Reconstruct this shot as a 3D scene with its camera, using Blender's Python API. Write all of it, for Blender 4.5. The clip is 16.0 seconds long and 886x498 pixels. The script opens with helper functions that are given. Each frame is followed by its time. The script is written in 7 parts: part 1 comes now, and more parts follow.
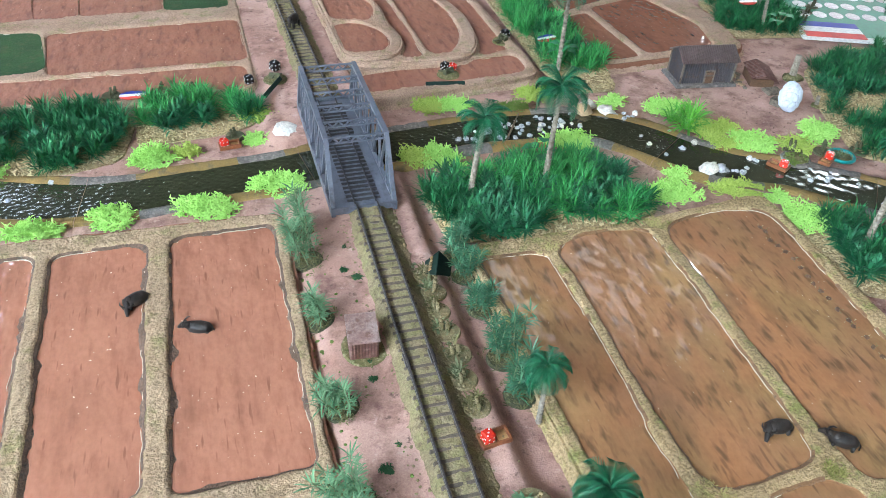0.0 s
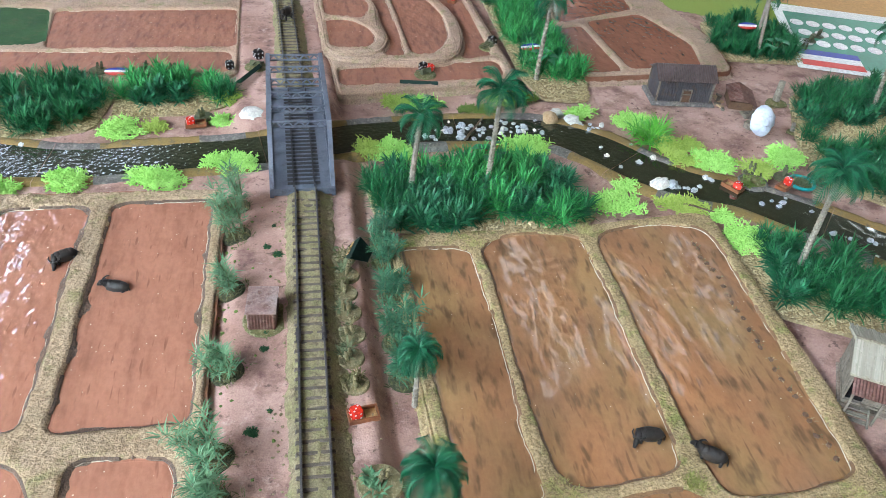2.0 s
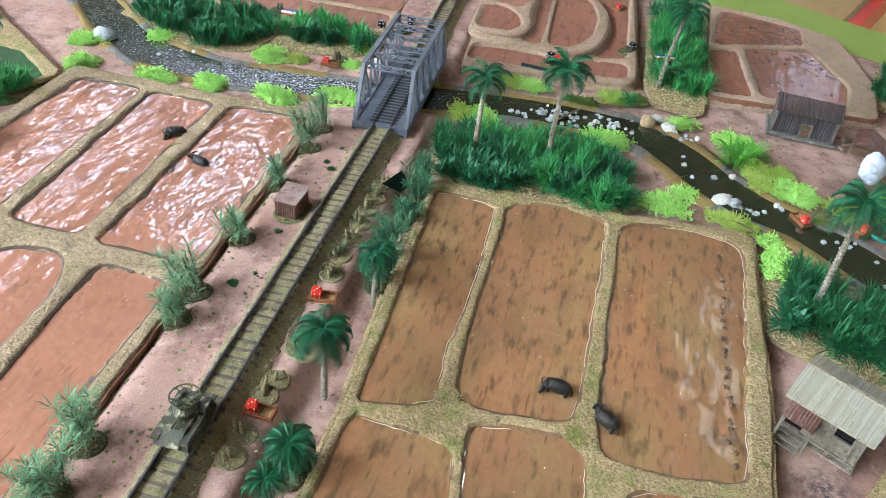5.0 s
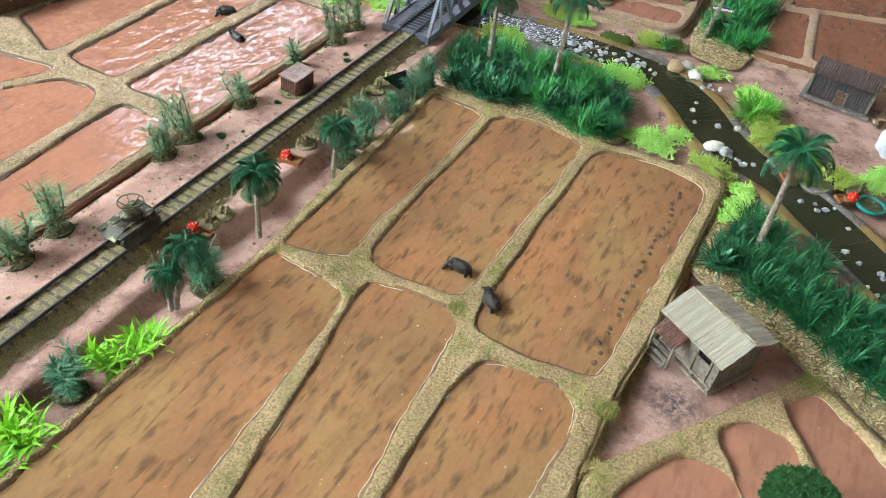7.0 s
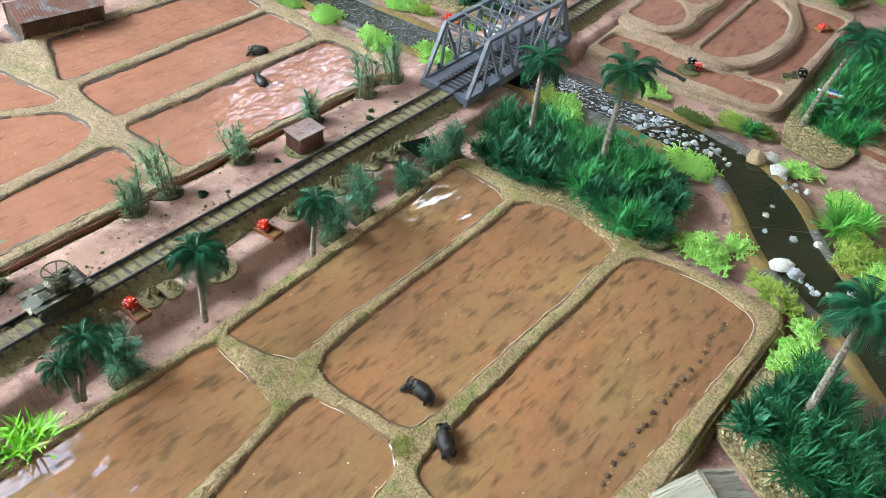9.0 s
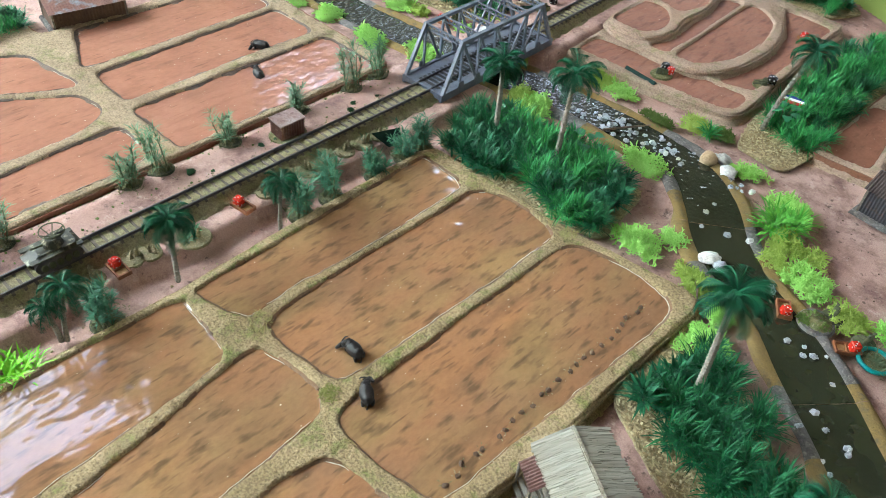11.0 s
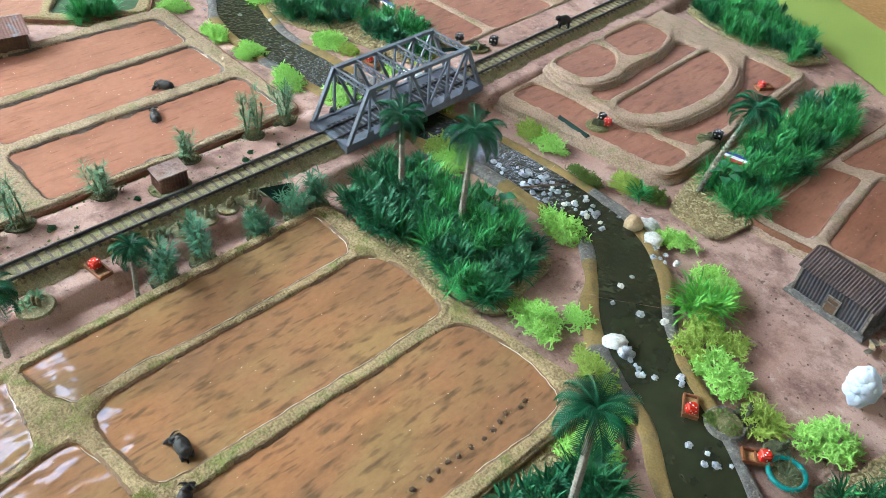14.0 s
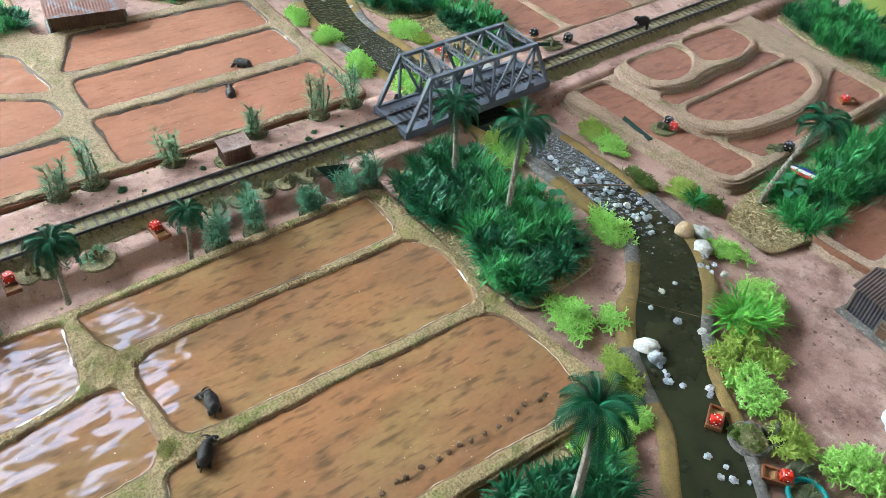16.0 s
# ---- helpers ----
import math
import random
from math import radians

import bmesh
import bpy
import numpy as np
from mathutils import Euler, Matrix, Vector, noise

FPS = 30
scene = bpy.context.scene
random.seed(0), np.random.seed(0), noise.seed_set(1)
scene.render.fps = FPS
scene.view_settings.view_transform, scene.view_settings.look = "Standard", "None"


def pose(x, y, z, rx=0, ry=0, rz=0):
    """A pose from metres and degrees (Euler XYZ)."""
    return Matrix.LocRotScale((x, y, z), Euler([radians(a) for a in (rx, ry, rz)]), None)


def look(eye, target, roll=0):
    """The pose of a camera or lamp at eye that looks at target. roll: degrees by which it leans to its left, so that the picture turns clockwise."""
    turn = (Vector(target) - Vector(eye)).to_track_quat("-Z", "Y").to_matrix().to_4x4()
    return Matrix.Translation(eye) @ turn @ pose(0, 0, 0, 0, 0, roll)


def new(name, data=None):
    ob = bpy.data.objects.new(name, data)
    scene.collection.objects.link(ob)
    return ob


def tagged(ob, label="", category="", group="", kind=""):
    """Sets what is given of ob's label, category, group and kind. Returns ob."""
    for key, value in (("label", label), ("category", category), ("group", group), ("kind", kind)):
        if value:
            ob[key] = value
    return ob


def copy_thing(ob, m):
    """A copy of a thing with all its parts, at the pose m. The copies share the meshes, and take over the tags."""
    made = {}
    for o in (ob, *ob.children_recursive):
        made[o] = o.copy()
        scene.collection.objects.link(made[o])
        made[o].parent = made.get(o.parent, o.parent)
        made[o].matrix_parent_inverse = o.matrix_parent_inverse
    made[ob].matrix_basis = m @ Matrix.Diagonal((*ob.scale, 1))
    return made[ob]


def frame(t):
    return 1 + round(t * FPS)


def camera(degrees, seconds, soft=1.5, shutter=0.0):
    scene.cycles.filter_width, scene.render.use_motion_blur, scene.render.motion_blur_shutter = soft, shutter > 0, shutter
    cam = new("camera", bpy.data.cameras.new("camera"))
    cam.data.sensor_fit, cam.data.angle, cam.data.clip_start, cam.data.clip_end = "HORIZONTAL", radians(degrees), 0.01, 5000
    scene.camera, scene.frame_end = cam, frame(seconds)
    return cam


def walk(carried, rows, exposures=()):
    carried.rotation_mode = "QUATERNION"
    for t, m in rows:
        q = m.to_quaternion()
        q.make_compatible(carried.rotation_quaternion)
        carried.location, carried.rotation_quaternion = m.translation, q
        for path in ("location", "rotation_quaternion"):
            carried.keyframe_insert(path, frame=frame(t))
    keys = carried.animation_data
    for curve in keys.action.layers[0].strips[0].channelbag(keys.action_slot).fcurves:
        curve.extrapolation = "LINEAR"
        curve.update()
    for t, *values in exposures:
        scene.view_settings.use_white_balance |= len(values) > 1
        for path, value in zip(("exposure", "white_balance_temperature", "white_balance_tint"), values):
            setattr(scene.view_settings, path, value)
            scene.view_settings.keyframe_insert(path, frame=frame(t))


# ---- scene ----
cam = camera(59.29, 16.0, soft=0.9)
PATH = [
    (0, (-0.09195, -0.01155, 0.37279), (0.14559, 0.73066, -0.25386), 3.564),
    (0.5, (-0.10288, -0.00291, 0.37176), (0.13641, 0.73894, -0.25467), 2.476),
    (1, (-0.04514, -0.03524, 0.37550), (0.19988, 0.70077, -0.25557), 4.785),
    (1.5, (-0.00944, -0.07935, 0.37752), (0.19967, 0.66036, -0.26209), 7.371),
    (2, (0.00186, -0.05480, 0.37455), (0.16944, 0.71347, -0.24325), 5.233),
    (2.5, (0.00653, -0.02082, 0.35813), (0.15382, 0.76927, -0.23690), 4.295),
    (3, (0.05539, -0.05118, 0.36573), (0.16396, 0.73208, -0.24642), 4.984),
    (3.5, (0.10226, -0.07923, 0.39169), (0.16797, 0.70033, -0.23118), 4.935),
    (4, (0.13752, -0.10789, 0.39396), (0.14477, 0.67515, -0.22798), 6.302),
    (4.2, (0.14195, -0.12101, 0.38608), (0.10640, 0.66939, -0.23607), 6.546),
    (6.3, (0.28491, -0.14658, 0.37092), (0.07309, 0.58994, -0.24525), 6.623),
    (6.5, (0.30682, -0.15558, 0.37847), (0.06650, 0.56956, -0.26683), 7.189),
    (7, (0.33857, -0.15242, 0.38280), (0.04765, 0.52579, -0.29203), 7.608),
    (7.5, (0.32422, -0.08854, 0.37047), (-0.00449, 0.59151, -0.28488), 6.777),
    (8, (0.29524, -0.03708, 0.36253), (-0.04647, 0.65868, -0.26926), 7.620),
    (8.5, (0.29902, -0.02035, 0.35580), (-0.07011, 0.64411, -0.29400), 7.612),
    (8.7, (0.32023, -0.01589, 0.36131), (-0.07925, 0.62522, -0.30394), 7.203),
    (10.8, (0.45308, -0.01025, 0.41101), (-0.02312, 0.55369, -0.26806), 5.800),
    (11, (0.44929, -0.00515, 0.41362), (-0.02319, 0.55666, -0.26544), 5.798),
    (11.5, (0.43385, 0.00899, 0.41290), (-0.04117, 0.57874, -0.25772), 4.745),
    (12, (0.38375, 0.02888, 0.39451), (-0.07410, 0.63377, -0.25702), 2.572),
    (12.5, (0.34965, 0.04094, 0.38136), (-0.06948, 0.68437, -0.25921), 3.728),
    (13, (0.37148, 0.05102, 0.38141), (-0.04155, 0.69869, -0.25885), 5.195),
    (13.5, (0.42162, 0.08436, 0.39460), (-0.03683, 0.68611, -0.25940), 6.246),
    (14, (0.47006, 0.11872, 0.41011), (-0.02984, 0.67504, -0.25367), 6.075),
    (14.5, (0.47915, 0.12761, 0.41490), (-0.04271, 0.65783, -0.25334), 5.615),
    (15, (0.47497, 0.11698, 0.41966), (-0.06473, 0.62855, -0.24893), 5.747),
    (15.5, (0.48189, 0.12653, 0.41673), (-0.07181, 0.62055, -0.25362), 5.654),
    (16, (0.50188, 0.13940, 0.41509), (-0.06871, 0.60562, -0.26098), 4.957),
]
walk(cam, [(t, look(eye, target, roll)) for t, eye, target, roll in PATH],
     [(0, -0.04, 6500, 12), (4.2, -0.04, 6450, 10), (6.5, 0.04, 7250, 9), (7.5, 0.12, 7150, 9), (8.7, 0.08, 6850, 7), (11, 0.08, 6750, 6), (12, 0.16, 6650, 6), (14, 0.19, 6550, 5), (15, 0.16, 6600, 5), (16, 0.10, 6600, 5)])

# ---- room light ----
world = bpy.data.worlds.new("room_world")
scene.world = world
world.use_nodes = True
world.node_tree.nodes["Background"].inputs[0].default_value = (0.75, 0.85, 1.0, 1)
world.node_tree.nodes["Background"].inputs[1].default_value = 0.15
LAMP_POWER = 57.0  # the large added panels, out of view
TUBE_POWER = 11.0  # the narrow fittings
scene.view_settings.exposure = 0.0

# ---- helpers for building ----
rng = np.random.default_rng(7)


def part(name, geo, material, parent=None, label="", smooth=False):
    """Links a bmesh, or (verts, faces), as one mesh object under parent."""
    me = bpy.data.meshes.new(name)
    if isinstance(geo, tuple):
        v, f = geo
        me.from_pydata([tuple(map(float, p)) for p in v], [], [tuple(map(int, q)) for q in f])
    else:
        geo.to_mesh(me)
        geo.free()
    me.materials.append(material)
    if smooth:
        me.shade_smooth()
    me.update()
    ob = new(name, me)
    if parent is not None:
        ob.parent = parent
    if label:
        tagged(ob, label)
    return ob


def thing(name, m, label, category, group="", kind=""):
    ob = new(name)
    ob.empty_display_size = 0.01
    ob.matrix_basis = m
    return tagged(ob, label, category, group, kind)


class Geo:
    """Collects vertices and faces of one mesh."""

    def __init__(self):
        self.v, self.f, self.n = [], [], 0

    def add(self, v, f):
        v = np.asarray(v, float).reshape(-1, 3)
        self.v.append(v)
        self.f.extend([tuple(int(i) + self.n for i in q) for q in f])
        self.n += len(v)
        return self

    def box(self, c, s, rz=0.0, rx=0.0, ry=0.0, top=1.0):
        """A box at centre c with sizes s; top narrows its upper face."""
        x, y, z = np.array(s) / 2
        p = np.array([(-x, -y, -z), (x, -y, -z), (x, y, -z), (-x, y, -z), (-x * top, -y * top, z), (x * top, -y * top, z), (x * top, y * top, z), (-x * top, y * top, z)])
        r = np.array(Euler((rx, ry, rz)).to_matrix())
        return self.add(p @ r.T + np.array(c), [(0, 3, 2, 1), (4, 5, 6, 7), (0, 1, 5, 4), (1, 2, 6, 5), (2, 3, 7, 6), (3, 0, 4, 7)])

    def beam(self, a, b, w, h):
        """A square bar from a to b."""
        a, b = Vector(a), Vector(b)
        d = b - a
        q = d.to_track_quat("Y", "Z").to_matrix()
        l = d.length / 2
        p = [q @ Vector((i * w / 2, j * l, k * h / 2)) + (a + b) / 2 for i, j, k in ((-1, -1, -1), (1, -1, -1), (1, 1, -1), (-1, 1, -1), (-1, -1, 1), (1, -1, 1), (1, 1, 1), (-1, 1, 1))]
        return self.add(p, [(0, 3, 2, 1), (4, 5, 6, 7), (0, 1, 5, 4), (1, 2, 6, 5), (2, 3, 7, 6), (3, 0, 4, 7)])

    def tube(self, pts, radii, sides=6, cap=True):
        pts = np.asarray(pts, float)
        k = len(pts)
        rings = []
        for i in range(k):
            d = pts[min(i + 1, k - 1)] - pts[max(i - 1, 0)]
            d = d / (np.linalg.norm(d) + 1e-12)
            u = np.cross(d, (0.31, 0.72, 0.62))
            u /= np.linalg.norm(u) + 1e-12
            w = np.cross(d, u)
            a = np.arange(sides) * 2 * math.pi / sides
            rings.append(pts[i] + radii[i] * (np.cos(a)[:, None] * u + np.sin(a)[:, None] * w))
        f = [(i * sides + j, i * sides + (j + 1) % sides, (i + 1) * sides + (j + 1) % sides, (i + 1) * sides + j) for i in range(k - 1) for j in range(sides)]
        if cap:
            f += [tuple(range(sides))[::-1], tuple((k - 1) * sides + j for j in range(sides))]
        return self.add(np.concatenate(rings), f)

    def ball(self, c, r, seg=8, rings=5, noise_amp=0.0, seed=0):
        """An ellipsoid with radii r, roughened by noise_amp."""
        v, f = [], []
        for i in range(rings + 1):
            th = math.pi * i / rings
            for j in range(seg):
                ph = 2 * math.pi * j / seg
                d = np.array((math.sin(th) * math.cos(ph), math.sin(th) * math.sin(ph), math.cos(th)))
                k = 1 + noise_amp * noise.noise(Vector(d * 2.1) + Vector((seed * 3.7, seed * 1.3, seed)))
                v.append(np.array(c) + d * np.array(r) * k)
        for i in range(rings):
            for j in range(seg):
                f.append((i * seg + j, (i + 1) * seg + j, (i + 1) * seg + (j + 1) % seg, i * seg + (j + 1) % seg))
        return self.add(v, f)

    def disc(self, c, r, h, sides=20, taper=0.92):
        a = np.arange(sides) * 2 * math.pi / sides
        lo = np.stack([c[0] + r * np.cos(a), c[1] + r * np.sin(a), np.full(sides, c[2])], 1)
        hi = np.stack([c[0] + r * taper * np.cos(a), c[1] + r * taper * np.sin(a), np.full(sides, c[2] + h)], 1)
        f = [(j, (j + 1) % sides, sides + (j + 1) % sides, sides + j) for j in range(sides)]
        return self.add(np.concatenate([lo, hi]), f + [tuple(range(sides))[::-1], tuple(range(sides, 2 * sides))])

    def out(self):
        return np.concatenate(self.v), self.f


def value_noise(x, y, scale, seed=0):
    """Smooth noise in -1..1 over arrays."""
    x, y = np.asarray(x) * scale + 37.1 * seed, np.asarray(y) * scale - 11.7 * seed
    ix, iy = np.floor(x).astype(int), np.floor(y).astype(int)
    fx, fy = x - ix, y - iy
    fx, fy = fx * fx * (3 - 2 * fx), fy * fy * (3 - 2 * fy)

    def h(a, b):
        n = (a * 374761393 + b * 668265263 + seed * 974711) & 0x7FFFFFFF
        n = ((n ^ (n >> 13)) * 1274126177) & 0x7FFFFFFF
        return ((n ^ (n >> 16)) & 0xFFFF) / 32767.5 - 1

    a, b, c, d = h(ix, iy), h(ix + 1, iy), h(ix, iy + 1), h(ix + 1, iy + 1)
    return (a * (1 - fx) + b * fx) * (1 - fy) + (c * (1 - fx) + d * fx) * fy


def rounded(corners, r, n=5):
    """The outline through corners with each one rounded by about r."""
    p = np.array(corners, float)
    out = []
    for i in range(len(p)):
        a, b, c = p[i - 1], p[i], p[(i + 1) % len(p)]
        ra = min(r, 0.45 * np.linalg.norm(a - b))
        rc = min(r, 0.45 * np.linalg.norm(c - b))
        s, e = b + (a - b) / np.linalg.norm(a - b) * ra, b + (c - b) / np.linalg.norm(c - b) * rc
        for t in np.linspace(0, 1, n):
            out.append((1 - t) ** 2 * s + 2 * t * (1 - t) * b + t * t * e)
    return np.array(out)


def inside(px, py, poly):
    """Signed distance to an outline, positive inside."""
    best = np.full(px.shape, 1e9)
    odd = np.zeros(px.shape, bool)
    for i in range(len(poly)):
        (ax, ay), (bx, by) = poly[i - 1], poly[i]
        dx, dy = bx - ax, by - ay
        t = np.clip(((px - ax) * dx + (py - ay) * dy) / (dx * dx + dy * dy + 1e-18), 0, 1)
        best = np.minimum(best, (px - ax - t * dx) ** 2 + (py - ay - t * dy) ** 2)
        cross = (ay > py) != (by > py)
        odd ^= cross & (px < (bx - ax) * (py - ay) / (by - ay + 1e-18) + ax)
    return np.sqrt(best) * np.where(odd, 1, -1)


def smooth(a, b, v):
    t = np.clip((v - a) / (b - a), 0, 1)
    return t * t * (3 - 2 * t)


def sheet(xs, ys, height, keep=None):
    """A grid of quads over xs, ys."""
    X, Y = np.meshgrid(xs, ys)
    Z = height(X, Y)
    v = np.stack([X, Y, Z], -1).reshape(-1, 3)
    nx, ny = len(xs), len(ys)
    i = (np.arange(ny - 1)[:, None] * nx + np.arange(nx - 1)[None]).ravel()
    f = np.stack([i, i + 1, i + 1 + nx, i + nx], 1)
    if keep is not None:
        f = f[keep(X, Y).ravel()[f].any(1)]
        used = np.unique(f)
        back = np.zeros(len(v), int)
        back[used] = np.arange(len(used))
        v, f = v[used], back[f]
    return v, f


def along(line, s):
    """Points and sideways directions at arc lengths s on a smoothed line."""
    p = np.array(line, float)
    for _ in range(3):
        q = np.repeat(p, 2, 0)[1:-1].reshape(-1, 2, 2)
        mid = np.concatenate([0.75 * q[:, :1] + 0.25 * q[:, 1:], 0.25 * q[:, :1] + 0.75 * q[:, 1:]], 1).reshape(-1, 2)
        p = np.concatenate([p[:1], mid, p[-1:]])
    d = np.r_[0, np.cumsum(np.linalg.norm(np.diff(p, axis=0), axis=1))]
    if s is None:
        return d[-1]
    e = d[-1] * 0.003
    at = lambda u: np.stack([np.interp(u, d, p[:, 0]), np.interp(u, d, p[:, 1])], 1)
    c, t = at(s), at(np.minimum(s + e, d[-1])) - at(np.maximum(s - e, 0))
    t /= np.linalg.norm(t, axis=1)[:, None]
    return c, np.stack([-t[:, 1], t[:, 0]], 1)


# ---- materials ----
def nodes_of(name):
    m = bpy.data.materials.new(name)
    m.use_nodes = True
    nt = m.node_tree
    return m, nt, nt.nodes["Principled BSDF"]


def link(nt, a, b):
    nt.links.new(a, b)


def coords(nt, scale=(1, 1, 1), own=False):
    """Object coordinates, shifted per object where own is set."""
    tc = nt.nodes.new("ShaderNodeTexCoord")
    mp = nt.nodes.new("ShaderNodeMapping")
    mp.inputs["Scale"].default_value = scale
    link(nt, tc.outputs["Object"], mp.inputs["Vector"])
    if own:
        oi = nt.nodes.new("ShaderNodeObjectInfo")
        link(nt, oi.outputs["Random"], mp.inputs["Location"])
    return mp.outputs["Vector"]


def noise_tex(nt, vec, scale, detail=4.0, rough=0.55):
    n = nt.nodes.new("ShaderNodeTexNoise")
    n.inputs["Scale"].default_value, n.inputs["Detail"].default_value, n.inputs["Roughness"].default_value = scale, detail, rough
    link(nt, vec, n.inputs["Vector"])
    return n.outputs["Fac"]


def ramp(nt, fac, stops):
    r = nt.nodes.new("ShaderNodeValToRGB")
    el = r.color_ramp.elements
    while len(el) < len(stops):
        el.new(0.5)
    for e, (p, c) in zip(el, stops):
        e.position, e.color = p, (c, c, c, 1) if isinstance(c, (int, float)) else (*c, 1)
    link(nt, fac, r.inputs["Fac"])
    return r.outputs["Color"]


def mix(nt, fac, a, b, kind="MIX"):
    m = nt.nodes.new("ShaderNodeMix")
    m.data_type, m.blend_type = "RGBA", kind
    for sock, val in ((m.inputs[0], fac), (m.inputs[6], a), (m.inputs[7], b)):
        if isinstance(val, (int, float)):
            sock.default_value = val
        elif isinstance(val, tuple):
            sock.default_value = (*val, 1)
        else:
            link(nt, val, sock)
    return m.outputs[2]


def bump(nt, bsdf, fac, strength, distance, under=None):
    b = nt.nodes.new("ShaderNodeBump")
    b.inputs["Strength"].default_value, b.inputs["Distance"].default_value = strength, distance
    link(nt, fac, b.inputs["Height"])
    if under is not None:
        link(nt, under, b.inputs["Normal"])
    link(nt, b.outputs["Normal"], bsdf.inputs["Normal"])
    return b.outputs["Normal"]


def surf(name, c1, c2, c3=None, scale=60, fine=900, rough=0.85, relief=0.4, deep=0.0006, metal=0.0, own=False, spec=0.3, grit=0.55):
    """A matt or glossy surface: broad change c1-c2, patches of c3, fine grain and relief."""
    m, nt, b = nodes_of(name)
    vec = coords(nt, own=own)
    col = mix(nt, ramp(nt, noise_tex(nt, vec, scale), [(0.35, 0.0), (0.65, 1.0)]), c1, c2)
    if c3:
        col = mix(nt, ramp(nt, noise_tex(nt, vec, scale * 2.7, 6.0, 0.65), [(0.52, 0.0), (0.66, 1.0)]), col, c3)
    grain = noise_tex(nt, vec, fine, 3.0, 0.7)
    col = mix(nt, grit, col, ramp(nt, grain, [(0.3, 0.3), (0.7, 1.0)]), "MULTIPLY")
    link(nt, col, b.inputs["Base Color"])
    b.inputs["Roughness"].default_value, b.inputs["Metallic"].default_value = rough, metal
    b.inputs["Specular IOR Level"].default_value = spec
    bump(nt, b, grain, relief, deep)
    return m


def leafy(name, c1, c2, rough=0.45, tip=None):
    """Plastic or dyed leaves that vary leaf by leaf."""
    m, nt, b = nodes_of(name)
    g = nt.nodes.new("ShaderNodeNewGeometry")
    col = mix(nt, g.outputs["Random Per Island"], c1, c2)
    vec = coords(nt)
    col = mix(nt, ramp(nt, noise_tex(nt, vec, 45, 2.0), [(0.4, 0.0), (0.65, 0.7)]), col, tip or c2)
    link(nt, col, b.inputs["Base Color"])
    b.inputs["Roughness"].default_value = rough
    b.inputs["Specular IOR Level"].default_value = 0.25
    return m


def paddy_water(name, base, warm, dark, streak=0.6, rough=0.06, wave=0.5, ripple=(70, 42, 1), furrow=(150, 38, 1), dash=0.75, coat=0.6, spec=0.5, ochre=None):
    """Lacquered muddy water with ploughed streaks under it and slow ripples on top."""
    m, nt, b = nodes_of(name)
    vec = coords(nt)
    col = mix(nt, ramp(nt, noise_tex(nt, vec, 22, 3.0), [(0.35, 0.0), (0.68, 1.0)]), base, warm)
    if ochre:
        col = mix(nt, ramp(nt, noise_tex(nt, coords(nt, (17, 9, 1)), 1.0, 3.0, 0.55), [(0.44, 0.0), (0.62, 0.85)]), col, ochre)
    col = mix(nt, ramp(nt, noise_tex(nt, vec, 11, 4.0, 0.6), [(0.43, 0.0), (0.62, streak * 0.7)]), col, tuple(0.55 * a + 0.45 * b for a, b in zip(base, dark)))
    rows = noise_tex(nt, coords(nt, furrow), 1.0, 2.0, 0.5)
    col = mix(nt, ramp(nt, rows, [(0.53, 0.0), (0.70, streak)]), col, dark)
    col = mix(nt, ramp(nt, noise_tex(nt, coords(nt, (60, 14, 1)), 1.0, 4.0, 0.6), [(0.5, 0.0), (0.75, 0.38)]), col, tuple(0.8 * v for v in dark))
    dashes = noise_tex(nt, coords(nt, (330, 48, 1)), 1.0, 1.0, 0.4)
    col = mix(nt, ramp(nt, dashes, [(0.66, 0.0), (0.74, dash)]), col, dark)
    col = mix(nt, 0.28, col, ramp(nt, noise_tex(nt, coords(nt, (330, 190, 1)), 1.0, 5.0, 0.7), [(0.34, 0.55), (0.62, 1.0)]), "MULTIPLY")
    specks = noise_tex(nt, vec, 420, 1.0)
    col = mix(nt, ramp(nt, specks, [(0.775, 0.0), (0.795, 0.85)]), col, (0.78, 0.66, 0.50))
    link(nt, col, b.inputs["Base Color"])
    b.inputs["Roughness"].default_value = rough
    b.inputs["Specular IOR Level"].default_value = spec
    b.inputs["Coat Weight"].default_value = coat
    b.inputs["Coat Roughness"].default_value = 0.5 * rough
    w = noise_tex(nt, coords(nt, ripple), 1.0, 2.0, 0.45)
    n = bump(nt, b, w, wave, 0.004)
    link(nt, n, b.inputs["Coat Normal"])
    return m


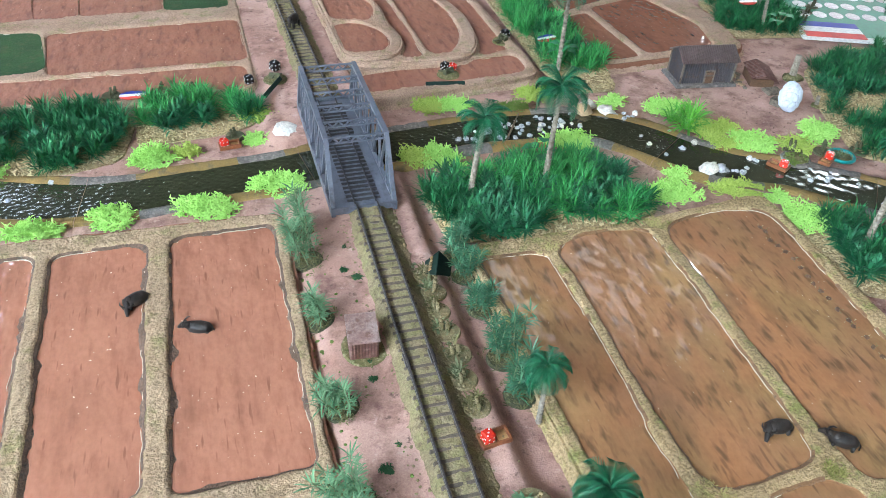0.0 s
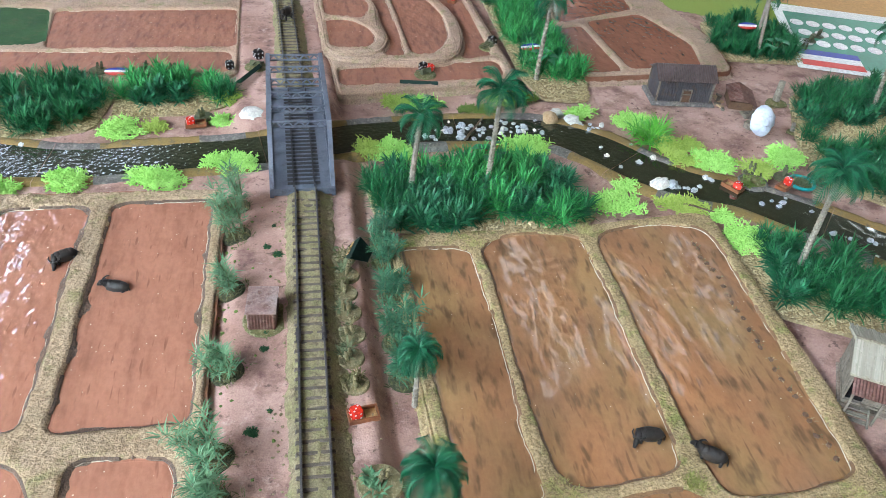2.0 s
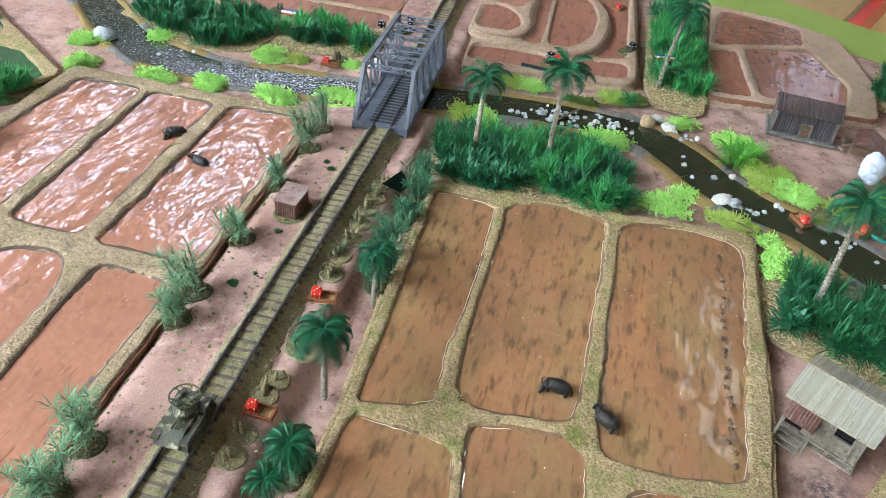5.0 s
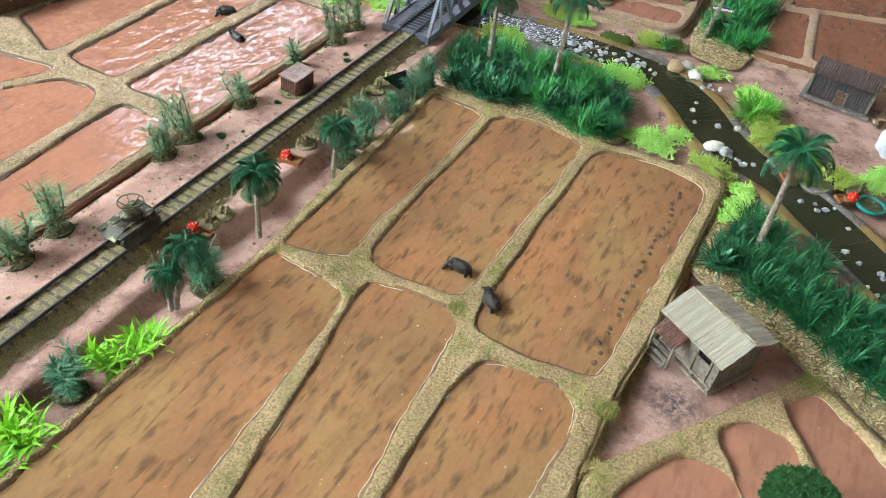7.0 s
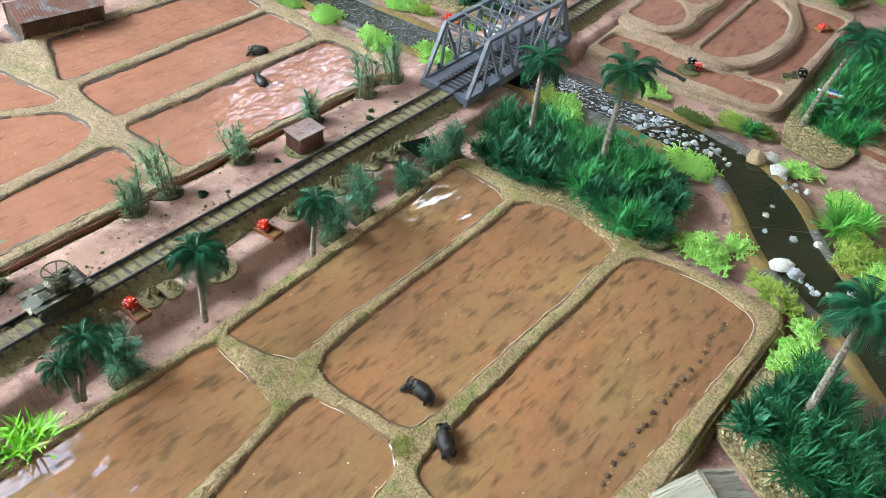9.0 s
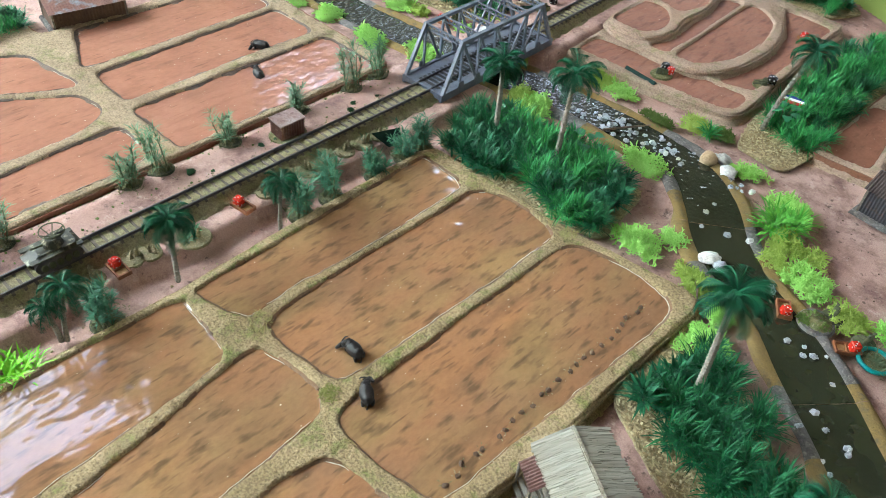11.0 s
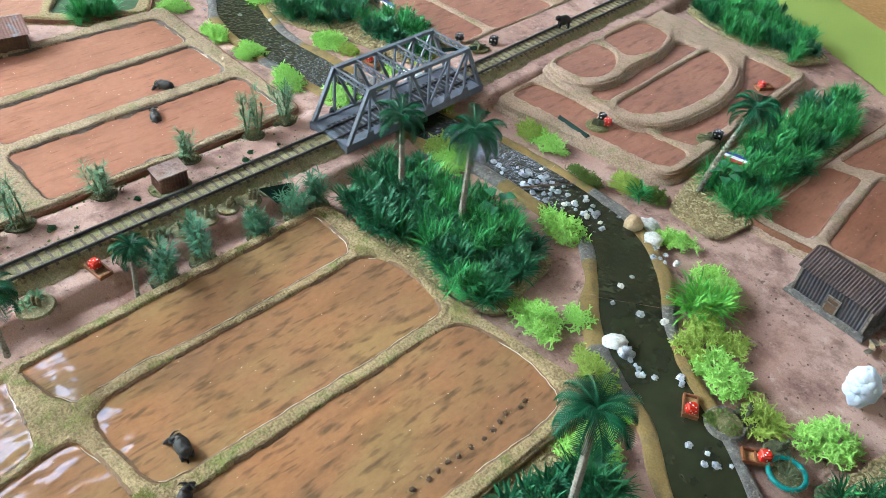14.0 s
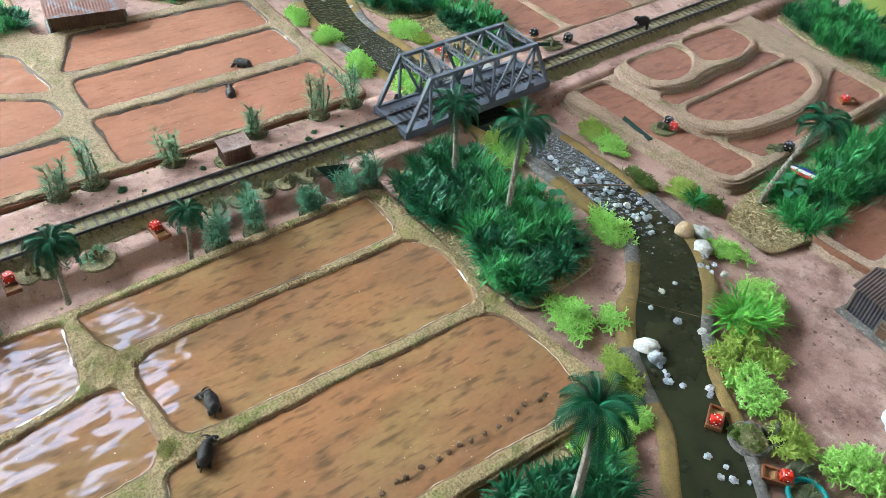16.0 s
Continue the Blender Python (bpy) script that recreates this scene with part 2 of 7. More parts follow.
def earth():
    m, nt, b = nodes_of("pink_earth")
    vec = coords(nt)
    col = mix(nt, ramp(nt, noise_tex(nt, vec, 7, 3.0), [(0.35, 0.0), (0.65, 1.0)]), (0.36, 0.205, 0.165), (0.56, 0.365, 0.31))
    col = mix(nt, ramp(nt, noise_tex(nt, vec, 34, 6.0, 0.7), [(0.47, 0.0), (0.66, 0.9)]), col, (0.19, 0.10, 0.085))
    col = mix(nt, ramp(nt, noise_tex(nt, vec, 90, 5.0, 0.7), [(0.58, 0.0), (0.70, 0.7)]), col, (0.60, 0.44, 0.38))
    col = mix(nt, ramp(nt, noise_tex(nt, vec, 170, 4.0, 0.6), [(0.61, 0.0), (0.70, 0.85)]), col, (0.12, 0.075, 0.06))
    far = nt.nodes.new("ShaderNodeVectorMath")
    far.operation = "DISTANCE"
    link(nt, vec, far.inputs[0])
    far.inputs[1].default_value = (0.362, 0.190, 0.0)
    burnt = mix(nt, 1.0, ramp(nt, far.outputs["Value"], [(0.004, 1.0), (0.026, 0.0)]), ramp(nt, noise_tex(nt, vec, 260, 5.0, 0.7), [(0.36, 0.0), (0.56, 1.0)]), "MULTIPLY")
    col = mix(nt, burnt, col, (0.075, 0.058, 0.060))
    grain = noise_tex(nt, vec, 900, 3.0, 0.7)
    col = mix(nt, 0.5, col, ramp(nt, grain, [(0.3, 0.4), (0.7, 1.0)]), "MULTIPLY")
    link(nt, col, b.inputs["Base Color"])
    b.inputs["Roughness"].default_value = 0.92
    b.inputs["Specular IOR Level"].default_value = 0.25
    bump(nt, b, grain, 0.6, 0.0008)
    return m


M_GROUND = earth()
M_BUND = surf("sandy_bund", (0.58, 0.42, 0.235), (0.48, 0.35, 0.185), (0.30, 0.30, 0.10), 26, 560, 0.95, 1.0, 0.0028, grit=0.95)
M_BUND_TAN = surf("tan_bund", (0.56, 0.405, 0.265), (0.47, 0.335, 0.21), (0.36, 0.31, 0.15), 24, 560, 0.95, 1.0, 0.0026, grit=0.9)
M_BUND_FAR = surf("reddish_bund", (0.54, 0.375, 0.28), (0.45, 0.30, 0.215), (0.36, 0.30, 0.17), 24, 640, 0.95, 1.0, 0.0022, grit=0.75)
M_WATER_R = paddy_water("brown_paddy_water", (0.275, 0.143, 0.078), (0.385, 0.176, 0.083), (0.092, 0.054, 0.030), 0.72, 0.07, 0.34, (38, 23, 1), (165, 46, 1), 0.5, ochre=(0.310, 0.188, 0.086))
M_WATER_L = paddy_water("salmon_paddy_water", (0.34, 0.148, 0.098), (0.40, 0.178, 0.118), (0.19, 0.078, 0.052), 0.35, 0.06, 0.27, (84, 54, 1))
M_WATER_S = paddy_water("dull_salmon_paddy_mud", (0.31, 0.145, 0.096), (0.38, 0.178, 0.118), (0.19, 0.082, 0.055), 0.5, 0.35, 0.3, (110, 60, 1), (150, 38, 1), 0.4, 0.15, 0.25)
M_WATER_F = paddy_water("dark_red_paddy_water", (0.25, 0.105, 0.07), (0.31, 0.135, 0.09), (0.15, 0.065, 0.045), 0.5, 0.10, 0.24, (115, 80, 1))
M_WATER_T = paddy_water("dull_red_paddy_mud", (0.26, 0.112, 0.076), (0.33, 0.150, 0.102), (0.13, 0.058, 0.042), 0.65, 0.5, 0.35, (110, 70, 1), (150, 38, 1), 0.4, 0.0, 0.12)
M_MUD = surf("dark_wet_mud", (0.12, 0.075, 0.05), (0.19, 0.12, 0.085), (0.08, 0.06, 0.05), 90, 700, 0.55, 0.9, 0.0012, grit=0.7)
M_SILT = surf("wet_brown_silt", (0.19, 0.105, 0.055), (0.25, 0.135, 0.065), (0.13, 0.075, 0.042), 90, 700, 0.5, 0.8, 0.0010, grit=0.5)
M_EDGE = surf("brown_tile_edge", (0.22, 0.095, 0.055), (0.28, 0.13, 0.08), None, 60, 500, 0.9, 0.6, 0.0008)
M_POND = surf("dark_green_crop", (0.020, 0.062, 0.022), (0.032, 0.090, 0.030), (0.06, 0.085, 0.035), 40, 500, 0.7, 0.9, 0.001)
M_BALLAST = surf("tan_green_ballast", (0.34, 0.275, 0.17), (0.27, 0.25, 0.115), (0.19, 0.145, 0.09), 70, 800, 0.95, 0.9, 0.0016, grit=0.75)
M_RAIL = surf("dark_rail_steel", (0.075, 0.070, 0.072), (0.115, 0.105, 0.105), None, 90, 900, 0.45, 0.2, 0.0003, 0.4)
M_SLEEPER = surf("dark_brown_sleeper_wood", (0.100, 0.082, 0.066), (0.165, 0.135, 0.105), None, 150, 1500, 0.9, 0.5, 0.0004, own=True)
M_DECK_TRACK = surf("dark_plastic_track", (0.035, 0.035, 0.040), (0.055, 0.053, 0.058), None, 120, 900, 0.55, 0.2, 0.0003)
M_STEEL = surf("blue_grey_painted_steel", (0.100, 0.115, 0.150), (0.130, 0.147, 0.184), (0.076, 0.087, 0.110), 45, 700, 0.42, 0.12, 0.0003, spec=0.5, grit=0.35)
M_GRASS = leafy("dark_plastic_grass", (0.010, 0.120, 0.034), (0.075, 0.40, 0.108), 0.6, (0.023, 0.225, 0.062))
M_GRASS_DEEP = leafy("deep_green_plastic_grass", (0.004, 0.056, 0.022), (0.026, 0.20, 0.066), 0.6, (0.009, 0.108, 0.040))
M_GRASS_BLUE = leafy("bluish_plastic_grass", (0.008, 0.078, 0.036), (0.042, 0.22, 0.095), 0.45, (0.014, 0.115, 0.052))
M_GRASS_MID = leafy("fresh_green_plastic_grass", (0.05, 0.26, 0.03), (0.16, 0.46, 0.06), 0.45, (0.08, 0.34, 0.04))
M_GRASS_LIME = leafy("lime_plastic_grass", (0.16, 0.50, 0.02), (0.26, 0.62, 0.04), 0.45, (0.10, 0.36, 0.02))
M_PALM = leafy("palm_plastic_leaf", (0.004, 0.060, 0.030), (0.012, 0.12, 0.055), 0.40)
M_BAMBOO = leafy("grey_green_bamboo_leaf", (0.05, 0.145, 0.07), (0.14, 0.26, 0.14), 0.6)
M_BAMBOO_D = leafy("green_bamboo_leaf", (0.022, 0.10, 0.055), (0.065, 0.19, 0.10), 0.5)
M_STEM = surf("olive_stem", (0.12, 0.16, 0.08), (0.17, 0.19, 0.10), None, 80, 600, 0.8, 0.3, 0.0003)
M_LICHEN = leafy("bright_green_lichen", (0.20, 0.44, 0.075), (0.38, 0.66, 0.18), 0.85)
M_LICHEN_O = leafy("olive_lichen", (0.19, 0.29, 0.045), (0.34, 0.44, 0.10), 0.8)
M_BUSHLET = leafy("dark_green_foam", (0.012, 0.055, 0.022), (0.03, 0.10, 0.04), 0.9)
M_TUFT = leafy("worn_static_grass", (0.26, 0.235, 0.085), (0.40, 0.35, 0.15), 0.95)
M_TUFT_D = leafy("olive_static_grass", (0.13, 0.145, 0.035), (0.26, 0.25, 0.08), 0.95)
M_LICHEN_D = leafy("dark_olive_lichen", (0.06, 0.11, 0.02), (0.12, 0.17, 0.04), 0.85)
M_TRUNK = surf("grey_palm_trunk", (0.24, 0.21, 0.17), (0.32, 0.285, 0.235), (0.16, 0.135, 0.105), 200, 900, 0.85, 0.6, 0.0008)
M_CHIPS = surf("dry_leaf_chips", (0.38, 0.30, 0.17), (0.25, 0.19, 0.10), (0.50, 0.42, 0.26), 160, 700, 0.95, 0.9, 0.0012)
M_GRAVEL = surf("pale_gravel", (0.30, 0.235, 0.185), (0.38, 0.31, 0.25), (0.20, 0.15, 0.12), 120, 800, 0.9, 1.0, 0.0014, grit=0.75)
M_LITTER = leafy("dry_leaf_litter", (0.19, 0.13, 0.06), (0.50, 0.41, 0.24), 0.9, (0.38, 0.29, 0.16))
M_ROCK_W = surf("white_stone", (0.60, 0.585, 0.54), (0.72, 0.70, 0.66), (0.44, 0.42, 0.39), 90, 500, 0.8, 0.6, 0.0012, own=True)
M_ROCK_G = surf("grey_stone", (0.30, 0.32, 0.36), (0.52, 0.55, 0.60), (0.16, 0.17, 0.20), 140, 700, 0.7, 0.5, 0.0008, own=True)
M_ROCK_B = surf("tan_stone", (0.44, 0.30, 0.17), (0.52, 0.38, 0.24), None, 60, 500, 0.8, 0.5, 0.0006)
M_OCHRE = surf("ochre_river_bank", (0.29, 0.19, 0.065), (0.23, 0.155, 0.06), (0.17, 0.13, 0.07), 45, 800, 0.9, 0.9, 0.0012)
M_BANK_G = surf("grey_river_bank", (0.20, 0.185, 0.175), (0.12, 0.11, 0.105), (0.32, 0.29, 0.26), 110, 700, 0.8, 1.0, 0.0018)
M_TIN_RED = surf("rusty_red_tin", (0.14, 0.068, 0.055), (0.20, 0.10, 0.085), (0.27, 0.17, 0.15), 70, 600, 0.45, 0.3, 0.0004, 0.2)
M_SHED_ROOF = surf("brown_rusted_tin_roof", (0.085, 0.060, 0.060), (0.125, 0.092, 0.088), (0.07, 0.05, 0.046), 45, 600, 0.5, 0.3, 0.0004, 0.2)
M_TIN_PATCH = surf("patched_rusty_tin", (0.25, 0.115, 0.085), (0.33, 0.19, 0.16), (0.30, 0.33, 0.38), 24, 500, 0.42, 0.3, 0.0004, 0.3)
M_TIN_ROOF = surf("pale_reddish_tin_roof", (0.34, 0.22, 0.20), (0.46, 0.38, 0.36), (0.22, 0.12, 0.105), 75, 600, 0.28, 0.2, 0.0003, 0.3, spec=0.7)
# pale tone that colours in the glint of the varnish lip
M_LIP_GLINT = surf("pale_varnish_glint", (0.62, 0.54, 0.42), (0.72, 0.64, 0.52), None, 90, 500, 0.25, 0.3, 0.0003)
M_FOAM_TREE = leafy("dark_green_foam_foliage", (0.016, 0.075, 0.020), (0.026, 0.105, 0.032), 0.95)
M_TIN = surf("dark_corrugated_tin", (0.048, 0.048, 0.058), (0.078, 0.074, 0.084), (0.095, 0.066, 0.052), 50, 600, 0.5, 0.3, 0.0004, 0.2, spec=0.5)
M_WOOD = surf("weathered_grey_wood", (0.17, 0.145, 0.115), (0.25, 0.215, 0.175), (0.10, 0.083, 0.068), 90, 700, 0.9, 0.6, 0.0006, own=True)
M_WOOD_D = surf("dark_wood", (0.10, 0.055, 0.035), (0.15, 0.085, 0.05), None, 80, 700, 0.8, 0.5, 0.0005, own=True)
M_THATCH = surf("pale_reed_thatch", (0.31, 0.275, 0.21), (0.40, 0.36, 0.28), (0.17, 0.14, 0.10), 160, 900, 0.95, 0.6, 0.0008, own=True)
M_REED = leafy("split_reed_thatch", (0.26, 0.24, 0.195), (0.39, 0.365, 0.305), 0.9, (0.32, 0.295, 0.24))
M_RED = surf("glossy_red_plastic", (0.72, 0.035, 0.02), (0.78, 0.045, 0.025), None, 30, 300, 0.25, 0.0, 0.0001, spec=0.5)
M_BLACK = surf("glossy_black_plastic", (0.008, 0.008, 0.01), (0.012, 0.012, 0.014), None, 30, 300, 0.25, 0.0, 0.0001, spec=0.5)
M_WHITE = surf("white_paint", (0.78, 0.78, 0.77), (0.82, 0.82, 0.81), None, 30, 300, 0.6, 0.0, 0.0001)
M_BLUE = surf("blue_print", (0.03, 0.05, 0.30), (0.04, 0.06, 0.34), None, 30, 300, 0.6, 0.0, 0.0001)
M_REDPRINT = surf("red_print", (0.60, 0.05, 0.04), (0.64, 0.06, 0.05), None, 30, 300, 0.6, 0.0, 0.0001)
M_TRAY = surf("reddish_laser_cut_wood", (0.20, 0.07, 0.03), (0.26, 0.095, 0.04), None, 90, 500, 0.6, 0.2, 0.0003)
M_TRAY_IN = surf("pale_ply", (0.42, 0.25, 0.11), (0.48, 0.30, 0.14), None, 90, 500, 0.7, 0.2, 0.0003)
M_HIDE = surf("dark_grey_figurine_paint", (0.014, 0.011, 0.010), (0.030, 0.023, 0.020), None, 120, 700, 0.55, 0.3, 0.0004)
M_OLIVE = surf("olive_drab_paint", (0.075, 0.085, 0.045), (0.11, 0.115, 0.06), (0.05, 0.05, 0.03), 150, 800, 0.75, 0.3, 0.0003)
M_CAMO = surf("olive_and_tan_camouflage_paint", (0.046, 0.046, 0.036), (0.085, 0.080, 0.056), (0.36, 0.34, 0.22), 60, 700, 0.6, 0.3, 0.0003)
M_FIG = surf("khaki_figurine_paint", (0.22, 0.175, 0.085), (0.14, 0.13, 0.065), (0.36, 0.29, 0.18), 260, 900, 0.8, 0.4, 0.0004, own=True)
M_BASE = surf("flocked_base", (0.10, 0.115, 0.04), (0.19, 0.16, 0.075), (0.30, 0.28, 0.17), 200, 900, 0.95, 0.8, 0.0008, own=True)
M_BASE_D = surf("dark_flocked_base", (0.045, 0.055, 0.028), (0.085, 0.085, 0.045), (0.16, 0.15, 0.085), 260, 900, 0.95, 0.9, 0.0010, own=True)
M_GREEN_D = surf("very_dark_green_card", (0.010, 0.028, 0.022), (0.014, 0.038, 0.030), None, 60, 400, 0.8, 0.1, 0.0002, spec=0.15)
M_TEAL = surf("teal_plastic_ring", (0.0, 0.21, 0.20), (0.0, 0.25, 0.24), None, 60, 400, 0.4, 0.0, 0.0002)
M_COTTON = surf("bluish_white_cotton", (0.46, 0.52, 0.62), (0.56, 0.61, 0.70), None, 80, 500, 1.0, 0.3, 0.0006, grit=0.15)
M_BOARDGREEN = surf("printed_green_card", (0.015, 0.20, 0.11), (0.02, 0.23, 0.13), None, 20, 300, 0.5, 0.0, 0.0002)
M_FELT = surf("olive_green_cloth", (0.26, 0.34, 0.07), (0.28, 0.36, 0.08), None, 12, 900, 0.95, 0.3, 0.0004)
M_FLOOR = surf("orange_brown_wood_floor", (0.42, 0.22, 0.075), (0.48, 0.26, 0.09), None, 3, 60, 0.6, 0.1, 0.0004)
M_CEIL = surf("grey_ceiling_paint", (0.25, 0.25, 0.245), (0.29, 0.29, 0.285), None, 2, 60, 0.9, 0.1, 0.0004)
M_WALL = surf("pale_wall_paint", (0.67, 0.65, 0.60), (0.72, 0.70, 0.65), None, 2, 60, 0.9, 0.1, 0.0004)


def river_water(name, wave, deep, scale, rough=0.06):
    m, nt, b = nodes_of(name)
    vec = coords(nt)
    col = mix(nt, ramp(nt, noise_tex(nt, vec, 40, 4.0), [(0.35, 0.0), (0.7, 1.0)]), (0.019, 0.023, 0.013), (0.031, 0.036, 0.019))
    link(nt, col, b.inputs["Base Color"])
    b.inputs["Roughness"].default_value = rough
    b.inputs["Coat Weight"].default_value = 0.25
    n = bump(nt, b, noise_tex(nt, vec, scale, 0.0, 0.5), wave, deep)
    link(nt, n, b.inputs["Coat Normal"])
    return m


M_RIVER = river_water("dark_river_resin", 0.2, 0.0010, 120)
M_RAPIDS = river_water("rippled_river_resin", 1.0, 0.00056, 270, 0.04)
M_RIPPLE = river_water("dimpled_river_resin", 1.0, 0.00042, 250, 0.04)


def glow(name, colour, strength):
    m, nt, b = nodes_of(name)
    b.inputs["Base Color"].default_value = (0.8, 0.8, 0.8, 1)
    b.inputs["Emission Color"].default_value = (*colour, 1)
    b.inputs["Emission Strength"].default_value = strength
    return m


M_ADDED_LAMP = glow("added_lamp_diffuser", (0.825, 1.0, 1.14), LAMP_POWER)
M_DIM = glow("dim_diffuser", (0.9, 0.95, 1.0), 2.1)
M_WIDE = glow("wide_diffuser", (0.80, 0.92, 1.24), 12.5)
M_EAST_FILL = glow("east_fill_diffuser", (0.85, 1.0, 1.10), 26.0)
M_COOL = glow("cool_diffuser", (0.66, 0.86, 1.45), 5.2)
M_TUBE = glow("tube_diffuser", (0.76, 0.93, 1.30), TUBE_POWER)

# ---- the room ----
Z_FLOOR, Z_CEIL = -0.75, 1.9
X0, X1, Y0, Y1 = -4.2, 4.2, -4.0, 7.5


def plate(name, c, s, mat, label, category):
    g = Geo().box((0, 0, 0), s)
    ob = part(name, g.out(), mat)
    ob.matrix_basis = pose(*c)
    return tagged(ob, label, category, kind="structure")


plate("floor", (0, 1.75, Z_FLOOR - 0.05), (X1 - X0 + 0.4, Y1 - Y0 + 0.4, 0.1), M_FLOOR, "orange-brown wooden floor of the hall", "floor")
# ceiling and walls stay unseen; their tones set how much light bounces
plate("ceiling", (0, 1.75, Z_CEIL + 0.06), (X1 - X0 + 0.4, Y1 - Y0 + 0.4, 0.1), M_CEIL, "unseen plain grey painted hall ceiling", "ceiling")
H = Z_CEIL - Z_FLOOR
plate("wall_north", (0, Y1 + 0.1, (Z_CEIL + Z_FLOOR) / 2), (X1 - X0, 0.2, H), M_WALL, "unseen plain pale painted hall wall", "wall")
plate("wall_south", (0, Y0 - 0.1, (Z_CEIL + Z_FLOOR) / 2), (X1 - X0, 0.2, H), M_WALL, "unseen plain pale painted hall wall", "wall")
plate("wall_east", (X1 + 0.1, 1.75, (Z_CEIL + Z_FLOOR) / 2), (0.2, Y1 - Y0, H), M_WALL, "unseen plain pale painted hall wall", "wall")
plate("wall_west", (X0 - 0.1, 1.75, (Z_CEIL + Z_FLOOR) / 2), (0.2, Y1 - Y0, H), M_WALL, "unseen plain pale painted hall wall", "wall")


def ceiling_light(x, y, w, l, lamp):
    t = thing("ceiling_light", pose(x, y, Z_CEIL), "assumed rectangular ceiling light panel with a white diffuser, out of view", "ceiling light", "hall ceiling lights")
    g = Geo()
    for sx in (-1, 1):
        g.box((sx * (w / 2 + 0.015), 0, -0.02), (0.03, l + 0.06, 0.06))
        g.box((0, sx * (l / 2 + 0.015), -0.02), (w, 0.03, 0.06))
    part("frame", g.out(), M_WHITE, t)
    part("diffuser", Geo().box((0, 0, -0.01), (w - 0.004, l - 0.004, 0.02)).out(), lamp, t)


# no fitting is in view; these follow reflections in the water
for x, y, w, l in ((-1.46, 2.75, 0.13, 1.0), (-2.3, 2.75, 0.14, 1.7), (1.7, 5.4, 0.08, 1.2)):
    ceiling_light(x, y, w, l, M_TUBE)
for x, y, w, l in ((0.95, 2.3, 0.09, 0.9), (1.35, 2.2, 0.09, 0.9), (1.75, 2.4, 0.09, 0.9)):
    ceiling_light(x, y, w, l, M_DIM)
# large unseen panels added to light the table from the west
for x, y, w, l in ((-2.3, -0.8, 0.9, 1.2), (-2.1, -2.5, 0.9, 1.0), (-3.1, -0.55, 0.9, 1.3), (-3.1, -2.3, 0.9, 1.2), (-1.1, -1.8, 0.4, 0.7)):
    ceiling_light(x, y, w, l, M_ADDED_LAMP)
# unseen fill panel added to brighten the far east side
ceiling_light(3.45, 3.5, 1.0, 1.3, M_EAST_FILL)
# assumed northern panels, placed to throw glints on the rippled river
for x in (-2.35, -1.75, -1.15):
    ceiling_light(x, 4.5, 0.28, 1.0, M_WIDE)
ceiling_light(-1.40, 0.04, 0.24, 0.95, M_COOL)
ceiling_light(-1.74, 0.04, 0.24, 0.95, M_COOL)

# ---- ground and large forms ----
RIVER = [(-0.62, 0.86), (-0.47, 0.72), (-0.375, 0.628), (-0.305, 0.568), (-0.21, 0.543), (-0.12, 0.553), (-0.04, 0.561), (0.035, 0.578), (0.105, 0.592), (0.185, 0.592), (0.243, 0.585), (0.282, 0.548), (0.308, 0.512), (0.345, 0.484), (0.385, 0.466), (0.425, 0.432), (0.47, 0.392), (0.53, 0.335), (0.62, 0.25), (0.75, 0.15)]


def river_gap(x, y):
    c, _ = along(RIVER, np.linspace(0, along(RIVER, None), 160))
    d = np.full(np.shape(x), 1e9)
    for a in c:
        d = np.minimum(d, (x - a[0]) ** 2 + (y - a[1]) ** 2)
    return np.sqrt(d)


def ground_height(x, y):
    """Flat mat with the railway embankment, its ditch, and the cut for the river."""
    xs = [-0.075, -0.064, -0.058, -0.051, -0.02, -0.0155, -0.011, 0.011, 0.0155, 0.022, 0.0345, 0.0370, 0.0440, 0.066]
    hs = [0.0, 0.0005, 0.0040, 0.0075, 0.0085, 0.0090, 0.0110, 0.0110, 0.0085, 0.0082, 0.0086, 0.0076, -0.0025, -0.003]
    x0 = x - np.where(y > 0.56, -0.0066 - 0.042 * (y - 0.651), 0.0)
    h = np.interp(x0 + 0.0015 * value_noise(x, y, 30, 3), xs, hs)
    h = h * smooth(0.026, 0.052, river_gap(x, y) + 0.003 * value_noise(x, y, 60, 5))
    h += 0.0005 * value_noise(x, y, 25, 1) + 0.00025 * value_noise(x, y, 120, 2)
    return h - 0.0035 * (1 - smooth(0.012, 0.02, river_gap(x, y)))


gx = np.r_[np.linspace(-1.15, -0.42, 26), np.arange(-0.41, 0.64, 0.004), np.linspace(0.645, 1.25, 24)]
gy = np.r_[np.linspace(-0.95, -0.06, 30), np.arange(-0.055, 1.3, 0.004), np.linspace(1.31, 1.6, 10)]
TURN = radians(-29)
TE, TN = np.array((math.cos(TURN), math.sin(TURN))), np.array((-math.sin(TURN), math.cos(TURN)))
MAT_EDGE = [a * TE + b * TN for a, b in ((-1.2, -0.42), (1.2, -0.42), (1.2, 1.045), (-1.2, 1.045))]


def mat_height(x, y):
    return np.where(inside(x, y, np.array(MAT_EDGE)) > 0, ground_height(x, y), -0.02)


ground = part("ground", sheet(gx, gy, mat_height, lambda x, y: inside(x, y, np.array(MAT_EDGE)) > 0), M_GROUND, smooth=True)
tagged(ground, "pinkish brown earth-coloured gaming mat with a raised railway embankment", "ground", kind="structure")

table = thing("gaming_table", pose(*(0.311 * TN), 0, 0, 0, -29), "large trestle table under an olive green cloth", "table")
part("cloth", Geo().box((0, 0, -0.0075), (2.6, 1.7, 0.006)).out(), M_FELT, table)
